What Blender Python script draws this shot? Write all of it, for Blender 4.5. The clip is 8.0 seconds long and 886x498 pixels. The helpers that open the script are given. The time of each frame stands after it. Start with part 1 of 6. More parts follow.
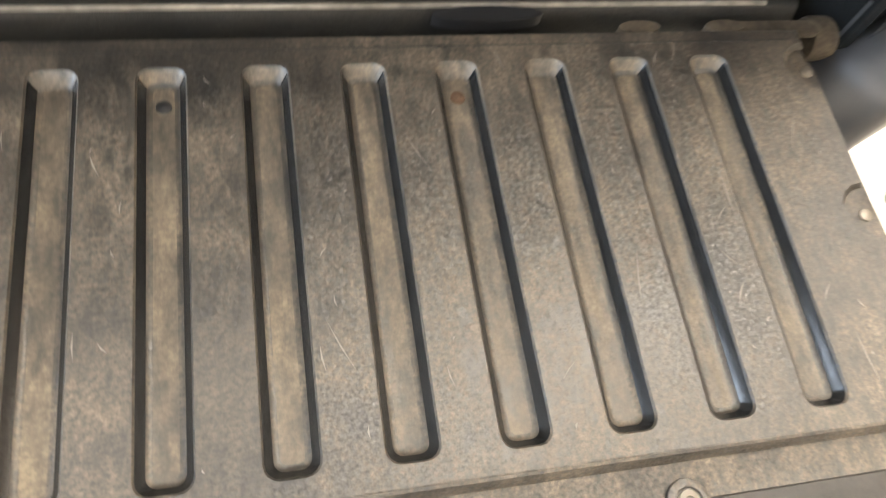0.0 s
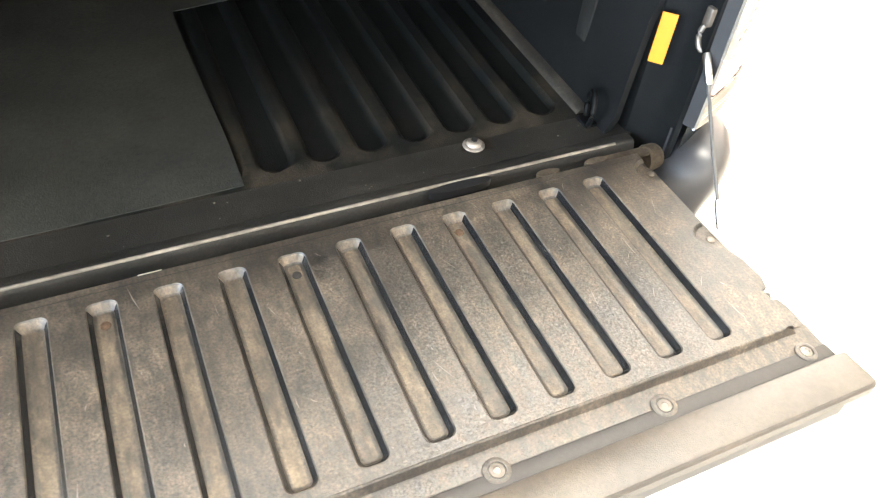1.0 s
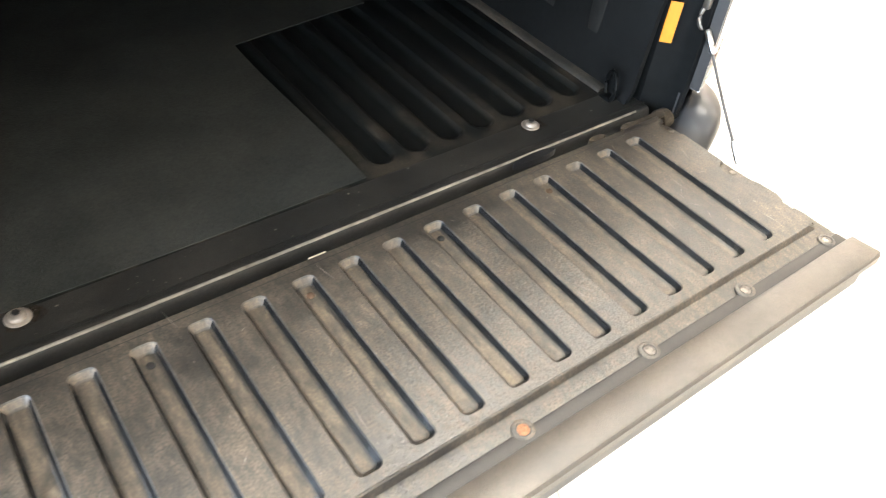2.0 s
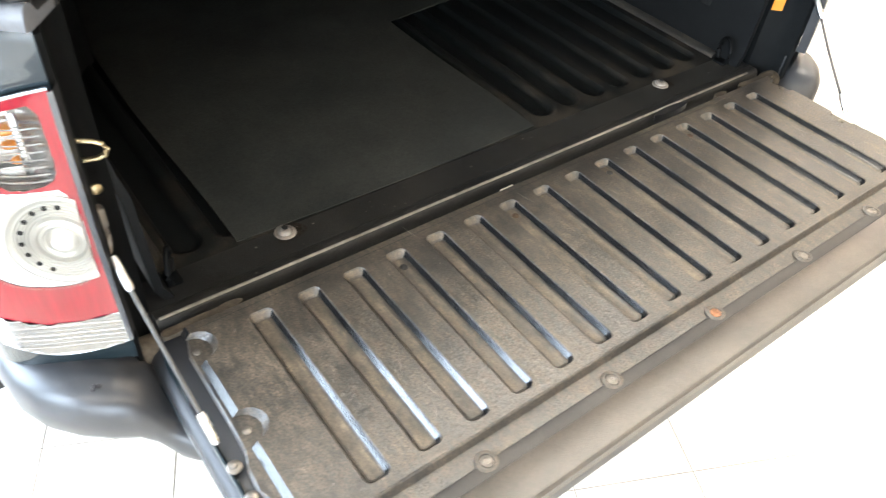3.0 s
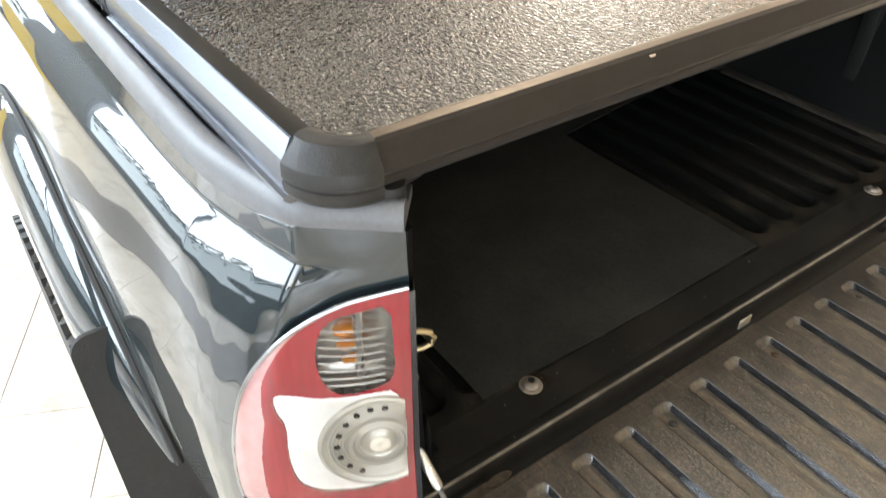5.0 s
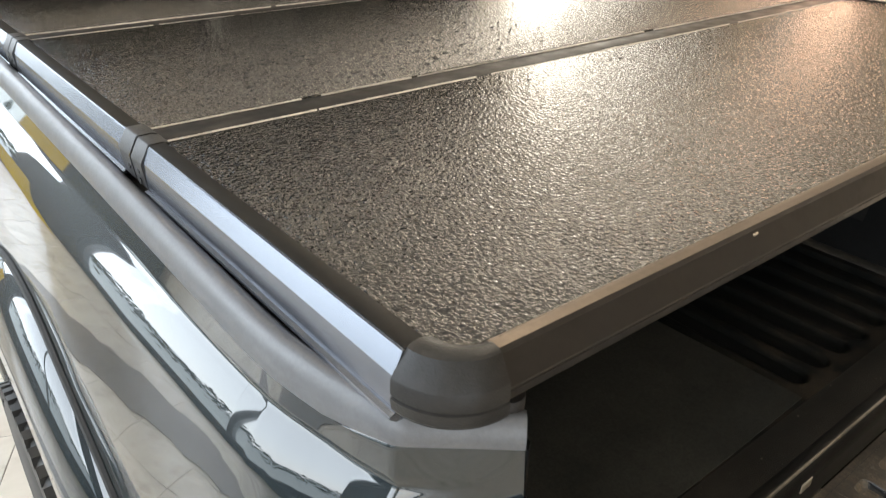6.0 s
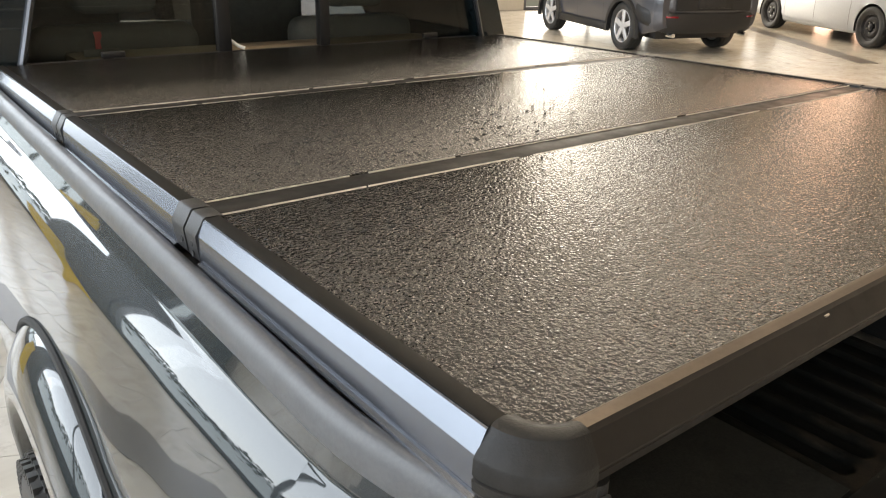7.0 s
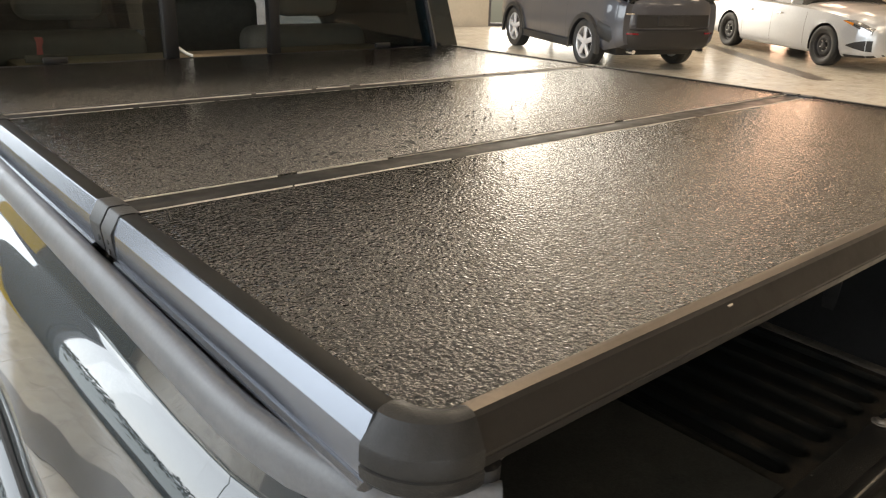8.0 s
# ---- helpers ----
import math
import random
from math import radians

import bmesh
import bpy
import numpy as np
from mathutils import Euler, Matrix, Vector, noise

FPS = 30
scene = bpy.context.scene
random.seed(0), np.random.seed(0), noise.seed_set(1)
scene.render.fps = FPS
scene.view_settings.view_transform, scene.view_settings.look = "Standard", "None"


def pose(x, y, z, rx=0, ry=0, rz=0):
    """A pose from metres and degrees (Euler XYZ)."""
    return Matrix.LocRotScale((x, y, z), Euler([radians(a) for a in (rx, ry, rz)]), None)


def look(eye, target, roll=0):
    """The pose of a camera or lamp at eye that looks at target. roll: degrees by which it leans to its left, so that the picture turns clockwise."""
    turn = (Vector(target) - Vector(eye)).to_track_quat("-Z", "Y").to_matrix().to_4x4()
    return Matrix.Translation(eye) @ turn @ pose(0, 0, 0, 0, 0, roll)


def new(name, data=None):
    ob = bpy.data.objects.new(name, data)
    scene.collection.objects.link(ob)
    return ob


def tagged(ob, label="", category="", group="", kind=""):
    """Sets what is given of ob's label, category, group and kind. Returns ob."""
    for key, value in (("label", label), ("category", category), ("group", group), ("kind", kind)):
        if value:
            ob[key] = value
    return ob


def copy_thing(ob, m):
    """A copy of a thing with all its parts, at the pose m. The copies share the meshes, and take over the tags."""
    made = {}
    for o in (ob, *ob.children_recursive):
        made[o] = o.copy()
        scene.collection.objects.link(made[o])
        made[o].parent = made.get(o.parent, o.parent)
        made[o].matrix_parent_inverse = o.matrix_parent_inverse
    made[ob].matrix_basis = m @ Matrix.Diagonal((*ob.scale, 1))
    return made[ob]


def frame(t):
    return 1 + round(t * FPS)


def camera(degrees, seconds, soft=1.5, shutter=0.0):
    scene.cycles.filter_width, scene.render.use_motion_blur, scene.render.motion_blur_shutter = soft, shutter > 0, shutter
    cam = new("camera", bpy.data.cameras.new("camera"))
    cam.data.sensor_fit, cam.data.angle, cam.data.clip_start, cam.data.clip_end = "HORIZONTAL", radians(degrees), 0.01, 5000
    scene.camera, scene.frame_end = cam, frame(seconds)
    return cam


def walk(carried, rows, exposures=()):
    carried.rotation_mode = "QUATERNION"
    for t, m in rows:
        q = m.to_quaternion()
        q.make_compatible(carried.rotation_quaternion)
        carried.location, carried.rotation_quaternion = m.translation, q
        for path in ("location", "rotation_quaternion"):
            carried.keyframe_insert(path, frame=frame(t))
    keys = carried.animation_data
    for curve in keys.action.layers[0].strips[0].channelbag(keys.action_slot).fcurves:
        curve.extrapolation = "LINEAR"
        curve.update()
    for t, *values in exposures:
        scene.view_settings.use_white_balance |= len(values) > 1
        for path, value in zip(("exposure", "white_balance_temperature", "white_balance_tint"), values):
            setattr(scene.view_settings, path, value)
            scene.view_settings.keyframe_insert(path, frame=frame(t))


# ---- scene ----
cam = camera(61.3, 8.0, soft=1.15, shutter=0.25)
PATH = [
    (0, (0.192, -0.425, 1.285), (0.605, 0.353, -0.51), 21.1),
    (0.2, (0.168, -0.469, 1.341), (0.665, 0.461, -0.359), 15.6),
    (0.5, (0.105, -0.578, 1.426), (0.659, 0.583, -0.106), 8.7),
    (0.8, (0.032, -0.674, 1.487), (0.588, 0.484, 0.087), 6.15),
    (1, (-0.03, -0.697, 1.515), (0.641, 0.503, 0.062), 7.0),
    (1.2, (-0.109, -0.696, 1.537), (0.616, 0.406, 0.169), 7.85),
    (1.5, (-0.239, -0.693, 1.561), (0.622, 0.424, 0.143), 7.3),
    (1.7, (-0.319, -0.699, 1.573), (0.614, 0.383, 0.174), 7.7),
    (2.8, (-0.762, -0.767, 1.598), (0.189, 0.344, 0.234), 6.0),
    (3, (-0.834, -0.73, 1.6), (0.119, 0.373, 0.231), 6.0),
    (3.2, (-0.905, -0.695, 1.598), (0.019, 0.325, 0.288), 5.9),
    (3.5, (-0.997, -0.671, 1.596), (-0.005, 0.375, 0.21), 5.5),
    (3.7, (-1.038, -0.659, 1.597), (-0.085, 0.321, 0.277), 6.05),
    (4, (-1.063, -0.635, 1.603), (-0.056, 0.412, 0.229), 5.9),
    (4.2, (-1.062, -0.611, 1.61), (-0.124, 0.416, 0.316), 5.2),
    (4.5, (-1.051, -0.559, 1.616), (-0.089, 0.594, 0.295), 4.0),
    (4.7, (-1.033, -0.51, 1.61), (-0.09, 0.708, 0.334), 2.1),
    (5, (-0.993, -0.428, 1.605), (-0.068, 0.85, 0.376), 0.8),
    (5.2, (-0.986, -0.387, 1.601), (-0.032, 0.915, 0.419), -0.5),
    (6.3, (-1.05, -0.273, 1.622), (0.085, 1.117, 0.739), 1.6),
    (6.5, (-1.06, -0.265, 1.62), (0.076, 1.15, 0.778), 1.6),
    (7, (-1.066, -0.257, 1.61), (0.077, 1.199, 0.851), 1.6),
    (7.5, (-1.049, -0.272, 1.6), (0.117, 1.18, 0.869), 1.9),
    (8, (-1.029, -0.294, 1.593), (0.188, 1.121, 0.874), 2.3),
]
# The truck leans a little on its tyres: its frame, and the path in it, are turned by this.
LEAN = pose(0, 0, 0, 0, 0.85, 0)
walk(cam, [(t, LEAN @ look(eye, target, roll)) for t, eye, target, roll in PATH],
     exposures=[(0, 2.05, 6500, 10), (0.4, 2.45, 6300, 9), (0.8, 2.78, 6200, 9), (1.0, 2.72, 6200, 9), (1.2, 2.52, 6200, 9), (1.7, 2.36, 6200, 9), (3.0, 2.08, 6250, 9), (3.5, 1.65, 6350, 9), (4.0, 1.2, 6500, 9), (4.5, 1.05, 6650, 10),
                (5.2, 1.12, 6950, 10), (6.3, 0.15, 7100, 11), (8.0, 0.0, 7400, 12)])

# ---------------------------------------------------------------- room frame
ROOM_TURN = -25.5                       # the room's axes against the truck's
ROOM = pose(0, 0, 0, 0, 0, ROOM_TURN)

# ---------------------------------------------------------------- world and lamps
world = bpy.data.worlds.new("world")
scene.world = world
world.use_nodes = True
wn = world.node_tree.nodes
sky = wn.new("ShaderNodeTexSky")
sky.sky_type, sky.sun_disc = "NISHITA", False
sky.sun_elevation, sky.sun_rotation = radians(38), radians(-120)
wn["Background"].inputs[1].default_value = 0.12
world.node_tree.links.new(sky.outputs[0], wn["Background"].inputs[0])


def area_lamp(name, m, sx, sy, watts, colour):
    d = bpy.data.lights.new(name, "AREA")
    d.shape, d.size, d.size_y, d.energy, d.color = "RECTANGLE", sx, sy, watts, colour
    ob = new(name, d)
    ob.matrix_world = m
    return ob


DAY = (0.74, 0.86, 1.0)


# ---------------------------------------------------------------- mesh helpers


def thing(name, label, category, group="", kind="", at=None):
    ob = new(name)
    ob.empty_display_size = 0.1
    if at is not None:
        ob.matrix_basis = at
    return tagged(ob, label, category, group, kind)


def mesh_of(name, bm, mat, smooth=40):
    me = bpy.data.meshes.new(name)
    bmesh.ops.recalc_face_normals(bm, faces=bm.faces)
    bm.to_mesh(me)
    bm.free()
    if smooth:
        me.polygons.foreach_set("use_smooth", [True] * len(me.polygons))
        me.set_sharp_from_angle(angle=radians(smooth))
    for m in (mat if isinstance(mat, (list, tuple)) else [mat]):
        me.materials.append(m)
    return me


def part(name, bm, mat, parent, label="", smooth=40):
    ob = new(name, mesh_of(name, bm, mat, smooth))
    ob.parent = parent
    return tagged(ob, label)


def solid(name, bm, mat, label, category, group="", kind="", at=None, smooth=40):
    ob = new(name, mesh_of(name, bm, mat, smooth))
    if at is not None:
        ob.matrix_basis = at
    return tagged(ob, label, category, group, kind)


def box(bm, x0, x1, y0, y1, z0, z1, bevel=0.0, m=None, seg=2):
    r = bmesh.ops.create_cube(bm, size=1.0)
    vs = r["verts"]
    for v in vs:
        v.co = Vector((x0 + (v.co.x + 0.5) * (x1 - x0), y0 + (v.co.y + 0.5) * (y1 - y0), z0 + (v.co.z + 0.5) * (z1 - z0)))
    if bevel:
        es = list({e for v in vs for e in v.link_edges})
        r2 = bmesh.ops.bevel(bm, geom=es, offset=bevel, segments=seg, affect="EDGES", profile=0.5)
        vs = list({v for f in r2["faces"] for v in f.verts} | {v for v in vs if v.is_valid})
    if m is not None:
        bmesh.ops.transform(bm, matrix=m, verts=vs)
    return bm


def cyl(bm, r, h, m, seg=20, r2=None, bevel=0.0):
    """A cylinder or cone on its base, along the z axis of m."""
    c = bmesh.ops.create_cone(bm, cap_ends=True, segments=seg, radius1=r, radius2=r if r2 is None else r2, depth=h)
    vs = c["verts"]
    for v in vs:
        v.co.z += h / 2
    if bevel:
        es = [e for e in {e for v in vs for e in v.link_edges} if all(v.co.z > h * 0.9 for v in e.verts)]
        b = bmesh.ops.bevel(bm, geom=es, offset=bevel, segments=2, affect="EDGES")
        vs = list({v for v in vs if v.is_valid} | set(b["verts"]))
    bmesh.ops.transform(bm, matrix=m, verts=vs)
    return bm


def lathe(bm, prof, m, seg=32, caps=True):
    """Turns (radius, height) pairs round the z axis of m."""
    rings = []
    for r, h in prof:
        rings.append([bm.verts.new(m @ Vector((r * math.cos(a), r * math.sin(a), h))) for a in [2 * math.pi * i / seg for i in range(seg)]])
    for a, b in zip(rings, rings[1:]):
        for i in range(seg):
            bm.faces.new((a[i], a[(i + 1) % seg], b[(i + 1) % seg], b[i]))
    for ring, (r, h) in ((rings[0], prof[0]), (rings[-1], prof[-1])):
        if caps and r > 1e-5:
            bm.faces.new(ring)
    return bm


def tube(bm, pts, r, seg=10, closed=False):
    """A round bar along points."""
    pts = [Vector(p) for p in pts]
    n = len(pts)
    rings = []
    for i, p in enumerate(pts):
        a = pts[i - 1] if (i or closed) else pts[0]
        b = pts[(i + 1) % n] if (i < n - 1 or closed) else pts[-1]
        d = (b - a).normalized()
        q = d.to_track_quat("Z", "Y")
        rr = r[i] if isinstance(r, (list, tuple)) else r
        rings.append([bm.verts.new(p + q @ Vector((rr * math.cos(t), rr * math.sin(t), 0))) for t in [2 * math.pi * k / seg for k in range(seg)]])
    for i in range(n if closed else n - 1):
        a, b = rings[i], rings[(i + 1) % n]
        for k in range(seg):
            bm.faces.new((a[k], a[(k + 1) % seg], b[(k + 1) % seg], b[k]))
    if not closed:
        bm.faces.new(rings[0])
        bm.faces.new(rings[-1])
    return bm


def sweep(bm, prof, y0, y1, axis="y", closed=True):
    """A profile of two coordinates pulled along an axis: (x, z) along y, or (y, z) along x."""
    def put(p, t):
        return Vector((p[0], t, p[1])) if axis == "y" else Vector((t, p[0], p[1]))
    a = [bm.verts.new(put(p, y0)) for p in prof]
    b = [bm.verts.new(put(p, y1)) for p in prof]
    n = len(prof)
    for i in range(n if closed else n - 1):
        bm.faces.new((a[i], a[(i + 1) % n], b[(i + 1) % n], b[i]))
    if closed:
        bm.faces.new(a)
        bm.faces.new(b)
    return bm


def skin(bm, rows, wrap=False):
    """A sheet through rows of points."""
    vs = [[bm.verts.new(p) for p in row] for row in rows]
    for a, b in zip(vs, vs[1:]):
        n = len(a)
        for i in range(n if wrap else n - 1):
            bm.faces.new((a[i], a[(i + 1) % n], b[(i + 1) % n], b[i]))
    return vs


def skin_of(rows):
    bm = bmesh.new()
    skin(bm, rows)
    return bm


def thick(bm, d):
    """Gives a sheet thickness behind its normals."""
    bmesh.ops.recalc_face_normals(bm, faces=bm.faces)
    bmesh.ops.solidify(bm, geom=bm.faces[:], thickness=d)
    return bm


def lerp(xs, ys, x):
    return float(np.interp(x, xs, ys))


def rounded(x0, x1, y0, y1, r, seg=4):
    """Corner points of a rounded rectangle."""
    out = []
    for cx, cy, a0 in ((x1 - r, y1 - r, 0), (x0 + r, y1 - r, 90), (x0 + r, y0 + r, 180), (x1 - r, y0 + r, 270)):
        for k in range(seg + 1):
            a = radians(a0 + 90 * k / seg)
            out.append((cx + r * math.cos(a), cy + r * math.sin(a)))
    return out


def slab(bm, outline, z0, z1):
    a = [bm.verts.new((x, y, z0)) for x, y in outline]
    b = [bm.verts.new((x, y, z1)) for x, y in outline]
    n = len(outline)
    for i in range(n):
        bm.faces.new((a[i], a[(i + 1) % n], b[(i + 1) % n], b[i]))
    bm.faces.new(a)
    bm.faces.new(b)
    return bm


# ---------------------------------------------------------------- materials


def material(name, colour, rough=0.5, metal=0.0, spec=0.5, coat=0.0, var=0.0, grain=0.0, scale=40.0, bump=0.0, bump_scale=200.0,
             dust=None, dust_amount=0.0, dust_scale=6.0, rough_var=0.0):
    """A surface with variation at two scales, fine relief and, where wanted, dust in patches."""
    m = bpy.data.materials.new(name)
    m.use_nodes = True
    nt = m.node_tree
    b = nt.nodes["Principled BSDF"]
    b.inputs["Base Color"].default_value = (*colour, 1)
    b.inputs["Roughness"].default_value = rough
    b.inputs["Metallic"].default_value = metal
    b.inputs["Specular IOR Level"].default_value = spec
    b.inputs["Coat Weight"].default_value = coat
    b.inputs["Coat Roughness"].default_value = 0.03
    co = nt.nodes.new("ShaderNodeTexCoord").outputs["Object"]

    def noise_at(s, detail=4.0, rough_=0.6):
        n = nt.nodes.new("ShaderNodeTexNoise")
        n.inputs["Scale"].default_value, n.inputs["Detail"].default_value, n.inputs["Roughness"].default_value = s, detail, rough_
        nt.links.new(co, n.inputs["Vector"])
        return n.outputs["Fac"]

    def mapped(v, a0, a1, b0, b1):
        r = nt.nodes.new("ShaderNodeMapRange")
        for i, x in enumerate((a0, a1, b0, b1)):
            r.inputs[i + 1].default_value = x
        nt.links.new(v, r.inputs[0])
        return r.outputs[0]

    out = None
    if var or grain:
        big, fine = noise_at(scale * 0.12), noise_at(scale)
        add = nt.nodes.new("ShaderNodeMath")
        add.operation = "MULTIPLY"
        nt.links.new(mapped(big, 0.3, 0.7, 1 - var, 1 + var), add.inputs[0])
        nt.links.new(mapped(fine, 0.3, 0.7, 1 - grain, 1 + grain), add.inputs[1])
        mix = nt.nodes.new("ShaderNodeVectorMath")
        mix.operation = "SCALE"
        mix.inputs[0].default_value = colour
        nt.links.new(add.outputs[0], mix.inputs["Scale"])
        out = mix.outputs[0]
    if dust is not None:
        mx = nt.nodes.new("ShaderNodeMix")
        mx.data_type = "RGBA"
        mx.inputs["A"].default_value, mx.inputs["B"].default_value = (*colour, 1), (*dust, 1)
        if out is not None:
            nt.links.new(out, mx.inputs["A"])
        f1 = noise_at(dust_scale, 6.0, 0.65)
        f2 = noise_at(dust_scale * 26, 3.0, 0.6)
        mul = nt.nodes.new("ShaderNodeMath")
        mul.operation = "MULTIPLY"
        nt.links.new(mapped(f1, 0.3, 0.7, dust_amount * 0.45, dust_amount * 1.55), mul.inputs[0])
        nt.links.new(mapped(f2, 0.3, 0.7, 0.65, 1.35), mul.inputs[1])
        mul.use_clamp = True
        nt.links.new(mul.outputs[0], mx.inputs["Factor"])
        out = mx.outputs["Result"]
    if out is not None:
        nt.links.new(out, b.inputs["Base Color"])
    if rough_var:
        nt.links.new(mapped(noise_at(scale * 0.3), 0.3, 0.7, max(rough - rough_var, 0.02), rough + rough_var), b.inputs["Roughness"])
    if bump:
        bp = nt.nodes.new("ShaderNodeBump")
        bp.inputs["Strength"].default_value, bp.inputs["Distance"].default_value = 1.0, bump
        nt.links.new(noise_at(bump_scale, 3.0), bp.inputs["Height"])
        nt.links.new(bp.outputs[0], b.inputs["Normal"])
    return m


def glass(name, colour=(1, 1, 1), rough=0.0, mix=0.9, ior=1.45):
    """Thin clear cover: mostly see-through, with a sharp gloss."""
    m = bpy.data.materials.new(name)
    m.use_nodes = True
    nt = m.node_tree
    nt.nodes.remove(nt.nodes["Principled BSDF"])
    t, g, f, mx = (nt.nodes.new("ShaderNode" + k) for k in ("BsdfTransparent", "BsdfGlossy", "Fresnel", "MixShader"))
    t.inputs[0].default_value = (*[c * mix for c in colour], 1)
    g.inputs["Roughness"].default_value = rough
    f.inputs[0].default_value = ior
    nt.links.new(f.outputs[0], mx.inputs[0])
    nt.links.new(t.outputs[0], mx.inputs[1])
    nt.links.new(g.outputs[0], mx.inputs[2])
    nt.links.new(mx.outputs[0], nt.nodes["Material Output"].inputs[0])
    return m


def glow(name, colour, strength):
    m = bpy.data.materials.new(name)
    m.use_nodes = True
    b = m.node_tree.nodes["Principled BSDF"]
    b.inputs["Base Color"].default_value = (*colour, 1)
    b.inputs["Emission Color"].default_value = (*colour, 1)
    b.inputs["Emission Strength"].default_value = strength
    return m


PAINT = material("dark_teal_paint", (0.006, 0.012, 0.015), rough=0.45, spec=0.12, coat=1.0, var=0.08, grain=0.05, scale=300)
PAINT.node_tree.nodes["Principled BSDF"].inputs["Coat IOR"].default_value = 1.68
# Dust-free, darker plastic for steep faces; their shade is put into the colour.
LINER_STEEP = material("steep_liner_plastic", (0.012, 0.012, 0.012), rough=0.20, spec=0.75, var=0.15, grain=0.15, scale=110, bump=0.00012, bump_scale=260, rough_var=0.05)
TROUGH = material("smooth_trough_plastic", (0.014, 0.014, 0.014), rough=0.46, spec=0.3, var=0.2, grain=0.15, scale=60, bump=0.0002, bump_scale=300,
                  dust=(0.11, 0.09, 0.07), dust_amount=0.12, dust_scale=9.0)
CAP = material("dusty_gate_cap_plastic", (0.042, 0.0375, 0.032), rough=0.42, var=0.2, grain=0.2, scale=60, bump=0.0004, bump_scale=500,
               dust=(0.165, 0.130, 0.095), dust_amount=0.22, dust_scale=9.0)
BED = material("black_bed_composite", (0.0070, 0.0080, 0.0085), rough=0.55, spec=0.14, var=0.3, grain=0.3, scale=60, bump=0.0006, bump_scale=500,
               dust=(0.05, 0.046, 0.040), dust_amount=0.14, dust_scale=5.0)
SILL = material("dusty_sill_composite", (0.007, 0.0078, 0.0085), rough=0.36, spec=0.30, var=0.3, grain=0.3, scale=60, bump=0.0006, bump_scale=500,
                dust=(0.085, 0.076, 0.062), dust_amount=0.15, dust_scale=11.0)
BED_WALL = material("black_bed_wall", (0.0050, 0.0056, 0.0060), rough=0.45, spec=0.14, var=0.3, grain=0.2, scale=60, bump=0.0005, bump_scale=500,
                    dust=(0.035, 0.033, 0.030), dust_amount=0.06, dust_scale=5.0)
JAMB = material("black_jamb_paint", (0.0042, 0.0046, 0.0048), rough=0.5, spec=0.08, var=0.3, grain=0.2, scale=60, bump=0.0004, bump_scale=400)
MAT_RUBBER = material("bed_mat_rubber", (0.0140, 0.0158, 0.0152), rough=0.62, spec=0.15, var=0.2, grain=0.3, scale=120, bump=0.0008, bump_scale=300,
                      dust=(0.06, 0.06, 0.054), dust_amount=0.34, dust_scale=8.0)
TRIM = material("grey_textured_plastic", (0.088, 0.091, 0.098), rough=0.40, var=0.08, grain=0.10, scale=260, bump=0.00012, bump_scale=700, rough_var=0.03)
BUMPER = material("dark_grey_bumper_plastic", (0.027, 0.028, 0.031), rough=0.36, spec=0.55, var=0.06, grain=0.06, scale=120)
BLACK = material("black_plastic", (0.012, 0.012, 0.013), rough=0.45, var=0.1, grain=0.1, scale=150, bump=0.0003, bump_scale=600)
RUBBER = material("black_rubber", (0.014, 0.014, 0.014), rough=0.75, var=0.15, grain=0.2, scale=80, bump=0.0006, bump_scale=300)
STEEL = material("zinc_steel", (0.55, 0.55, 0.53), rough=0.32, metal=1.0, var=0.15, grain=0.1, scale=120, rough_var=0.12)
DIRTY_STEEL = material("dusty_zinc_steel", (0.15, 0.14, 0.125), rough=0.45, metal=0.8, var=0.25, grain=0.2, scale=150, dust=(0.18, 0.15, 0.12), dust_amount=0.3, dust_scale=60)
GALVANISED = material("dull_galvanised_steel", (0.33, 0.30, 0.275), rough=0.5, metal=0.45, var=0.25, grain=0.2, scale=120, dust=(0.22, 0.17, 0.12), dust_amount=0.3, dust_scale=50)
WIRE = material("dull_steel_wire", (0.075, 0.072, 0.068), rough=0.5, metal=0.4, var=0.15, grain=0.15, scale=200)
HINGE_DUST = material("brown_dusty_bracket", (0.060, 0.048, 0.035), rough=0.8, spec=0.2, var=0.4, grain=0.4, scale=120, bump=0.0004, bump_scale=300)
BOLT_DUST = material("caked_brown_dust", (0.040, 0.031, 0.023), rough=0.9, spec=0.1, var=0.5, grain=0.6, scale=160)
GOLD = material("yellow_zinc_steel", (0.36, 0.29, 0.17), rough=0.38, metal=1.0, var=0.15, grain=0.1, scale=150)
CHROME = material("chrome", (0.85, 0.85, 0.86), rough=0.10, metal=1.0)
ALU = material("anodised_aluminium", (0.155, 0.168, 0.195), rough=0.27, metal=0.9, var=0.03, grain=0.01, scale=60)
HINGE = material("hinge_strip", (0.008, 0.007, 0.006), rough=0.45, spec=0.15, metal=0.2, var=0.15, grain=0.1, scale=60, rough_var=0.1)
# Highlights along the cover's seals, put into the colour of pale beads.
SEAL_GLINT = material("bright_seal_edge", (0.56, 0.53, 0.49), rough=0.35, metal=0.7, var=0.3, grain=0.2, scale=60)
YELLOW = material("yellow_label", (0.46, 0.165, 0.002), rough=0.5, var=0.05, grain=0.05, scale=100)
SIGN_YELLOW = material("yellow_sign_plastic", (0.78, 0.56, 0.03), rough=0.4, var=0.05, grain=0.04, scale=60)
WHITE = material("white_plastic", (0.75, 0.74, 0.70), rough=0.5, var=0.05, grain=0.04, scale=100)
RED_TAG = material("red_tag", (0.30, 0.05, 0.045), rough=0.5, var=0.08)
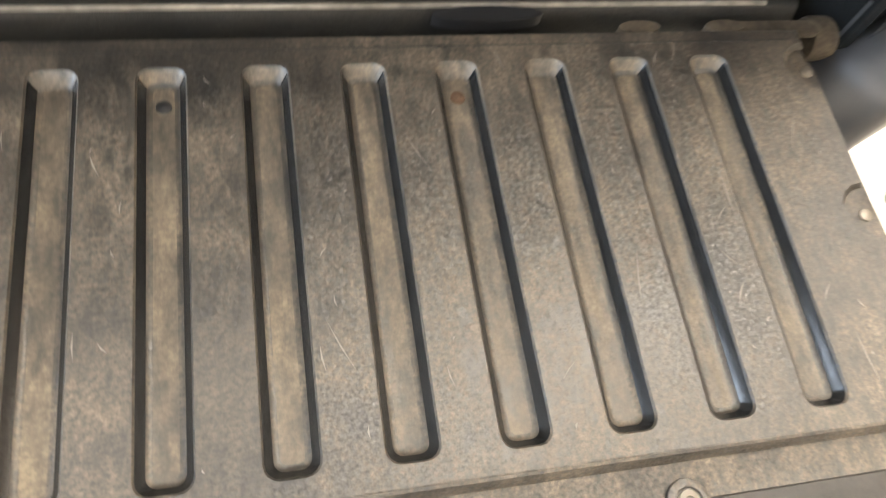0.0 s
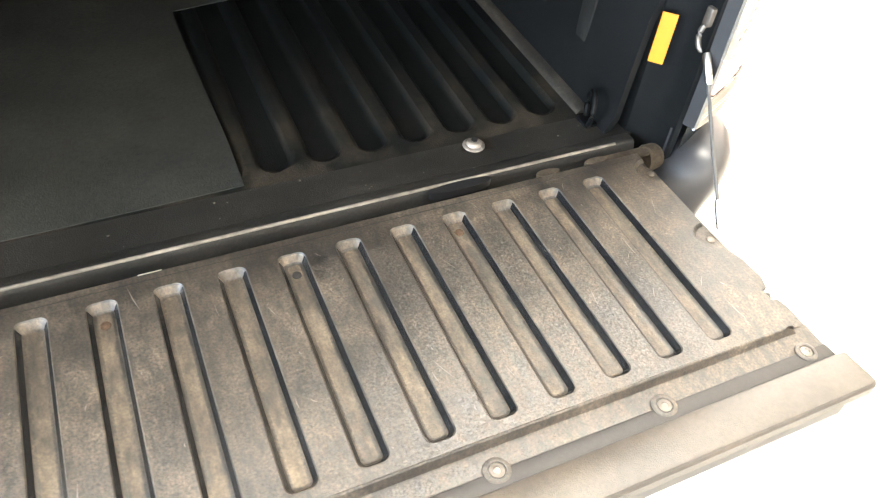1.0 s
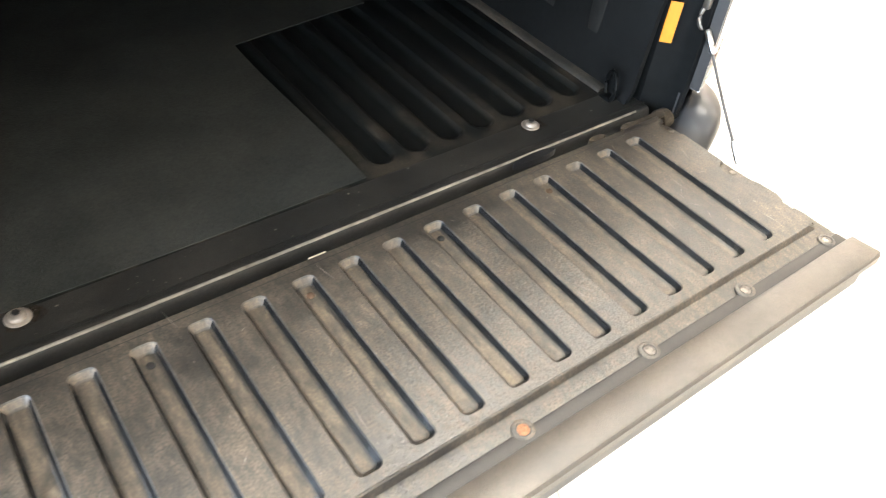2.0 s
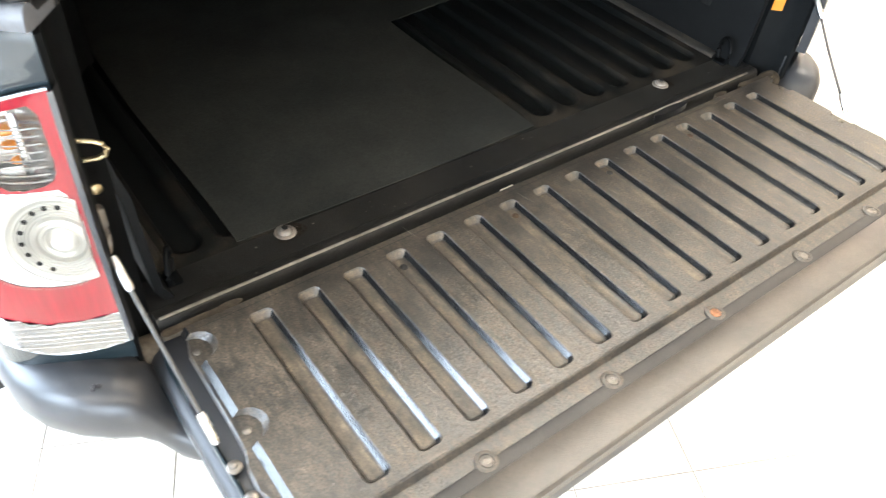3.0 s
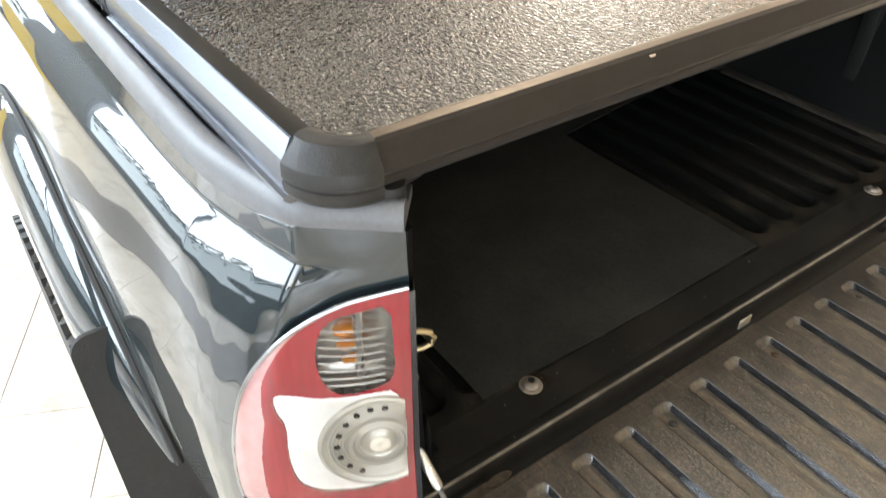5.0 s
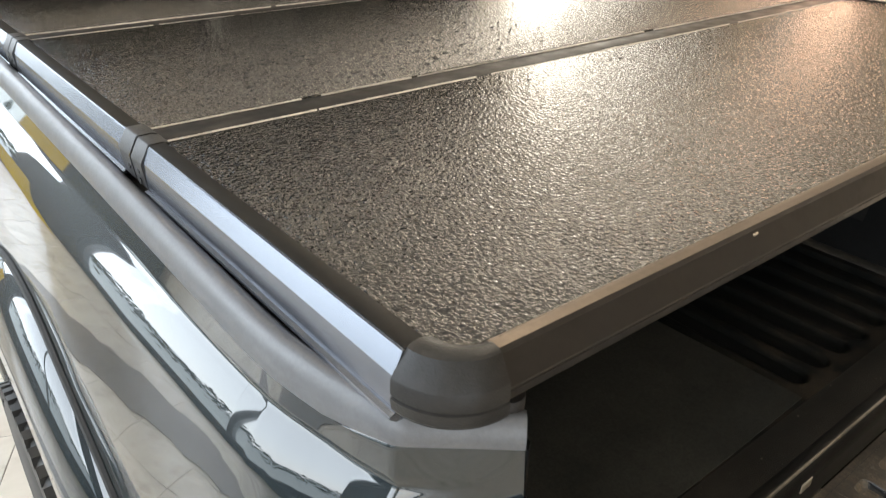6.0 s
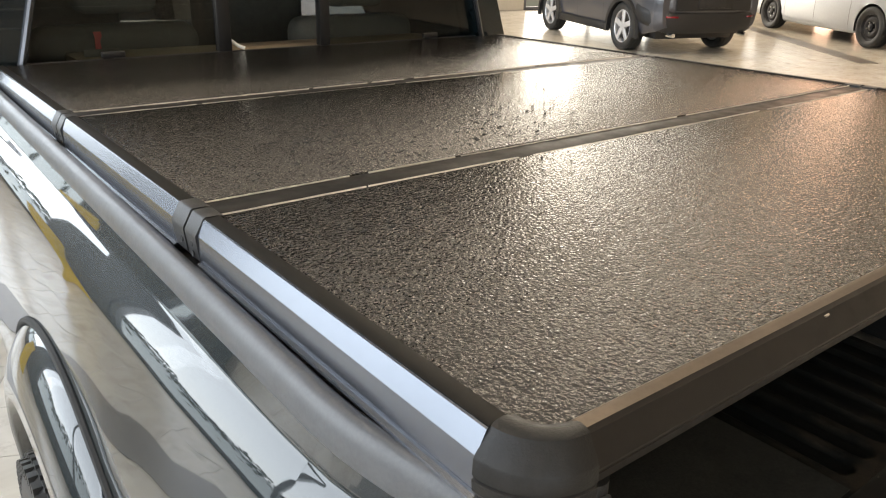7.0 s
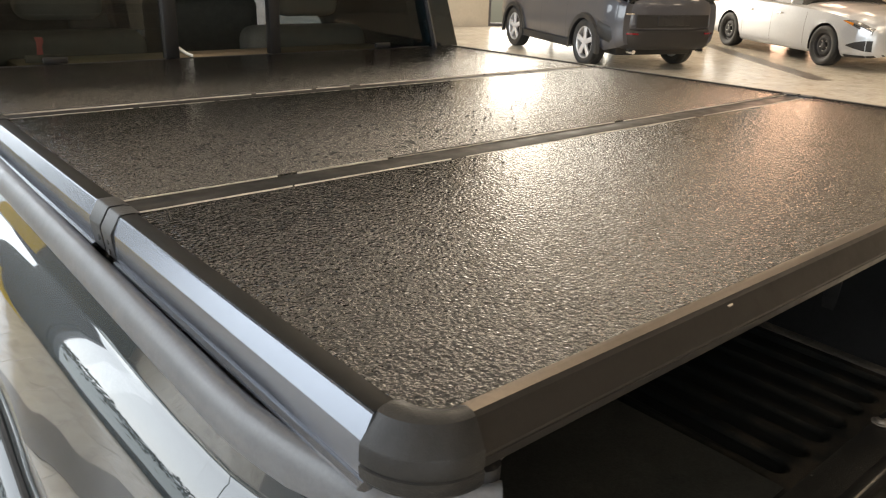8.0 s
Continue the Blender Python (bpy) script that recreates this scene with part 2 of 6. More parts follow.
RED_LENS = material("red_lamp_plastic", (0.21, 0.0015, 0.006), rough=0.06, spec=0.5, coat=0.5, var=0.08, grain=0.05, scale=60)
nt = RED_LENS.node_tree
lens_map, lens_grain, lens_mix = nt.nodes.new("ShaderNodeMapping"), nt.nodes.new("ShaderNodeTexNoise"), nt.nodes.new("ShaderNodeMix")
lens_map.inputs["Scale"].default_value = (150.0, 150.0, 9.0)
lens_grain.inputs["Scale"].default_value, lens_grain.inputs["Detail"].default_value = 1.0, 3.0
lens_mix.data_type = "RGBA"
lens_mix.inputs["A"].default_value, lens_mix.inputs["B"].default_value = (0.11, 0.0012, 0.006, 1), (0.24, 0.003, 0.012, 1)
nt.links.new(nt.nodes.new("ShaderNodeTexCoord").outputs["Object"], lens_map.inputs["Vector"])
nt.links.new(lens_map.outputs[0], lens_grain.inputs["Vector"])
nt.links.new(lens_grain.outputs["Fac"], lens_mix.inputs["Factor"])
nt.links.new(lens_mix.outputs["Result"], nt.nodes["Principled BSDF"].inputs["Base Color"])
CLEAR_LENS = glass("clear_lamp_plastic", (1, 1, 1))
DIRTY_RIM = material("satin_silver_rim", (0.36, 0.37, 0.39), rough=0.22, metal=1.0, var=0.1)
RIB_LENS = material("ribbed_lamp_plastic", (0.27, 0.26, 0.245), rough=0.2, metal=0.7, coat=0.8, var=0.1, scale=80)
# Smoky lens edge, paled in its colour for the reflection it catches.
EDGE_LENS = material("smoky_pale_lamp_edge", (0.36, 0.19, 0.19), rough=0.12, metal=0.25, coat=1.0, var=0.12, grain=0.08, scale=90)
SILVERED = material("silvered_lamp_bowl", (0.84, 0.83, 0.81), rough=0.25, metal=0.2, var=0.06, grain=0.05, scale=90, bump=0.0001, bump_scale=120)
FROSTED = material("frosted_reflector", (0.50, 0.475, 0.42), rough=0.34, metal=0.40, var=0.08, scale=80)
AMBER = material("amber_bulb", (0.60, 0.20, 0.02), rough=0.2, coat=0.5)
GLASS = glass("window_glass", (0.80, 0.90, 0.86), mix=0.52, ior=1.6)
SEAT = material("grey_cloth", (0.11, 0.112, 0.10), rough=0.9, var=0.1, grain=0.2, scale=300)
TYRE = material("tyre_rubber", (0.022, 0.022, 0.022), rough=0.48, var=0.15, grain=0.15, scale=60)
RIM = material("silver_rim", (0.72, 0.72, 0.74), rough=0.36, metal=0.55, var=0.05)
WALLP = material("beige_wall_paint", (0.46, 0.41, 0.33), rough=0.85, var=0.06, grain=0.04, scale=20, bump=0.0003, bump_scale=200)
CEIL = material("white_ceiling", (0.63, 0.61, 0.57), rough=0.9, var=0.04, grain=0.04, scale=20)
FRAME = material("grey_window_frame", (0.10, 0.10, 0.11), rough=0.45, metal=0.4, var=0.08)
BOWL = material("silvered_reflector", (0.48, 0.455, 0.41), rough=0.25, metal=0.75, var=0.1, scale=120)
KICK = material("dark_kick_panel", (0.05, 0.05, 0.052), rough=0.5, var=0.1, grain=0.05, scale=30)
# Scuffs on the sill's edge, with the light it catches put into the colour.
SILL_EDGE = material("lit_scuffed_sill_edge", (0.19, 0.173, 0.15), rough=0.36, metal=0.35, var=0.4, grain=0.3, scale=60)


def cover_material():
    """Orange-peel finish of the cover's panels: small facets turned every way, some dull, some glossy."""
    m = material("orange_peel_black", (0.018, 0.0165, 0.015), rough=0.2, spec=0.65)
    nt = m.node_tree
    b = nt.nodes["Principled BSDF"]
    co = nt.nodes.new("ShaderNodeTexCoord").outputs["Object"]

    def noise_node(scale, detail):
        n = nt.nodes.new("ShaderNodeTexNoise")
        n.inputs["Scale"].default_value, n.inputs["Detail"].default_value = scale, detail
        nt.links.new(co, n.inputs["Vector"])
        return n

    def vec(op, p, q=None, scale=None):
        v = nt.nodes.new("ShaderNodeVectorMath")
        v.operation = op
        nt.links.new(p, v.inputs[0])
        if isinstance(q, tuple):
            v.inputs[1].default_value = q
        elif q is not None:
            nt.links.new(q, v.inputs[1])
        if scale is not None:
            v.inputs["Scale"].default_value = scale
        return v.outputs[0]

    def span(v, a0, a1, b0, b1):
        r = nt.nodes.new("ShaderNodeMapRange")
        for i, x in enumerate((a0, a1, b0, b1)):
            r.inputs[i + 1].default_value = x
        nt.links.new(v, r.inputs[0])
        return r.outputs[0]

    fine = vec("SCALE", vec("SUBTRACT", noise_node(340, 1.0).outputs["Color"], (0.5, 0.5, 0.5)), scale=0.72)
    wide = vec("SCALE", vec("SUBTRACT", noise_node(85, 1.0).outputs["Color"], (0.5, 0.5, 0.5)), scale=0.22)
    peel = nt.nodes.new("ShaderNodeBump")
    peel.inputs["Strength"].default_value, peel.inputs["Distance"].default_value = 1.0, 0.0023
    nt.links.new(noise_node(215, 1.0).outputs["Fac"], peel.inputs["Height"])
    tilt = vec("NORMALIZE", vec("ADD", vec("ADD", peel.outputs[0], fine), wide))
    nt.links.new(tilt, b.inputs["Normal"])
    grain = noise_node(300, 2.0).outputs["Fac"]
    nt.links.new(span(grain, 0.35, 0.65, 0.05, 0.16), b.inputs["Roughness"])
    big = noise_node(3.0, 5.0).outputs["Fac"]
    mul = nt.nodes.new("ShaderNodeMath")
    mul.operation = "MULTIPLY"
    nt.links.new(span(noise_node(230, 3.0).outputs["Fac"], 0.36, 0.68, 0.78, 1.3), mul.inputs[0])
    nt.links.new(span(big, 0.3, 0.7, 0.8, 1.25), mul.inputs[1])
    col = nt.nodes.new("ShaderNodeVectorMath")
    col.operation = "SCALE"
    col.inputs[0].default_value = (0.0125, 0.0108, 0.0090)
    nt.links.new(mul.outputs[0], col.inputs["Scale"])
    nt.links.new(col.outputs[0], b.inputs["Base Color"])
    return m


def tile_material():
    """Beige porcelain with streaks, a different shade for each tile."""
    m = bpy.data.materials.new("beige_porcelain_tile")
    m.use_nodes = True
    nt = m.node_tree
    b = nt.nodes["Principled BSDF"]
    info = nt.nodes.new("ShaderNodeObjectInfo")
    geo = nt.nodes.new("ShaderNodeNewGeometry")
    tc = nt.nodes.new("ShaderNodeTexCoord")
    add = nt.nodes.new("ShaderNodeMath")
    nt.links.new(info.outputs["Random"], add.inputs[0])
    nt.links.new(geo.outputs["Random Per Island"], add.inputs[1])
    mp = nt.nodes.new("ShaderNodeMapping")
    mp.inputs["Scale"].default_value = (3.0, 9.0, 3.0)
    nt.links.new(geo.outputs["Position"], mp.inputs["Vector"])
    n = nt.nodes.new("ShaderNodeTexNoise")
    n.noise_dimensions = "4D"
    n.inputs["Scale"].default_value, n.inputs["Detail"].default_value = 1.6, 7.0
    nt.links.new(mp.outputs[0], n.inputs["Vector"])
    nt.links.new(add.outputs[0], n.inputs["W"])
    ramp = nt.nodes.new("ShaderNodeValToRGB")
    e = ramp.color_ramp.elements
    e[0].position, e[0].color = 0.30, (0.57, 0.525, 0.45, 1)
    e[1].position, e[1].color = 0.72, (0.68, 0.635, 0.555, 1)
    nt.links.new(n.outputs["Fac"], ramp.inputs[0])
    sh = nt.nodes.new("ShaderNodeVectorMath")
    sh.operation = "SCALE"
    r = nt.nodes.new("ShaderNodeMapRange")
    r.inputs[2].default_value, r.inputs[3].default_value, r.inputs[4].default_value = 2.0, 0.95, 1.05
    nt.links.new(add.outputs[0], r.inputs[0])
    nt.links.new(ramp.outputs[0], sh.inputs[0])
    nt.links.new(r.outputs[0], sh.inputs["Scale"])
    spots = nt.nodes.new("ShaderNodeTexNoise")
    spots.inputs["Scale"].default_value, spots.inputs["Detail"].default_value, spots.inputs["Roughness"].default_value = 5.0, 8.0, 0.72
    nt.links.new(geo.outputs["Position"], spots.inputs["Vector"])
    rs = nt.nodes.new("ShaderNodeMapRange")
    for i, x in enumerate((0.52, 0.72, 0.0, 0.75)):
        rs.inputs[i + 1].default_value = x
    nt.links.new(spots.outputs["Fac"], rs.inputs[0])
    dirt = nt.nodes.new("ShaderNodeMix")
    dirt.data_type = "RGBA"
    dirt.inputs["B"].default_value = (0.30, 0.25, 0.19, 1)
    nt.links.new(rs.outputs[0], dirt.inputs["Factor"])
    nt.links.new(sh.outputs[0], dirt.inputs["A"])
    nt.links.new(dirt.outputs["Result"], b.inputs["Base Color"])
    b.inputs["Roughness"].default_value = 0.22
    n3 = nt.nodes.new("ShaderNodeTexNoise")
    n3.inputs["Scale"].default_value = 2.5
    nt.links.new(geo.outputs["Position"], n3.inputs["Vector"])
    r3 = nt.nodes.new("ShaderNodeMapRange")
    r3.inputs[1].default_value, r3.inputs[2].default_value, r3.inputs[3].default_value, r3.inputs[4].default_value = 0.3, 0.7, 0.17, 0.27
    nt.links.new(n3.outputs["Fac"], r3.inputs[0])
    nt.links.new(r3.outputs[0], b.inputs["Roughness"])
    return m


def worn_plastic(name, base, dust, clean_to, dusty_to, blotch, pebble, rough, gritty=0.75):
    """Black moulded plastic, pebbled, with dust in blotches and streaks that feet and cargo have rubbed along the bed."""
    m = material(name, base, rough=rough, spec=0.6)
    nt = m.node_tree
    b = nt.nodes["Principled BSDF"]
    co = nt.nodes.new("ShaderNodeTexCoord").outputs["Object"]

    def noise_node(scale, detail, stretch=None):
        n = nt.nodes.new("ShaderNodeTexNoise")
        n.inputs["Scale"].default_value, n.inputs["Detail"].default_value, n.inputs["Roughness"].default_value = scale, detail, 0.62
        src = co
        if stretch:
            mp = nt.nodes.new("ShaderNodeMapping")
            mp.inputs["Scale"].default_value = stretch
            nt.links.new(co, mp.inputs["Vector"])
            src = mp.outputs[0]
        nt.links.new(src, n.inputs["Vector"])
        return n

    def span(v, a0, a1, b0, b1):
        r = nt.nodes.new("ShaderNodeMapRange")
        for i, x in enumerate((a0, a1, b0, b1)):
            r.inputs[i + 1].default_value = x
        nt.links.new(v, r.inputs[0])
        return r.outputs[0]

    def times(p, q):
        t = nt.nodes.new("ShaderNodeMath")
        t.operation = "MULTIPLY"
        nt.links.new(p, t.inputs[0])
        nt.links.new(q, t.inputs[1])
        return t.outputs[0]

    patches = span(noise_node(blotch, 6.0).outputs["Fac"], 0.34, 0.66, clean_to, dusty_to)
    streaks = span(noise_node(1.0, 4.0, (95.0, 38.0, 60.0)).outputs["Fac"], 0.34, 0.66, 0.35, 1.65)
    grit = span(noise_node(300.0, 3.0).outputs["Fac"], 0.32, 0.68, 1 - gritty, 1 + gritty)
    amount = times(times(patches, streaks), grit)
    mx = nt.nodes.new("ShaderNodeMix")
    mx.data_type = "RGBA"
    mx.inputs["A"].default_value, mx.inputs["B"].default_value = (*base, 1), (*dust, 1)
    nt.links.new(amount, mx.inputs["Factor"])
    nt.links.new(mx.outputs["Result"], b.inputs["Base Color"])
    nt.links.new(span(amount, 0.0, dusty_to * 1.2, rough - 0.08, rough + 0.16), b.inputs["Roughness"])
    geo = nt.nodes.new("ShaderNodeNewGeometry")
    sb = nt.nodes.new("ShaderNodeVectorMath")
    sb.operation = "SUBTRACT"
    nt.links.new(noise_node(330.0, 1.0).outputs["Color"], sb.inputs[0])
    sb.inputs[1].default_value = (0.5, 0.5, 0.5)
    sc = nt.nodes.new("ShaderNodeVectorMath")
    sc.operation = "SCALE"
    sc.inputs["Scale"].default_value = pebble
    nt.links.new(sb.outputs[0], sc.inputs[0])
    ad = nt.nodes.new("ShaderNodeVectorMath")
    ad.operation = "ADD"
    nt.links.new(geo.outputs["Normal"], ad.inputs[0])
    nt.links.new(sc.outputs[0], ad.inputs[1])
    nz = nt.nodes.new("ShaderNodeVectorMath")
    nz.operation = "NORMALIZE"
    nt.links.new(ad.outputs[0], nz.inputs[0])
    nt.links.new(nz.outputs[0], b.inputs["Normal"])
    return m


LINER = worn_plastic("worn_liner_plastic", (0.011, 0.011, 0.011), (0.162, 0.127, 0.088), 0.07, 0.38, 9.0, 0.60, 0.42)
GROOVE_DUST = worn_plastic("dusty_groove_plastic", (0.014, 0.0137, 0.0132), (0.172, 0.136, 0.094), 0.20, 0.56, 14.0, 0.35, 0.48, 0.35)


def floor_dust_material():
    """Black ribbed floor with brown dust that has settled on the ribs' tops and ends near the sill."""
    m = material("dusty_ribbed_floor", (0.0060, 0.0072, 0.0076), rough=0.50, spec=0.10)
    nt = m.node_tree
    b = nt.nodes["Principled BSDF"]
    co = nt.nodes.new("ShaderNodeTexCoord").outputs["Object"]
    xyz = nt.nodes.new("ShaderNodeSeparateXYZ")
    nt.links.new(co, xyz.inputs[0])

    def span(v, a0, a1, b0, b1):
        r = nt.nodes.new("ShaderNodeMapRange")
        for i, x in enumerate((a0, a1, b0, b1)):
            r.inputs[i + 1].default_value = x
        nt.links.new(v, r.inputs[0])
        return r.outputs[0]

    def times(p, q):
        t = nt.nodes.new("ShaderNodeMath")
        t.operation = "MULTIPLY"
        nt.links.new(p, t.inputs[0])
        nt.links.new(q, t.inputs[1])
        return t.outputs[0]

    def noise_node(scale, detail):
        n = nt.nodes.new("ShaderNodeTexNoise")
        n.inputs["Scale"].default_value, n.inputs["Detail"].default_value, n.inputs["Roughness"].default_value = scale, detail, 0.65
        nt.links.new(co, n.inputs["Vector"])
        return n.outputs["Fac"]
    tops = span(xyz.outputs["Z"], 0.7795, 0.7875, 0.12, 1.0)
    near = span(xyz.outputs["Y"], 0.13, 0.42, 1.0, 0.04)
    amount = times(times(tops, near), times(span(noise_node(16.0, 6.0), 0.40, 0.68, 0.02, 0.30), span(noise_node(330.0, 3.0), 0.3, 0.7, 0.5, 1.5)))
    mx = nt.nodes.new("ShaderNodeMix")
    mx.data_type = "RGBA"
    mx.inputs["A"].default_value, mx.inputs["B"].default_value = (0.0060, 0.0072, 0.0076, 1), (0.13, 0.105, 0.075, 1)
    nt.links.new(amount, mx.inputs["Factor"])
    nt.links.new(mx.outputs["Result"], b.inputs["Base Color"])
    nt.links.new(span(amount, 0.0, 0.5, 0.50, 0.8), b.inputs["Roughness"])
    bp = nt.nodes.new("ShaderNodeBump")
    bp.inputs["Strength"].default_value, bp.inputs["Distance"].default_value = 1.0, 0.0006
    nt.links.new(noise_node(450.0, 2.0), bp.inputs["Height"])
    nt.links.new(bp.outputs[0], b.inputs["Normal"])
    return m


FLOOR_DUST = floor_dust_material()
COVER = cover_material()
TILE = tile_material()
SEAL = material("flat_black_seal", (0.008, 0.0075, 0.007), rough=0.5, spec=0.12, var=0.1, grain=0.1, scale=150)
GROUT = material("grey_grout", (0.27, 0.24, 0.20), rough=0.9, var=0.15, grain=0.2, scale=60)

# ---------------------------------------------------------------- the showroom
X0, X1, Y0, Y1, CH = -5.0, 17.0, -8.0, 17.0, 6.0     # walls and ceiling height, in the room's frame
WT = 0.2
DARK_WALL = material("charcoal_wall_paint", (0.060, 0.058, 0.056), rough=0.7, var=0.08, grain=0.06, scale=12)


def room_box(name, x0, x1, y0, y1, z0, z1, mat, label, category):
    return solid(name, box(bmesh.new(), x0, x1, y0, y1, z0, z1), mat, label, category, kind="structure", at=ROOM, smooth=0)


def glazed_wall(index, along, fixed, a0, a1, openings, sill, head, inward):
    """A wall with glazed openings: piers, sill and lintel strips as one mesh, and a window thing in each opening."""
    bm = bmesh.new()
    lo, hi = min(fixed, fixed - inward * WT), max(fixed, fixed - inward * WT)

    def blk(b, s0, s1, z0, z1, d0=lo, d1=hi, bevel=0.0):
        if along == "y":
            box(b, d0, d1, s0, s1, z0, z1, bevel)
        else:
            box(b, s0, s1, d0, d1, z0, z1, bevel)
    s = a0
    for o0, o1 in openings:
        if o0 - s > 0.01:
            blk(bm, s, o0, 0, CH)
        blk(bm, o0, o1, head, CH)
        s = o1
    if a1 - s > 0.01:
        blk(bm, s, a1, 0, CH)
    solid("wall_" + index, bm, DARK_WALL if index == "west" else WALLP, ("charcoal" if index == "west" else "beige") + " painted showroom wall round large windows", "wall", kind="structure", at=ROOM, smooth=0)
    mid = (lo + hi) / 2
    for k, (o0, o1) in enumerate(openings):
        w = thing("window_" + index + "_" + str(k + 1), "tall glazed showroom window in a grey metal frame", "window", kind="structure", at=ROOM)
        n = max(2, round((o1 - o0) / 1.75))
        bm = bmesh.new()
        for i in range(n + 1):
            c = o0 + 0.035 + (o1 - o0 - 0.07) * i / n
            blk(bm, c - 0.035, c + 0.035, sill, head, mid - 0.06, mid + 0.06)
        for z in ((sill + 0.035, head - 0.035) if head < 5 else (sill + 0.035, 2.6, head - 0.035)):
            for i in range(n):
                c0, c1 = (o0 + 0.07 + (o1 - o0 - 0.07) * i / n), (o0 + (o1 - o0 - 0.07) * (i + 1) / n)
                blk(bm, c0, c1, z - 0.035, z + 0.035, mid - 0.055, mid + 0.055)
        part("window_frame", bm, FRAME, w, smooth=0)
        if sill > 0.01:
            part("kick_panel", (blk(b := bmesh.new(), o0, o1, 0, sill), b)[1], KICK, w, "dark panel under the glazing", smooth=0)


WEST = [(-7.4, -2.2), (-1.2, 3.1), (4.2, 10.4), (11.4, 16.2)]
SOUTH = [(-4.4, 2.2)]
# Second north opening is unseen, added to put a warm streak on the cover.
NORTH = [(4.9, 8.3), (12.8, 14.8)]
glazed_wall("west", "y", X0, Y0, Y1, WEST, 0.40, 4.6, 1)
glazed_wall("north", "x", Y1, X0 - WT, X1 + WT, NORTH, 0.0, 5.4, -1)
glazed_wall("south", "x", Y0, X0 - WT, X1 + WT, SOUTH, 0.15, 2.75, 1)
room_box("wall_east", X1, X1 + WT, Y0, Y1, 0, CH, WALLP, "plain beige painted showroom wall", "wall")
room_box("ceiling", X0 - WT, X1 + WT, Y0 - WT, Y1 + WT, CH, CH + 0.15, CEIL, "plain white showroom ceiling", "ceiling")

# day lamps in the openings, plus an added orange one in the second north
for a, b in WEST:
    area_lamp("window_lamp", ROOM @ pose(X0 - 2.2, (a + b) / 2, 3.2, 0, -90, 0), 6.2, b - a + 1.6, 20 * 6.2 * (b - a + 1.6), DAY)
for (a, b), watts, tint in zip(NORTH, (310, 190), ((1.0, 0.95, 0.86), (1.0, 0.58, 0.38))):
    area_lamp("window_lamp", ROOM @ pose((a + b) / 2, Y1 + 0.3, 2.7, -90, 0, 0), b - a - 0.1, 5.3, watts, tint)

for a, b in SOUTH:
    area_lamp("window_lamp", ROOM @ pose((a + b) / 2, Y0 - 0.3, 1.45, 90, 0, 0), b - a - 0.1, 2.5, 13 * 2.5 * (b - a), DAY)

# paving and low shrubs outside the windows
room_box("ground_outside", X0 - 2.6, X0 - WT, Y0, Y1, -0.12, -0.02, KICK, "grey paving outside the windows", "paving")
rng = random.Random(11)
LEAF = material("dark_shrub_leaves", (0.035, 0.06, 0.022), rough=0.6, var=0.3, grain=0.4, scale=30)
leaf_verts, leaf_faces = [], []
for k in range(2600):
    y = rng.uniform(Y0, Y1)
    tall = 1.28 + 0.16 * math.sin(y * 1.7) * math.sin(y * 0.6 + 1) + 0.08 * math.sin(y * 4.3)
    c = Vector((X0 - 1.7 + rng.gauss(0, 0.10), y, tall * (1 - abs(rng.gauss(0, 0.16)))))
    q = Euler((rng.uniform(0, 6.3), rng.uniform(0, 6.3), rng.uniform(0, 6.3))).to_matrix()
    r = rng.uniform(0.05, 0.11)
    i = len(leaf_verts)
    leaf_verts += [c + q @ Vector(p) * r for p in ((-1, 0, 0), (0, -0.45, 0.1), (1, 0, 0), (0, 0.45, 0.1))]
    leaf_faces.append((i, i + 1, i + 2, i + 3))
me = bpy.data.meshes.new("shrubs")
me.from_pydata(leaf_verts, [], leaf_faces)
me.materials.append(LEAF)
shrubs = new("shrubs", me)
shrubs.matrix_basis = ROOM
tagged(shrubs, "dark green shrubs outside the showroom windows", "shrubs", kind="stuff")
# Glowing card added to stand for the pale distance outside.
room_box("backdrop", X0 - 2.12, X0 - 2.08, Y0, Y1, -0.02, 1.16, glow("pale_distance_glow", (0.46, 0.56, 0.64), 3.0), "glowing card for the pale grey-blue distance outside the windows", "backdrop")

LIGHT_PANEL = glow("lit_diffuser", (1.0, 0.86, 0.70), 9.5)
BRIGHT_PANEL = glow("bright_diffuser", (1.0, 0.90, 0.76), 14.0)


def ceiling_light(panel, label, at):
    light = thing("ceiling_light", label, "ceiling light", "ceiling lights", at=at)
    bm = bmesh.new()
    for a in range(4):
        box(bm, -0.62, 0.58, 0.58, 0.62, -0.02, -0.001, m=pose(0, 0, 0, 0, 0, 90 * a))
    part("frame", bm, WHITE, light, smooth=0)
    part("diffuser", box(bmesh.new(), -0.578, 0.578, -0.578, 0.578, -0.012, -0.002), panel, light, smooth=0)
    return light


for panel, label, spots in ((LIGHT_PANEL, "square recessed ceiling light with a warm lit diffuser", [(x, y) for x in (-2.5, 5.5, 9.5, 13.5) for y in (-5.0, 1.4, 6.0, 11.0, 15.0) if x > 0 or y < 8] + [(1.7, -5.0), (1.7, 11.0), (1.7, 15.0)]),
                            (BRIGHT_PANEL, "square recessed ceiling light with a bright lit diffuser", [(1.7, 1.4), (1.7, 3.2), (1.7, 5.0), (1.7, 6.8)])):
    light = ceiling_light(panel, label, ROOM @ pose(*spots[0], CH))
    for x, y in spots[1:]:
        copy_thing(light, ROOM @ pose(x, y, CH))

# ---------------------------------------------------------------- the truck: frame of the bed
# x to the truck's right, y forward from the gate's hinge, z up from the ground
truck = thing("pickup_truck", "dark teal pickup truck with its tailgate down and bed covered", "pickup truck", at=LEAN)
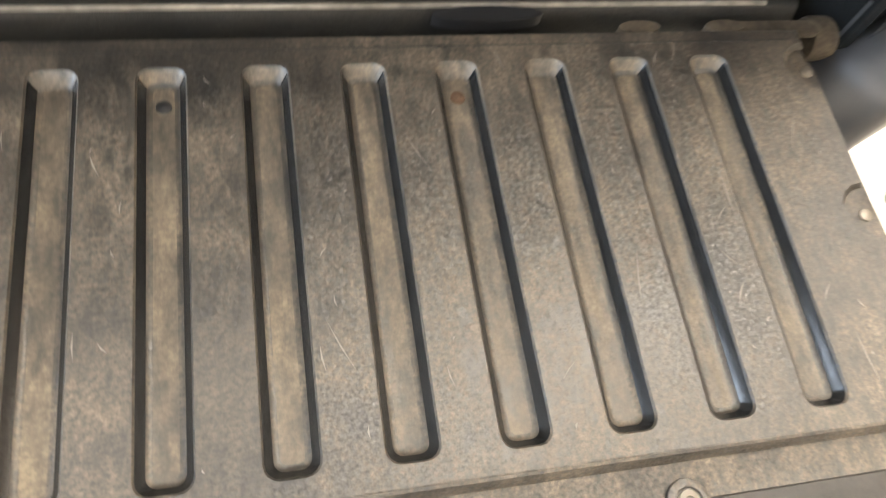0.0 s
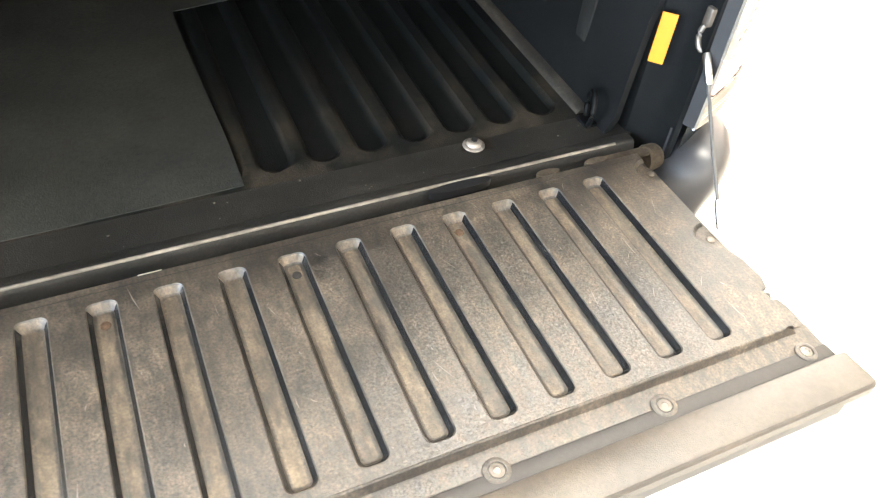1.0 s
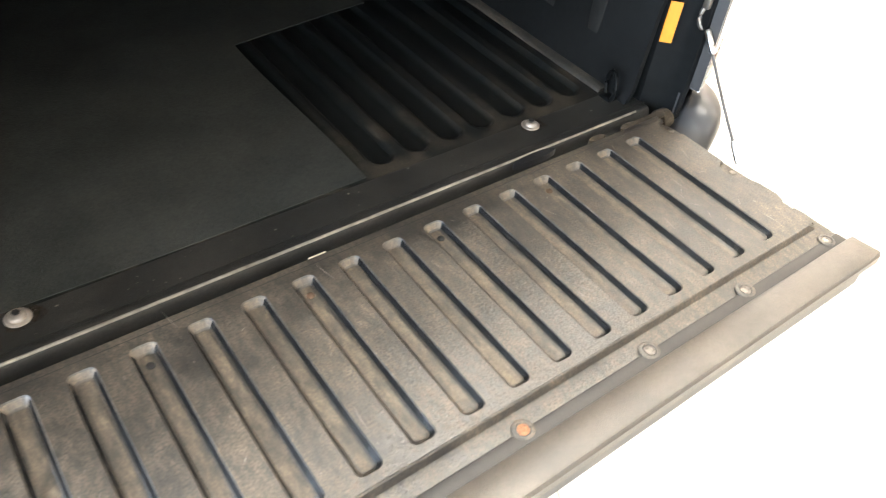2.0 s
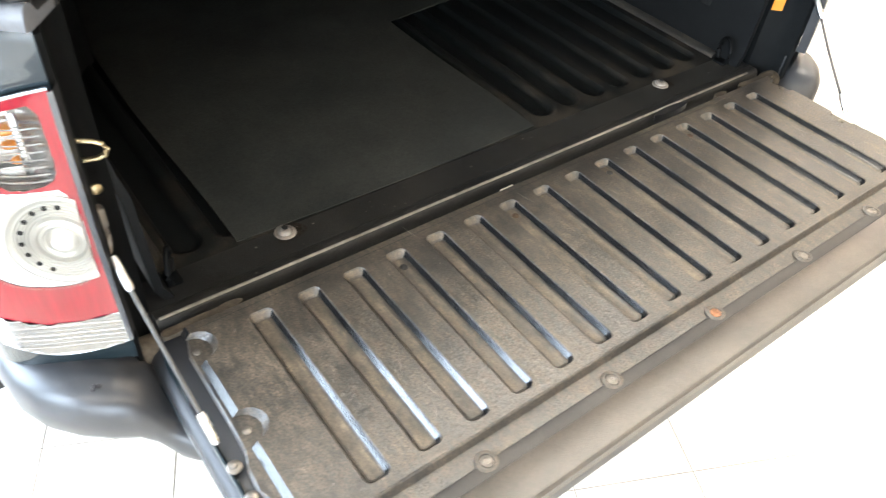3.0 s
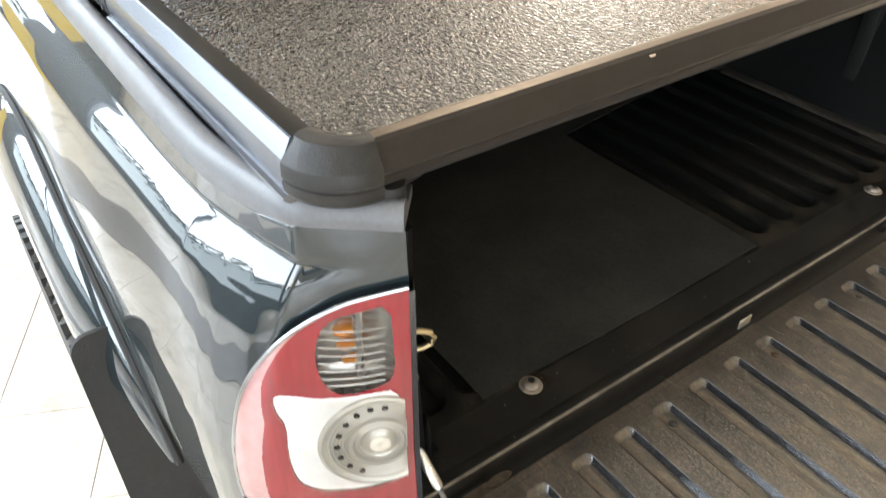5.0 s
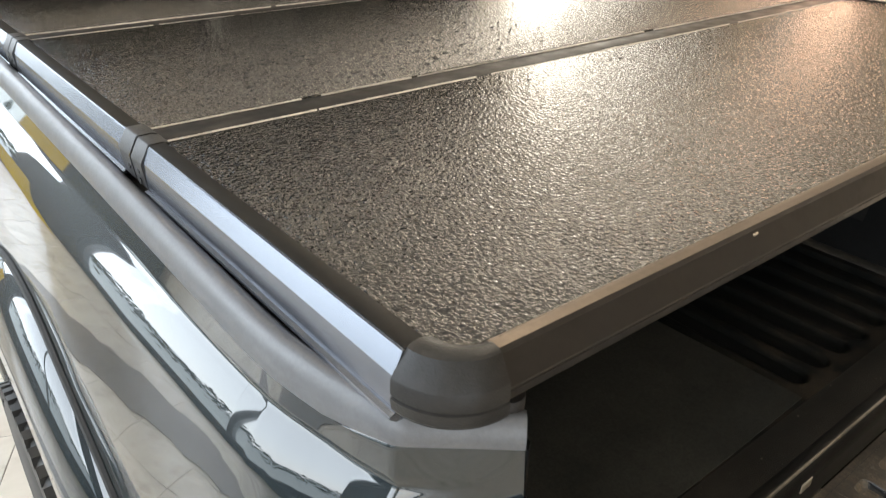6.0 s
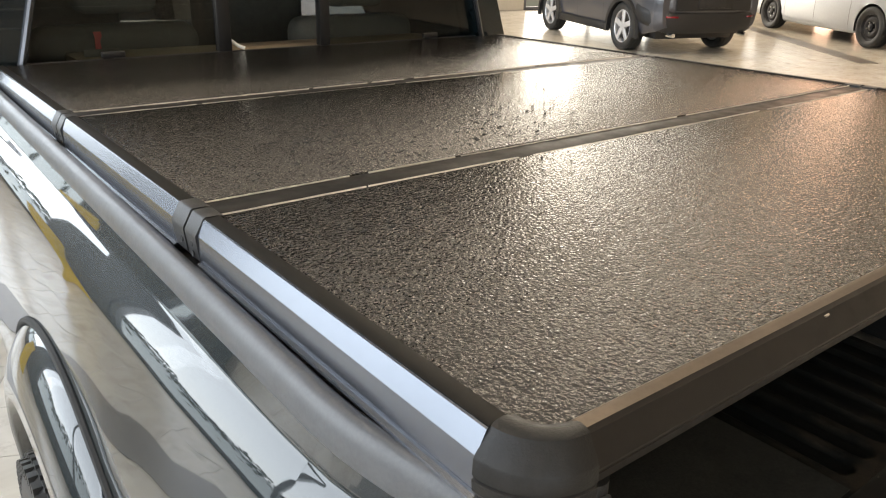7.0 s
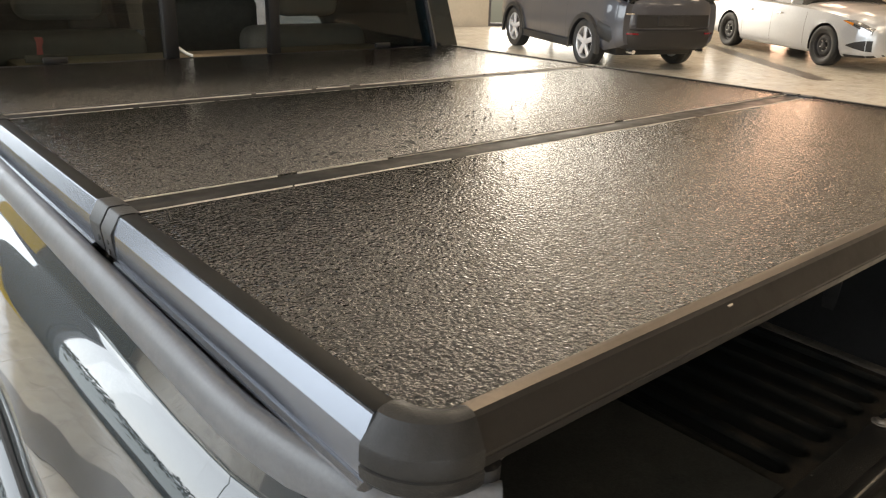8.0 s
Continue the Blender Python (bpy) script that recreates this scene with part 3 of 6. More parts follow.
PITCH, GZ = 0.076, 0.80
GROOVES = [(i - 7.5) * PITCH - 0.003 for i in range(16)]


# outer side of the bed in section: nearly upright, a creased ledge that stands further out over the wheel, then upright again up to the rail
SIDE_Z = np.linspace(0.45, 1.30, 426)
CREASE_Z, LEDGE_Z = 1.168, 1.213
REAR_X = np.interp(SIDE_Z, [0.50, 0.62, 0.75, 0.85, 0.95, 1.02, 1.08, 1.12, 1.16, 1.20, 1.225, 1.245, 1.25],
                   [0.880, 0.892, 0.900, 0.901, 0.897, 0.890, 0.880, 0.873, 0.865, 0.856, 0.847, 0.834, 0.828])
for passes in range(3):
    REAR_X[1:-1] = (REAR_X[:-2] + REAR_X[1:-1] * 2 + REAR_X[2:]) / 4


def side_x(y, z):
    """The bed's side past its rear corner: the low side, the crease, the rounded ledge and the upright strip under the rail."""
    low = lerp([0.10, 0.25, 0.45, 0.65], [0.899, 0.902, 0.909, 0.914], y)
    xc = lerp([0.10, 0.15, 0.25, 0.45, 0.70], [0.866, 0.869, 0.874, 0.882, 0.886], y)
    xu = xc - 0.029
    if z <= CREASE_Z:
        k = lerp([0.50, 0.62, 0.75, 0.85, 0.95, 1.00, 1.05, 1.10, 1.14, 1.162, CREASE_Z], [0.50, 0.82, 0.99, 1.02, 1.0, 0.87, 0.67, 0.42, 0.19, 0.045, 0.0], z)
        return xc + (low - xc) * k
    if z <= LEDGE_Z:
        u = (z - CREASE_Z) / (LEDGE_Z - CREASE_Z)
        return xc + (xu - xc) * u + 0.0028 * 4 * u * (1 - u)
    return lerp([LEDGE_Z, 1.2155, 1.219, 1.244, 1.25], [xu, xu - 0.0035, 0.839 + (xu - 0.839) * 0.55, 0.8375, 0.828], z)


def body_x(y, z):
    """How far the bed's outer side stands from the middle; the ledge runs out at the rear corner."""
    u = min(max((y + 0.010) / 0.035, 0.0), 1.0)
    return side_x(y, z) * u + lerp(SIDE_Z, REAR_X, z) * (1 - u)


ARCH_Y, ARCH_Z, ARCH_R = 0.95, 0.42, 0.43


def low_edge(y):
    d = ARCH_R ** 2 - (y - ARCH_Y) ** 2
    z = 0.72 if y < ARCH_Y else 0.50
    return max(z, ARCH_Z + math.sqrt(d)) if d > 0 else z


# plan of the rear corner, rounded off
PLAN_S = np.linspace(0.0, 0.299, 150)
PLAN_X = np.interp(PLAN_S, [0.0, 0.042, 0.081, 0.113, 0.125, 0.137, 0.149, 0.160, 0.199, 0.230, 0.260, 0.299], [0.738, 0.775, 0.810, 0.8365, 0.8455, 0.853, 0.8595, 0.864, 0.8742, 0.8780, 0.8795, 0.880])
PLAN_Y = np.interp(PLAN_S, [0.0, 0.042, 0.081, 0.113, 0.125, 0.137, 0.149, 0.160, 0.199, 0.230, 0.260, 0.299], [-0.028, -0.008, 0.010, 0.0265, 0.0345, 0.044, 0.054, 0.065, 0.103, 0.134, 0.164, 0.202])
for passes in range(10):
    PLAN_X[1:-1] = (PLAN_X[:-2] + PLAN_X[1:-1] * 2 + PLAN_X[2:]) / 4
    PLAN_Y[1:-1] = (PLAN_Y[:-2] + PLAN_Y[1:-1] * 2 + PLAN_Y[2:]) / 4


# over the lamp the same plan with a crisp corner
EDGE_X = np.interp(PLAN_S, [0.0, 0.042, 0.081, 0.116, 0.122, 0.160, 0.199, 0.230, 0.260, 0.299], [0.738, 0.775, 0.8095, 0.8400, 0.8435, 0.8570, 0.8675, 0.8745, 0.8790, 0.880])
EDGE_Y = np.interp(PLAN_S, [0.0, 0.042, 0.081, 0.116, 0.122, 0.160, 0.199, 0.230, 0.260, 0.299], [-0.028, -0.008, 0.0105, 0.0270, 0.0305, 0.067, 0.105, 0.136, 0.165, 0.202])


def rear_path(s, z):
    """Plan of the rear corner: s metres outwards from the gate's opening; bends round to the side."""
    u = min(max((z - 1.135) / 0.035, 0.0), 1.0)
    x = lerp(PLAN_S, PLAN_X, s) * (1 - u) + lerp(PLAN_S, EDGE_X, s) * u
    y = lerp(PLAN_S, PLAN_Y, s) * (1 - u) + lerp(PLAN_S, EDGE_Y, s) * u
    lean = lerp([0.55, 0.85, 1.0, 1.2, 1.25], [-0.004, -0.008, 0.0, 0.0, 0.004], z)
    side = body_x(y, z) - 0.880
    return x + side * (x - 0.738) / 0.142, y + lean


def side_rows(low):
    """Heights of the rows of a bed side, close together over the ledge."""
    return [1.25 - 0.003 * k for k in range(50)] + [1.10 - (1.10 - low) * k / 24 for k in range(25)]


def bed_side(sign):
    bm = bmesh.new()
    ys = sorted(set([0.20, 0.225, 0.25, 0.275, 0.3, 0.325, 0.35, 0.38, 0.41, 0.44, 0.47] + [ARCH_Y + ARCH_R * math.sin(radians(a)) for a in range(-90, 91, 6)] + [1.42, 1.5, 1.6, 1.75, 1.90]))
    rows = []
    for y in ys:
        zl = low_edge(y)
        zs = side_rows(zl)
        rows.append([(sign * body_x(y, z), y, z) for z in zs])
    skin(bm, rows)
    # rear corner, from the side round to the opening
    rows = []
    for k in range(81):
        s = 0.298 * (1 - k / 80)
        r = []
        for z in side_rows(lerp([0.0, 0.2, 0.298], [0.80, 0.80, 0.72], s)):
            x, y = rear_path(s, z)
            r.append((sign * x, y, z + 0.011 * min(max((0.17 - s) / 0.06, 0), 1) * max(0.0, (z - 1.215) / 0.035)))
        rows.append(r)
    grid = skin(bm, rows)
    # opening for the lamp
    gone = []
    for k in range(80):
        for j in range(74):
            s, z = 0.298 * (1 - (k + 0.5) / 80), grid[k][j].co.z - 0.003
            if 0.85 < z < 1.175 and s < lerp([0.85, 0.90, 0.95, 1.07, 1.13, 1.175], [0.10, 0.140, 0.150, 0.135, 0.112, 0.07], z):
                gone += [f for f in grid[k][j].link_faces if grid[k + 1][j + 1] in f.verts]
    bmesh.ops.delete(bm, geom=list(set(gone)), context="FACES")
    bmesh.ops.remove_doubles(bm, verts=bm.verts, dist=0.0012)
    return part("bed_side", bm, PAINT, truck, "glossy dark teal painted bed side", smooth=50)


for sgn in (-1, 1):
    bed_side(sgn)
    # folded edge of the corner towards the opening, and the jamb behind it
    bm = bmesh.new()
    prof = [(0.730, -0.022), (0.737, -0.0265), (0.741, -0.01), (0.741, 0.06), (0.70, 0.075), (0.695, 0.075), (0.695, 0.045), (0.722, 0.02), (0.7265, 0.0)]
    pts = [(sgn * x, y) for x, y in prof]
    slab(bm, pts, 0.70, 1.250)
    part("bed_jamb", bm, JAMB, truck, "dusty black jamb beside the gate opening")
    # rail cap: a rounded grey moulding along the top of the side and round the corner
    bm = bmesh.new()
    ring = [(0.050, 1.2425), (0.050, 1.258), (0.020, 1.259)] + [(0.0035 - 0.0160 * math.cos(radians(a)), 1.2520 + 0.0265 * math.sin(radians(a))) for a in (160, 140, 120, 105, 90, 75, 60, 45, 30, 16, 4, -8, -18)] + [(0.004, 1.2415)]
    rows = []
    plan = [(0.828, y, 1.0, 0.0) for y in (1.90, 1.4, 1.0, 0.7, 0.45, 0.3, 0.2)]
    for q in (0.25, 0.218, 0.19, 0.166, 0.15, 0.137, 0.12, 0.108, 0.09, 0.078, 0.06, 0.042, 0.02, 0.0):
        xa, ya = rear_path(q + 0.01, 1.25)
        xb, yb = rear_path(max(q - 0.01, 0), 1.25)
        t = Vector((xb - xa, yb - ya)).normalized()
        x, y = rear_path(q, 1.25)
        plan.append((x, y, -t.y, t.x))
    for x, y, nx, ny in plan:
        fat = lerp([0.0, 0.06, 0.20], [0.60, 0.75, 1.0], y)
        lift = lerp([0.03, 0.10], [0.011, 0.0], y)
        rows.append([(sgn * (x - nx * o * (fat if o < 0 else 1)), y - ny * o * (fat if o < 0 else 1), z + lift * min(max((1.272 - z) / 0.028, 0), 1)) for o, z in ring])
    vs = skin(bm, rows, wrap=True)
    bm.faces.new(vs[0])
    bm.faces.new(vs[-1])
    part("rail_cap", bm, TRIM, truck, "rounded grey textured rail cap", smooth=50)
    bm = bmesh.new()
    box(bm, sgn * 0.745 - 0.045, sgn * 0.745 + 0.045, 0.03, 1.80, 1.248, 1.262)
    part("rail_flange", bm, BED, truck, smooth=0)

# bed floor with raised ribs
bm = bmesh.new()
FL = 0.778
VALLEYS = [-0.600 + 0.0745 * k for k in range(17)]
xs = np.linspace(-0.70, 0.70, 281)
ys = [0.100] + [0.112 + 0.004 * k for k in range(20)] + [0.20, 0.26, 0.4, 0.7, 1.1, 1.5, 1.80]
rows = []
for y in ys:
    row = []
    for x in xs:
        d = max(0.028 - math.hypot(x - c, min(0.0, y - 0.152)) for c in VALLEYS)
        u = min(max(d / 0.010, 0.0), 1.0)
        row.append((x, y, FL + 0.010 - 0.010 * u * u * (3 - 2 * u)))
    rows.append(row)
skin(bm, rows)
part("bed_floor", bm, FLOOR_DUST, truck, "ribbed black composite bed floor, dusty at the sill")
bm = bmesh.new()
box(bm, -0.70, 0.70, 0.036, 0.106, FL - 0.01, FL + 0.0095, 0.0)
part("floor_strip", bm, SILL, truck, "dusty flat strip behind the sill", smooth=0)
# sill: rolled edge and the drop below it
bm = bmesh.new()
sweep(bm, [(0.040, 0.7876), (0.0260, 0.7886), (0.0215, 0.7880), (0.0180, 0.7845), (0.0125, 0.770), (0.0115, 0.752), (0.014, 0.740), (0.014, 0.60), (0.045, 0.60), (0.045, 0.784)], -0.695, 0.695, axis="x")
part("bed_sill", bm, SILL, truck, "dusty black rear sill of the bed")
bm = bmesh.new()
sweep(bm, [(0.0232, 0.7893), (0.0220, 0.7894), (0.0205, 0.7886), (0.0196, 0.7874), (0.0194, 0.7864), (0.0215, 0.7880)], -0.69, 0.66, axis="x")
part("sill_edge", bm, SILL_EDGE, truck, "scuffed edge of the sill, its highlight in the colour")

for sgn in (-1, 1):
    # inner bed wall with the wheel housing
    bm = bmesh.new()
    rows = []
    for y in (0.050, 0.25, 0.45, 0.62, 0.66, 0.70, 0.76, 1.30, 1.38, 1.60, 1.80):
        w = 0.0 if y < 0.64 or y > 1.4 else lerp([0.64, 0.74, 1.34, 1.4], [0.0, 0.13, 0.13, 0.0], y)
        rows.append([(sgn * 0.665 - sgn * w * 0.9, y, 0.779), (sgn * 0.680 - sgn * w, y, 0.81), (sgn * 0.690 - sgn * w, y, 0.98), (sgn * 0.700, y, 1.02), (sgn * 0.705, y, 1.05), (sgn * 0.715, y, 1.24)])
    skin(bm, rows)
    thick(bm, 0.012)
    part("bed_wall", bm, BED_WALL, truck, "black composite inner wall of the bed")
    # upright stiffening ribs on the wall
    for y in (0.17, 0.30):
        bm = bmesh.new()
        box(bm, 0.672, 0.70, y, y + 0.035, 0.82, 1.22, 0.004)
        if sgn < 0:
            bmesh.ops.scale(bm, vec=(-1, 1, 1), verts=bm.verts)
        part("wall_rib", bm, BED, truck)
bm = bmesh.new()
box(bm, -0.71, 0.71, 1.80, 1.83, 0.75, 1.245, 0.003)
part("bulkhead", bm, BED_WALL, truck, "black front wall of the bed")

# dusty rounded ridge where the floor meets each wall
RIDGE_DUST = worn_plastic("dusty_bed_ridge", (0.007, 0.0075, 0.0078), (0.085, 0.073, 0.056), 0.10, 0.62, 8.0, 0.5, 0.5)
for sgn in (-1, 1):
    bm = bmesh.new()
    sweep(bm, [(sgn * x, z) for x, z in ((0.638, FL + 0.008), (0.641, FL + 0.013), (0.646, FL + 0.0165), (0.653, FL + 0.0185), (0.660, FL + 0.019), (0.670, FL + 0.019), (0.670, FL + 0.004), (0.638, FL + 0.004))], 0.108, 0.62)
    part("floor_ridge", bm, RIDGE_DUST, truck, "dusty rounded ridge along the bed wall")

# plated bolts in the floor by the sill
for x in (-0.459, 0.441):
    bm = bmesh.new()
    lathe(bm, [(0.0175, 0.0), (0.0175, 0.0015), (0.0160, 0.0026), (0.0120, 0.003), (0.0115, 0.0060), (0.009, 0.0082), (0.005, 0.0088), (0.004, 0.0066), (0.0, 0.0066)], pose(x, 0.089, FL + 0.009), 28)
    b = part("floor_bolt", bm, GALVANISED, truck, "plated dome-head bolt on a washer")
    bm = bmesh.new()
    lathe(bm, [(0.0055, 0.0), (0.0055, 0.0012), (0.0, 0.0014)], pose(x, 0.089, FL + 0.0202), 6)
    part("socket", bm, BLACK, b)
    bm = bmesh.new()
    slab(bm, [(x + 0.006 + (0.026 + 0.004 * math.sin(3 * a + x * 9)) * math.cos(a), 0.086 + (0.022 + 0.004 * math.sin(2 * a + 1)) * math.sin(a)) for a in [k * math.pi / 12 for k in range(24)]], FL + 0.0089, FL + 0.0095)
    part("dust_ring", bm, BOLT_DUST, b, "brown dust caked round the bolt", smooth=0)
# tie-down loops in the corners
for sgn in (-1, 1):
    bm = bmesh.new()
    c = Vector((sgn * 0.645, 0.085, 0.815))
    tube(bm, [c + Vector((0.018 * math.sin(a) * 0.5, 0.020 * math.sin(a), 0.030 * math.cos(a))) for a in [2 * math.pi * k / 18 for k in range(18)]], 0.0045, 8, closed=True)
    box(bm, sgn * 0.645 - 0.012, sgn * 0.645 + 0.012, 0.07, 0.10, FL + 0.006, 0.793, 0.003)
    part("tie_down_loop", bm, JAMB, truck, "black tie-down loop")
    for y, z in ((0.19, 0.93), (0.40, 0.93), (0.62, 0.93)):
        bm = bmesh.new()
        w = 0.0
        lathe(bm, [(0.007, 0), (0.006, 0.003), (0, 0.004)], pose(sgn * (0.684 - w), y, z, 0, -90 * sgn, 0), 14)
        part("wall_screw", bm, DIRTY_STEEL, truck)

# ---------------------------------------------------------------- tailgate, lying open
gate = new("tailgate")
gate.parent = truck
tagged(gate, "open tailgate with a scuffed grooved black plastic liner")


def liner():
    bm = bmesh.new()
    W, yA, yB = 0.668, -0.022, -0.376

    def loop(pts, z):
        vs = [bm.verts.new((x, y, z)) for x, y in pts]
        return vs, [bm.edges.new((vs[i], vs[(i + 1) % len(vs)])) for i in range(len(vs))]
    # outline with scallops for the side screws
    out = [(-W, yB), (W, yB)]
    for yc in (-0.209, -0.062):
        out += [(W, yc - 0.026)] + [(W - 0.026 * math.sin(a), yc - 0.026 * math.cos(a)) for a in [math.pi * k / 8 for k in range(1, 8)]] + [(W, yc + 0.026)]
    out += [(W, yA), (-W, yA)]
    for yc in (-0.062, -0.209):
        out += [(-W, yc + 0.026)] + [(-W + 0.026 * math.sin(a), yc + 0.026 * math.cos(a)) for a in [math.pi * k / 8 for k in range(1, 8)]] + [(-W, yc - 0.026)]
    top, edges = loop(out, GZ)
    alle = list(edges)
    for c in GROOVES:
        specs = ((0.0, GZ), (0.0013, GZ - 0.0018), (0.0064, GZ - 0.0092), (0.0082, GZ - 0.0105), (0.0106, GZ - 0.0110))
        loops = []
        for ins, z in specs:
            e = 0.0006 if ins > 0.003 else 0.0
            pts = rounded(c - 0.0185 + ins, c + 0.0185 - ins, -0.361 + ins, -0.048 - ins - e * 2, max(0.0105 - ins * 0.55, 0.003), 4)
            vs, es = loop(pts, z)
            loops.append(vs)
            if ins == 0.0:
                alle += es
        for a, b in zip(loops, loops[1:]):
            for i in range(len(a)):
                bm.faces.new((a[i], a[(i + 1) % len(a)], b[(i + 1) % len(b)], b[i]))
        bm.faces.new(loops[-1]).material_index = 2
    bm.normal_update()
    # Groove walls take the darker plastic for shade, floors the dusty one.
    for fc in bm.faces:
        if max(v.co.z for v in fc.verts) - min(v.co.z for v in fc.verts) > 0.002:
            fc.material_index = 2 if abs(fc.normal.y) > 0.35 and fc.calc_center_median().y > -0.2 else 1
        elif fc.calc_area() > 0.003:
            fc.material_index = 2
    bmesh.ops.triangle_fill(bm, edges=alle, use_beauty=True, use_dissolve=False)
    # sloping rim down to the flange
    low = [bm.verts.new((v.co.x + (0.0085 if v.co.x > 0 else -0.0085), v.co.y + (0.006 if v.co.y > -0.03 else 0), GZ - 0.010)) for v in top]
    for i in range(len(top)):
        j = (i + 1) % len(top)
        if abs(top[i].co.y - yB) < 1e-6 and abs(top[j].co.y - yB) < 1e-6:
            continue
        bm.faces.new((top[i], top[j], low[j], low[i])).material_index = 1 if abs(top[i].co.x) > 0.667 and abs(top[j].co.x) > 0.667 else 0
    # flange with its stepped outer edge, notch included
    for s in (-1, 1):
        ys = [-0.376, -0.345, -0.330, -0.326, -0.311, -0.307, -0.29, -0.255, -0.235, -0.20, -0.06, -0.030, -0.016]
        xo = [0.694, 0.694, 0.690, 0.674, 0.674, 0.690, 0.696, 0.693, 0.686, 0.684, 0.682, 0.672, 0.655]
        rows = [[(s * 0.630, y, GZ - 0.011) for y in ys], [(s * (x - 0.003), y, GZ - 0.0108) for x, y in zip(xo, ys)], [(s * x, y, GZ - 0.014) for x, y in zip(xo, ys)], [(s * x, y, GZ - 0.022) for x, y in zip(xo, ys)]]
        skin(bm, rows)
    # rounded ridge, trough and cap edge towards the gate's top
    return bm


part("liner", liner(), (LINER, LINER_STEEP, GROOVE_DUST), gate, "black plastic liner with sixteen grooves, scuffed and dusty", smooth=32)
bm = bmesh.new()
prof = [(-0.3745, GZ - 0.0002), (-0.3765, GZ + 0.0004), (-0.3785, GZ - 0.0006), (-0.3830, GZ - 0.0112), (-0.3850, GZ - 0.0124), (-0.4085, GZ - 0.0128)]
rows = [[(x, y, GZ - 0.0126 + (z - GZ + 0.0126) * k) for y, z in prof] for x, k in ((-0.694, 0.0), (-0.672, 0.1), (-0.655, 1), (0, 1), (0.655, 1), (0.672, 0.1), (0.694, 0.0))]
skin(bm, rows)
part("trough", bm, LINER, gate, "scuffed step along the end of the liner", smooth=32)
bm = bmesh.new()
prof = [(-0.4080, GZ - 0.0128), (-0.4092, GZ - 0.0108), (-0.4105, GZ - 0.0104), (-0.4290, GZ - 0.0088), (-0.4300, GZ - 0.0092)]
skin(bm, [[(x, y, z) for y, z in prof] for x in (-0.694, 0, 0.694)])
part("smooth_strip", bm, TROUGH, gate, "smooth black strip beside the gate's cap", smooth=32)
bm = bmesh.new()
prof = [(-0.4285, GZ - 0.0100), (-0.4295, GZ - 0.0060), (-0.4310, GZ - 0.0048), (-0.4770, GZ + 0.0040), (-0.4815, GZ + 0.0032), (-0.4832, GZ + 0.0002), (-0.4820, GZ - 0.0018), (-0.4850, GZ - 0.0040), (-0.4860, GZ - 0.0175), (-0.4815, GZ - 0.0220), (-0.4285, GZ - 0.0220)]
rows = []
for x, k in ((-0.704, 0.5), (-0.700, 0.9), (-0.692, 1), (0, 1), (0.692, 1), (0.700, 0.9), (0.704, 0.5)):
    rows.append([(x, -0.458 + (y + 0.458) * (0.85 + 0.15 * k), GZ - 0.004 + (z - GZ + 0.004) * k) for y, z in prof])
vs = skin(bm, rows, wrap=True)
bm.faces.new(vs[0])
bm.faces.new(vs[-1])
part("gate_cap", bm, CAP, gate, "dusty brown-grey plastic cap along the gate's top edge", smooth=45)
# painted shell under the liner
bm = bmesh.new()
shell = [(-0.014, GZ - 0.020), (-0.455, GZ - 0.0225), (-0.478, GZ - 0.030), (-0.480, GZ - 0.060), (-0.47, GZ - 0.074), (-0.25, GZ - 0.070), (-0.06, GZ - 0.078), (-0.014, GZ - 0.070)]
rows = []
for x, k in ((-0.725, 0.40), (-0.723, 0.56), (-0.718, 0.78), (-0.712, 0.88), (-0.704, 1), (0.680, 1), (0.686, 0.88), (0.690, 0.78), (0.693, 0.56), (0.694, 0.40)):
    rows.append([(x, -0.24 + (y + 0.24) * (0.94 + 0.06 * k), GZ - 0.050 + (z - GZ + 0.050) * k) for y, z in shell])
vs = skin(bm, rows, wrap=True)
bm.faces.new(vs[0])
bm.faces.new(vs[-1])
part("gate_shell", bm, BLACK, gate, "black painted gate shell", smooth=45)
for x, z in ((-0.7235, GZ - 0.048), (-0.7095, GZ - 0.021)):
    part("gate_lip", tube(bmesh.new(), [(x + 0.004, -0.03, z), (x, -0.06, z), (x, -0.43, z), (x + 0.006, -0.462, z)], 0.0032, 8), PAINT, gate, "rolled painted edge of the gate")
# screws: trough, end and groove screws


def screw(x, y, z, r=0.0085, label="", mat=None, washer=True):
    bm = bmesh.new()
    if washer:
        lathe(bm, [(r * 1.9, 0.0), (r * 1.85, 0.0015), (r * 1.45, 0.0030), (r * 1.2, 0.0028), (r * 1.1, 0.0012)], pose(x, y, z), 24)
    ob = part("screw_seat" if washer else "screw", bm if washer else lathe(bm, [(r, 0), (r * 0.92, 0.0012), (r * 0.4, 0.0022), (0, 0.0023)], pose(x, y, z), 18), LINER if washer else (mat or BLACK), gate, label)
    if washer:
        b2 = bmesh.new()
        lathe(b2, [(r, 0.0), (r * 0.95, 0.0016), (r * 0.5, 0.0027), (r * 0.42, 0.0016), (0, 0.0014)], pose(x, y, z + 0.0006), 18)
        part("screw_head", b2, mat or DIRTY_STEEL, ob)
    return ob


OLD_RUST = material("dark_rusty_steel", (0.075, 0.045, 0.028), rough=0.75, metal=0.3, var=0.3, grain=0.3, scale=300)
RUST = material("rusty_steel", (0.26, 0.12, 0.06), rough=0.7, metal=0.4, var=0.3, grain=0.3, scale=300)
for x in (-0.451, -0.229, -0.004, 0.228, 0.445):
    screw(x, -0.4095, GZ - 0.0112, mat=RUST if x == -0.004 else None)
for x in (-0.664, 0.661):
    screw(x, -0.4115, GZ - 0.0104, r=0.0075)
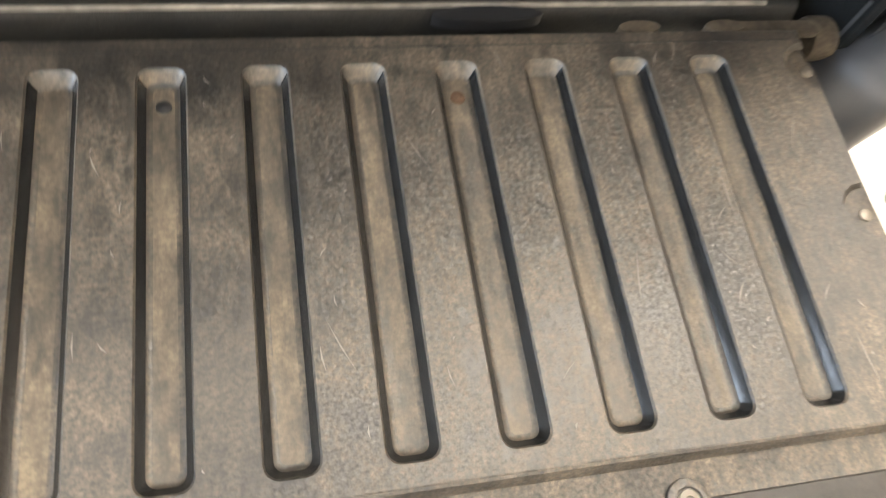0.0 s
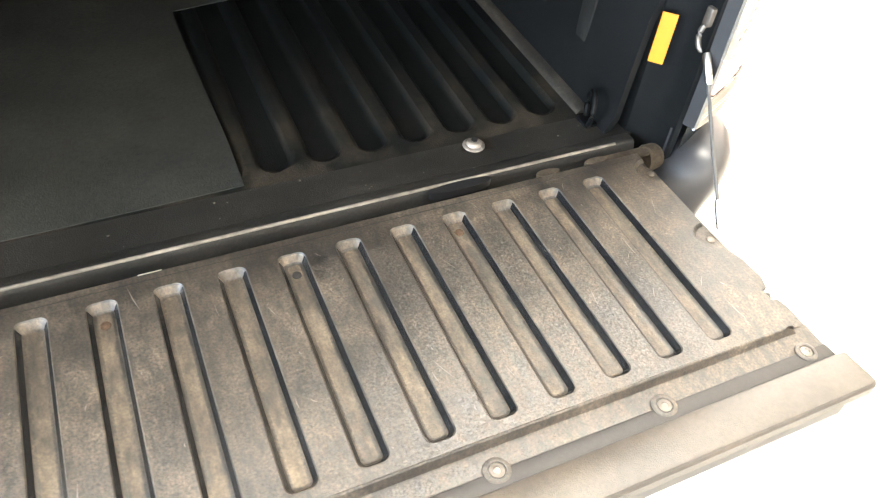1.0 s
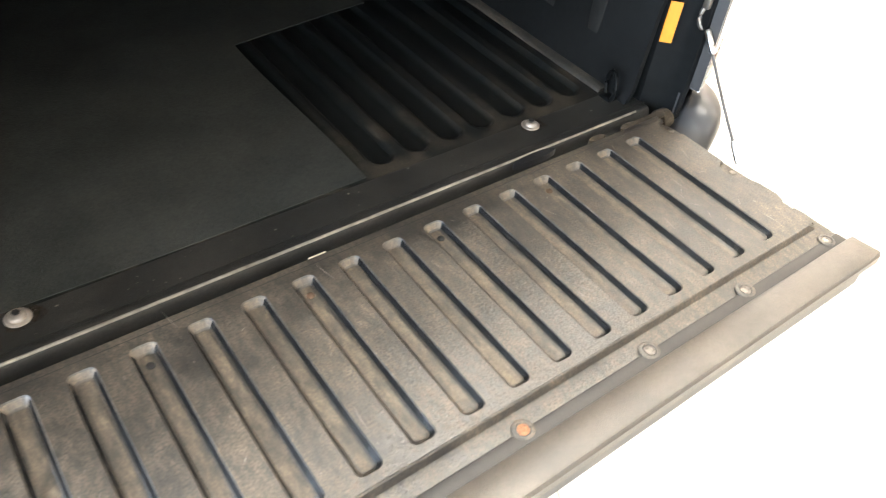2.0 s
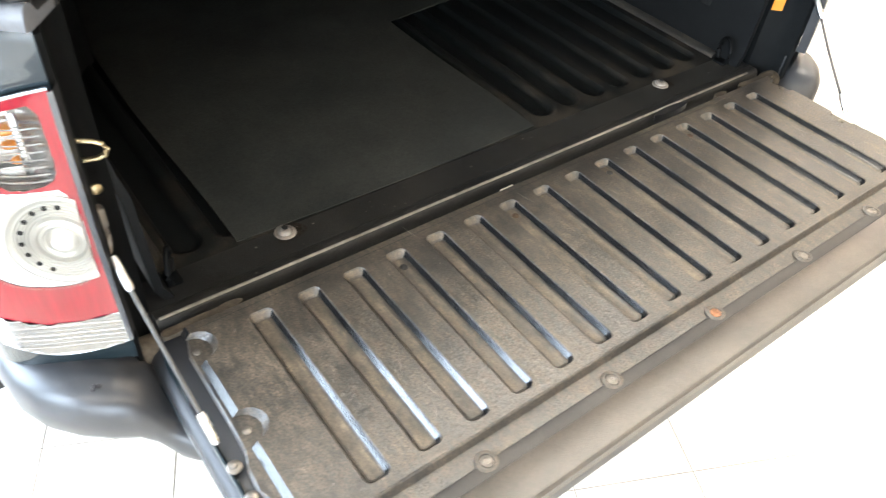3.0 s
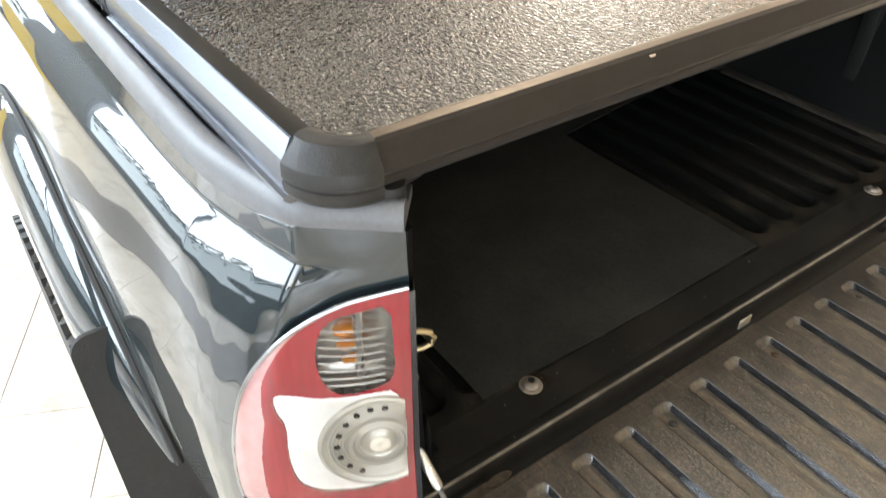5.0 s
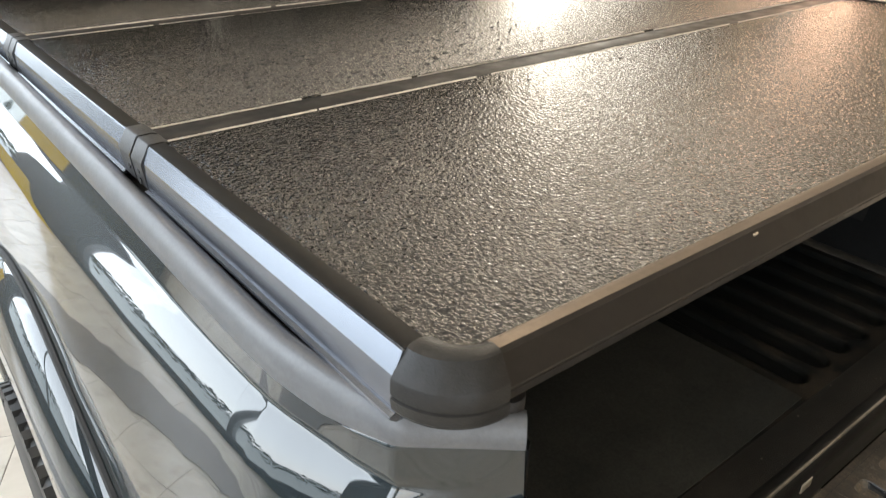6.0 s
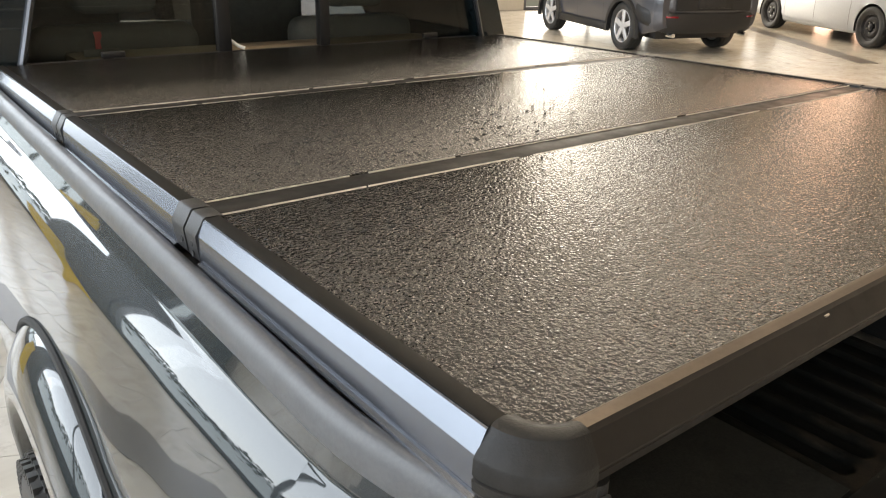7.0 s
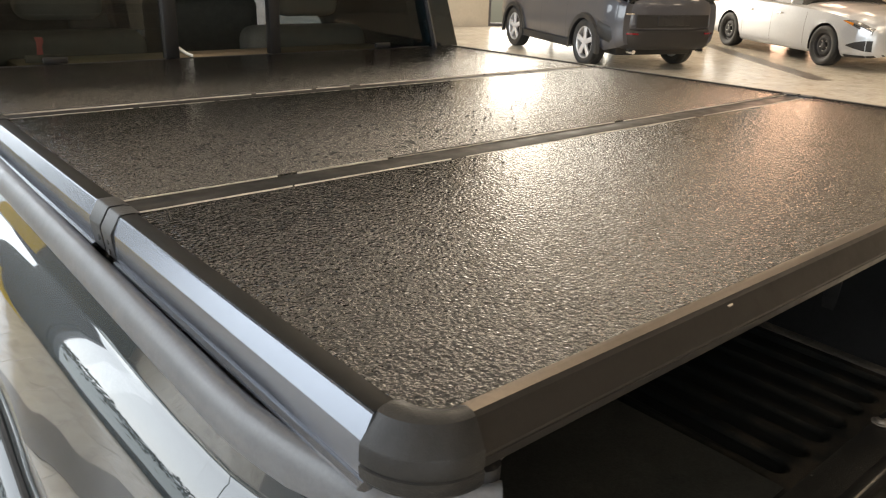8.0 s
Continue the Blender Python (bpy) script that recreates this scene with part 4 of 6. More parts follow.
for s in (-1, 1):
    for y in (-0.209, -0.062):
        screw(s * 0.670, y, GZ - 0.0108, r=0.006, washer=False, mat=DIRTY_STEEL)
for i in (3, 6, 9, 12):
    screw(GROOVES[i], -0.077, GZ - 0.0108, r=0.0062, washer=False, mat=BLACK if i % 2 else OLD_RUST)
# side hardware: striker bolts, cable pins and the latch opening
for s in (-1, 1):
    bm = bmesh.new()
    edge = -0.704 if s < 0 else 0.682
    lathe(bm, [(0.0095, 0.0), (0.0095, 0.003), (0.007, 0.005), (0.005, 0.005), (0.004, 0.008), (0.0, 0.009)], pose(edge, -0.245, GZ - (0.0145 if s < 0 else 0.022)), 20)
    part("cable_bolt", bm, DIRTY_STEEL, gate, "plated shoulder bolt holding the cable")
    bm = bmesh.new()
    lathe(bm, [(0.008, 0.0), (0.008, 0.003), (0.005, 0.005), (0, 0.0052)], pose(edge, -0.290, GZ - (0.016 if s < 0 else 0.022)), 16)
    part("latch_screw", bm, DIRTY_STEEL, gate)
    bm = bmesh.new()
    box(bm, edge + s * -0.014 - 0.013, edge + s * -0.014 + 0.013, -0.334, -0.304, GZ - 0.040, GZ - 0.0165, 0.005)
    lt = part("latch_recess", bm, BLACK, gate, "black latch recess")
    bm = bmesh.new()
    tube(bm, [(edge, -0.312, GZ - 0.016), (edge + s * 0.002, -0.320, GZ - 0.011), (edge - s * 0.001, -0.330, GZ - 0.016)], 0.0025, 8)
    part("latch_claw", bm, STEEL, lt)
    # dusty hinge pivots at the corners
    bm = bmesh.new()
    lathe(bm, [(0.020, 0.0), (0.022, 0.004), (0.022, 0.024), (0.017, 0.028), (0.0, 0.028)], pose(s * 0.705, -0.004, GZ - 0.035, 0, 90 * s, 0), 20)
    part("hinge_pivot", bm, HINGE_DUST, gate, "dusty hinge bush")
    bm = bmesh.new()
    slab(bm, rounded(s * 0.653 - 0.047, s * 0.653 + 0.047, -0.0215, -0.0065, 0.007, 4), GZ - 0.012, GZ - 0.005)
    part("hinge_seal", bm, HINGE_DUST, gate, "flat bracket caked in brown dust")

# cables from the jambs to the gate
for s in (-1, 1):
    cab = new("gate_cable")
    cab.parent = truck
    tagged(cab, "steel cable holding the open tailgate")
    a, b = Vector((s * 0.732, -0.012, 0.983)), Vector((-0.708, -0.222, GZ - 0.008)) if s < 0 else Vector((0.684, -0.214, GZ - 0.008))
    d = (b - a).normalized()
    bm = bmesh.new()
    pts = [a + d * 0.04 + (b - a - d * 0.08) * k / 8 + Vector((0, 0, -0.004 * math.sin(math.pi * k / 8))) for k in range(9)]
    tube(bm, pts, 0.0029, 8)
    part("wire", bm, WIRE, cab)
    for p, q in ((a + d * 0.02, a + d * 0.065), (b - d * 0.055, b - d * 0.012)):
        bm = bmesh.new()
        tube(bm, [p, p + (q - p) * 0.1, p + (q - p) * 0.9, q], [0.0045, 0.0058, 0.0058, 0.004], 10)
        part("ferrule", bm, STEEL, cab, "crimped bright ferrule")
    bm = bmesh.new()
    c = a - d * 0.004
    up = Vector((0, 0.1, 1)).normalized()
    tube(bm, [c + Vector((s * 0.0075 * math.sin(t), -0.004 - 0.0085 * math.sin(t), 0.0)) + up * (0.021 * math.cos(t)) for t in [2 * math.pi * k / 20 for k in range(20)]], 0.0042, 8, closed=True)
    box(bm, c.x - 0.011, c.x + 0.011, c.y - 0.008, c.y + 0.006, c.z + 0.018, c.z + 0.046, 0.003)
    part("eye", bm, DIRTY_STEEL, cab, "grey keyhole eye")
    # striker loop on the jamb
    bm = bmesh.new()
    z0 = 1.097
    tube(bm, [(s * 0.728, -0.002, z0 + 0.020), (s * 0.712, -0.008, z0 + 0.017), (s * 0.704, -0.011, z0 + 0.013), (s * 0.701, -0.012, z0 + 0.006), (s * 0.704, -0.011, z0 - 0.001), (s * 0.712, -0.008, z0 - 0.005), (s * 0.728, -0.002, z0 - 0.006)], 0.0032, 10)
    part("striker", bm, GOLD, truck, "yellow-plated striker loop on the jamb")
    bm = bmesh.new()
    lathe(bm, [(0.007, 0), (0.007, 0.003), (0.004, 0.005), (0, 0.005)], pose(s * 0.722, -0.004, z0 - 0.045, 90, 0, 0), 16)
    part("jamb_screw", bm, GOLD, truck)
bm = bmesh.new()
box(bm, 0.7115, 0.7255, 0.006, 0.0075, 0.945, 1.025, 0.0, m=None)
for v in bm.verts:
    v.co = Vector((0.686 + (v.co.x - 0.7115) * 1.1, 0.036 - (v.co.x - 0.7115) * 1.1 + (v.co.y - 0.006), v.co.z - 0.019))
part("jamb_label", bm, YELLOW, truck, "plain yellow warning label on the jamb", smooth=0)

# rubber mat on the bed floor, wider further in
bm = bmesh.new()
xs = [-0.535 + 0.622 * i / 20 for i in range(21)] + [0.13, 0.20, 0.27, 0.34, 0.42]
ysm = [0.106 + 0.484 * k / 24 for k in range(25)] + [0.60, 0.615, 0.65, 0.75, 0.9, 1.1, 1.3, 1.5, 1.72]
grid = {}
for k, y in enumerate(ysm):
    for i, x in enumerate(xs):
        if i > 20 and k < 25:
            continue
        z = FL + 0.0120 + 0.0005 * math.sin(5 * x + 9 * y) + 0.010 * math.exp(-((x + 0.08 - 0.02 * (y - 0.65)) / 0.02) ** 2) * max(0.0, 1 - abs(y - 0.68) / 0.12)
        grid[k, i] = bm.verts.new((x + 0.004 * math.sin(9 * y), y + 0.003 * math.sin(7 * x) + (0.13 * max(0, x - 0.09) if k >= 25 else 0), z))
for k in range(len(ysm) - 1):
    for i in range(len(xs) - 1):
        q = [(k, i), (k, i + 1), (k + 1, i + 1), (k + 1, i)]
        if all(c in grid for c in q):
            bm.faces.new([grid[c] for c in q])
thick(bm, 0.0014)
solid("bed_mat", bm, MAT_RUBBER, "flat black rubber mat lying on the ribbed bed floor", "mat", at=LEAN)
# a pale sticker low on the sill's face, down in the gap
bm = bmesh.new()
box(bm, -0.073, -0.043, 0.0102, 0.0122, 0.7480, 0.7655, 0.0004)
part("sill_sticker", bm, material("pale_sticker", (0.82, 0.74, 0.60), rough=0.5, var=0.1), truck, "small pale sticker low on the sill's face")
# crumbs and chips of pale dirt on the flat strip behind the sill
rng = random.Random(23)
bm = bmesh.new()
for k in range(55):
    x, y, r = rng.uniform(-0.66, 0.66), rng.uniform(0.030, 0.098), rng.choice((0.0006, 0.0008, 0.0011, 0.0018))
    slab(bm, [(x + r * rng.uniform(0.6, 1.4) * math.cos(a), y + r * rng.uniform(0.5, 1.2) * math.sin(a)) for a in (0.3, 1.5, 2.7, 3.8, 5.2)], FL + 0.0094, FL + 0.0094 + r * 0.5)
part("dirt_crumbs", bm, material("pale_dirt", (0.15, 0.135, 0.11), rough=0.9, var=0.4), truck, "pale crumbs of dirt on the sill", smooth=0)["kind"] = "stuff"
# joint between the liner and its lip
bm = bmesh.new()
box(bm, -0.655, 0.655, -0.0334, -0.0324, GZ - 0.002, GZ + 0.0003)
part("lip_joint", bm, BLACK, gate, "thin dark joint along the liner's lip", smooth=0)
# black plate as the sill slot's dark inside; dusty rubber stops along the hinge
bm = bmesh.new()
slab(bm, [(0.38 + 0.050 * math.cos(a), 0.0075 + 0.0085 * math.sin(a)) for a in [k * 2 * math.pi / 20 for k in range(20)]], 0.780, 0.7925)
part("sill_slot_plate", bm, BLACK, truck, "black plate standing for the dark slot in the sill")
for x in (0.515, 0.600, -0.600):
    bm = bmesh.new()
    slab(bm, [(x + 0.020 * math.cos(a), -0.013 + 0.007 * math.sin(a)) for a in [k * 2 * math.pi / 14 for k in range(14)]], 0.785, 0.797)
    part("rubber_stop", bm, HINGE_DUST, truck, "dusty rubber stop")
# scratches and pale nicks in the liner
rng = random.Random(11)
bm = bmesh.new()
for k in range(190):
    x, y = rng.uniform(-0.64, 0.64), rng.uniform(-0.36, -0.04)
    if min(abs(x - c) for c in GROOVES) < 0.022:
        continue
    ln = rng.choice((0.004, 0.006, 0.010, 0.020, 0.045))
    a = rng.gauss(1.4, 0.5)
    w = rng.uniform(0.00025, 0.0005)
    d, n = Vector((math.cos(a), math.sin(a), 0)), Vector((-math.sin(a), math.cos(a), 0))
    p = Vector((x, y, GZ + 0.0004))
    if min(abs(x + d.x * ln - c) for c in GROOVES) < 0.021:
        continue
    bm.faces.new([bm.verts.new(q) for q in (p - n * w, p + d * ln * 0.5 - n * w * 1.6 + n * 0.0006, p + d * ln, p + d * ln * 0.5 + n * w * 1.6 + n * 0.0006)])
part("scratch", bm, material("pale_scratch", (0.16, 0.145, 0.125), rough=0.6, var=0.2), gate, "fine pale scratches", smooth=0)["kind"] = "stuff"

# ---------------------------------------------------------------- tail lamps
LAMP_OUT = [(0.0, 0.846), (0.03, 0.834), (0.065, 0.829), (0.095, 0.836), (0.1265, 0.857), (0.149, 0.881), (0.158, 0.911), (0.161, 0.955), (0.1605, 0.995), (0.157, 1.036), (0.150, 1.080), (0.135, 1.120), (0.111, 1.157), (0.073, 1.182), (0.03, 1.194), (0.0, 1.201)]
WINDOW_Z = [(0.018, 1.184), (0.050, 1.176), (0.073, 1.170), (0.085, 1.155), (0.087, 1.127), (0.079, 1.096), (0.062, 1.081), (0.022, 1.091), (0.015, 1.110), (0.0155, 1.1365)]
REVERSE_Z = [(0.006, 1.086), (0.043, 1.0805), (0.084, 1.081), (0.105, 1.087), (0.123, 1.087), (0.120, 1.066), (0.111, 1.050), (0.111, 1.010), (0.106, 0.970), (0.090, 0.955), (0.070, 0.949), (0.040, 0.946), (0.006, 0.958)]
BOTTOM_Z = [(-0.01, 0.901), (0.038, 0.8885), (0.0755, 0.8875), (0.108, 0.899), (0.135, 0.915), (0.20, 0.95), (0.20, 0.80), (-0.01, 0.80)]


def eased(pts, closed, rounds=2):
    """Cuts the corners of an outline."""
    for k in range(rounds):
        n = len(pts)
        out = [] if closed else [pts[0]]
        for i in range(n if closed else n - 1):
            (a, b), (c, d) = pts[i], pts[(i + 1) % n]
            out += [(a * 0.75 + c * 0.25, b * 0.75 + d * 0.25), (a * 0.25 + c * 0.75, b * 0.25 + d * 0.75)]
        pts = out if closed else out + [pts[-1]]
    return pts


LAMP_OUT = eased(LAMP_OUT, False)
WINDOW_Z, REVERSE_Z = eased(WINDOW_Z, True, 1), eased(REVERSE_Z, True)


def inside(poly, s, z):
    hit = False
    for (a, b), (c, d) in zip(poly, poly[1:] + poly[:1]):
        if (b > z) != (d > z) and s < (c - a) * (z - b) / (d - b) + a:
            hit = not hit
    return hit


def lamp_point(s, z, out, sign):
    x, y = rear_path(s, z)
    xa, ya = rear_path(max(s - 0.02, 0), z)
    xb, yb = rear_path(s + 0.02, z)
    t = Vector((xb - xa, yb - ya, 0)).normalized()
    n = Vector((t.y, -t.x, 0))
    bulge = 0.008 * max(0.0, 1 - ((z - 1.0) / 0.22) ** 2)
    p = Vector((x, y, z)) + n * (out + bulge)
    return Vector((sign * p.x, p.y, p.z))


def tail_lamp(sign):
    lamp = new("tail_lamp")
    lamp.parent = truck
    tagged(lamp, "red and clear tail lamp in a silver rim")

    def wide(z):
        """Width of the lamp at a height above its foot."""
        return lerp([q for p, q in LAMP_OUT if q > 0.87], [p for p, q in LAMP_OUT if q > 0.87], z)
    N, M = (400, 220) if sign < 0 else (200, 110)
    sheets = {k: bmesh.new() for k in ("red", "clear", "milk", "rib", "bowl", "edge")}
    keep = {k: {} for k in sheets}

    def vert(k, i, j):
        if (i, j) not in keep[k]:
            z = 0.826 + (1.203 - 0.826) * i / N
            s = 0.164 * j / M
            out = {"red": 0.006, "edge": 0.006, "clear": 0.0062, "milk": 0.0100, "rib": 0.006, "bowl": 0.0048}[k]
            if k == "rib":
                out += 0.0030 * abs(((z * 140) % 1.0) * 2 - 1)
            keep[k][i, j] = sheets[k].verts.new(lamp_point(s, z, out, sign))
        return keep[k][i, j]
    for i in range(N):
        z = 0.826 + (1.203 - 0.826) * (i + 0.5) / N
        for j in range(M):
            s = 0.164 * (j + 0.5) / M
            if not inside(LAMP_OUT, s, z):
                continue
            k = "clear" if inside(WINDOW_Z, s, z) else "milk" if inside(REVERSE_Z, s, z) else "rib" if inside(BOTTOM_Z, s, z) else "edge" if z > 0.88 and wide(z) - s < lerp([0.90, 1.05, 1.10, 1.17], [0.030, 0.026, 0.012, 0.002], z) else "red"
            for q in ((k, "bowl") if k == "milk" else (k,)):
                sheets[q].faces.new((vert(q, i, j), vert(q, i, j + 1), vert(q, i + 1, j + 1), vert(q, i + 1, j)))
    part("red_lens", sheets["red"], RED_LENS, lamp, "deep red lens", smooth=60)
    part("lens_edge", sheets["edge"], EDGE_LENS, lamp, "smoky outer edge of the lens, pale reflection in its colour", smooth=60)
    part("clear_lens", sheets["clear"], CLEAR_LENS, lamp, "clear lens over the indicator", smooth=60)
    rev = part("reverse_lens", sheets["milk"], CLEAR_LENS, lamp, "clear reverse lens", smooth=60)
    part("reverse_bowl", sheets["bowl"], SILVERED, rev, "silvered bowl behind the reverse lens", smooth=30)
    part("lower_lens", sheets["rib"], RIB_LENS, lamp, "clear lower lens with fine ribs", smooth=20)
    # bright bowl, ribs and bulbs behind the clear window
    bm = bmesh.new()
    rows = []
    for i in range(14):
        z = 1.060 + 0.125 * i / 13
        rows.append([lamp_point(0.012 + 0.098 * j / 12, z, -0.012 - 0.020 * math.sin(math.pi * j / 12) + 0.006 * abs(((i / 13 * 6) % 1) * 2 - 1), sign) for j in range(13)])
    skin(bm, rows)
    part("reflector", bm, BOWL, lamp, "stepped chrome reflector", smooth=30)
    for s, z, r in ((0.060, 1.146, 0.012), (0.058, 1.129, 0.010), (0.055, 1.110, 0.008)):
        bm = bmesh.new()
        bmesh.ops.create_uvsphere(bm, u_segments=14, v_segments=8, radius=r)
        bmesh.ops.transform(bm, matrix=Matrix.Translation(lamp_point(s, z, -0.012, sign)) @ Matrix.Diagonal((1.1, 0.8, 0.5, 1)), verts=bm.verts)
        part("bulb", bm, AMBER, lamp, "amber bulb")
    bm = bmesh.new()
    for z in (1.093, 1.101, 1.110, 1.119, 1.128, 1.137, 1.146, 1.155):
        tube(bm, [lamp_point(0.024 + 0.060 * k / 8, z - 0.003 * math.sin(math.pi * k / 8), 0.001, sign) for k in range(9)], 0.0009, 6)
    part("lens_ribs", bm, BOWL, lamp, "thin bright bars across the indicator")
    bm = bmesh.new()
    tube(bm, [lamp_point(0.050 - 0.004 * k / 5, 1.168 - 0.072 * k / 5, -0.006, sign) for k in range(6)], [0.0045, 0.005, 0.0035, 0.004, 0.005, 0.004], 8)
    part("bulb_shade", bm, CHROME, lamp, "chrome bar beside the amber bulbs")
    # round reverse reflector: rings and a ring of small dark diodes
    bm = bmesh.new()
    rows = []
    for r, h in [(0.056, -0.002), (0.055, 0.0020), (0.052, 0.0028), (0.049, 0.0010)] + [(0.047 - 0.0016 * k, 0.0008 + 0.0012 * (k % 2)) for k in range(11)] + [(0.0285, 0.0036), (0.025, 0.0044), (0.0225, 0.0010), (0.0190, 0.0020), (0.0165, 0.0008), (0.0125, 0.0040), (0.008, 0.0052), (0.001, 0.0055)]:
        rows.append([lamp_point(max(0.007, 0.031 + r * math.cos(a)), 1.015 + 1.12 * r * math.sin(a), 0.0052 + h, sign) for a in [2 * math.pi * k / 56 for k in range(56)]])
    skin(bm, rows, wrap=True)
    part("round_reflector", bm, FROSTED, rev, "round ringed reflector", smooth=30)
    for k in range(9):
        a = radians(98 - k * 20)
        c = lamp_point(0.031 + 0.0385 * math.cos(a), 1.016 + 0.046 * math.sin(a), 0.0060, sign)
        bm = bmesh.new()
        lathe(bm, [(0.0032, 0.0), (0.0032, 0.0012), (0, 0.0018)], Matrix.Translation(c) @ Euler((radians(90), 0, radians(29 * sign))).to_matrix().to_4x4(), 12)
        part("diode", bm, HINGE, rev)
    # silver rim round the outside and the flat strip along the opening
    bm = bmesh.new()
    tube(bm, [lamp_point(s, z, 0.0058, sign) for s, z in LAMP_OUT], 0.0021, 8)
    part("rim", bm, DIRTY_RIM, lamp, "silver rim")
    bm = bmesh.new()
    skin(bm, [[lamp_point(0.0, z, 0.010, sign) for z in np.linspace(0.848, 1.199, 20)], [lamp_point(-0.0, z, 0.010, sign) + Vector((sign * -0.006, 0.0, 0)) for z in np.linspace(0.848, 1.199, 20)]])
    part("lamp_side", skin_of([[lamp_point(0.0, z, 0.0095, sign) + Vector((sign * -0.0055, 0, 0)) for z in np.linspace(0.848, 1.199, 20)], [lamp_point(0.0, z, -0.006, sign) + Vector((sign * -0.0065, 0.004, 0)) for z in np.linspace(0.848, 1.199, 20)]]), BLACK, lamp, "black inner side of the lamp housing")
    part("edge_strip", bm, ALU, lamp, "grey strip along the gate side")


tail_lamp(-1)
tail_lamp(1)

# ---------------------------------------------------------------- bumper, flaps, wheels
bm = bmesh.new()
left = [(-0.892, 0.200), (-0.898, 0.14), (-0.897, 0.08), (-0.887, 0.02), (-0.868, -0.024), (-0.838, -0.060), (-0.805, -0.084), (-0.775, -0.097), (-0.757, -0.103), (-0.745, -0.108), (-0.735, -0.115), (-0.718, -0.132), (-0.69, -0.140)]
path = left + [(-0.60, -0.14), (0.60, -0.14)] + [(-x, y) for x, y in reversed(left)]
rows = []
n = len(path)
for i, (x, y) in enumerate(path):
    a, b = path[max(i - 1, 0)], path[min(i + 1, n - 1)]
    t = Vector((b[0] - a[0], b[1] - a[1], 0)).normalized()
    o = Vector((t.y, -t.x, 0))                      # outwards
    end = i in (0, n - 1)
    h = lerp([0.70, 0.76], [0.030, 0.052], abs(x)) if not end else 0.040
    top = lerp([0.69, 0.725, 0.737, 0.748, 0.760, 0.78, 0.85, 0.90], [0.700, 0.708, 0.722, 0.752, 0.782, 0.800, 0.806, 0.800], abs(x))
    zc = top - h
    row = []
    for k in range(20):
        u = 2 * math.pi * k / 20
        cx, cz = math.cos(u), math.sin(u)
        ex = abs(cx) ** 0.75 * (1 if cx > 0 else -1)
        ez = abs(cz) ** 0.75 * (1 if cz > 0 else -1)
        row.append(Vector((x, y, zc)) + o * (0.050 * ex - 0.050) + Vector((0, 0, h * ez)))
    rows.append(row)
vs = skin(bm, rows, wrap=True)
bm.faces.new(vs[0])
bm.faces.new(vs[-1])
bumper = part("rear_bumper", bm, BUMPER, truck, "grey textured rear bumper wrapping the corners", smooth=60)
bm = bmesh.new()
box(bm, -0.58, 0.58, -0.050, 0.02, 0.56, 0.635, 0.02)
part("bumper_beam", bm, BLACK, bumper, "black lower beam")
for k, (dx, dz) in enumerate(((0, 0), (0.008, 0.006), (0.012, -0.004), (-0.006, -0.008), (0.003, 0.012))):
    bm = bmesh.new()
    lathe(bm, [(0.0035, 0), (0.003, 0.0008), (0, 0.001)], pose(-0.8035 + dx, -0.0560, 0.7985 + dz * 0.4, 25, 0, -35), 8)
    part("scuff_mark", bm, BLACK, bumper)
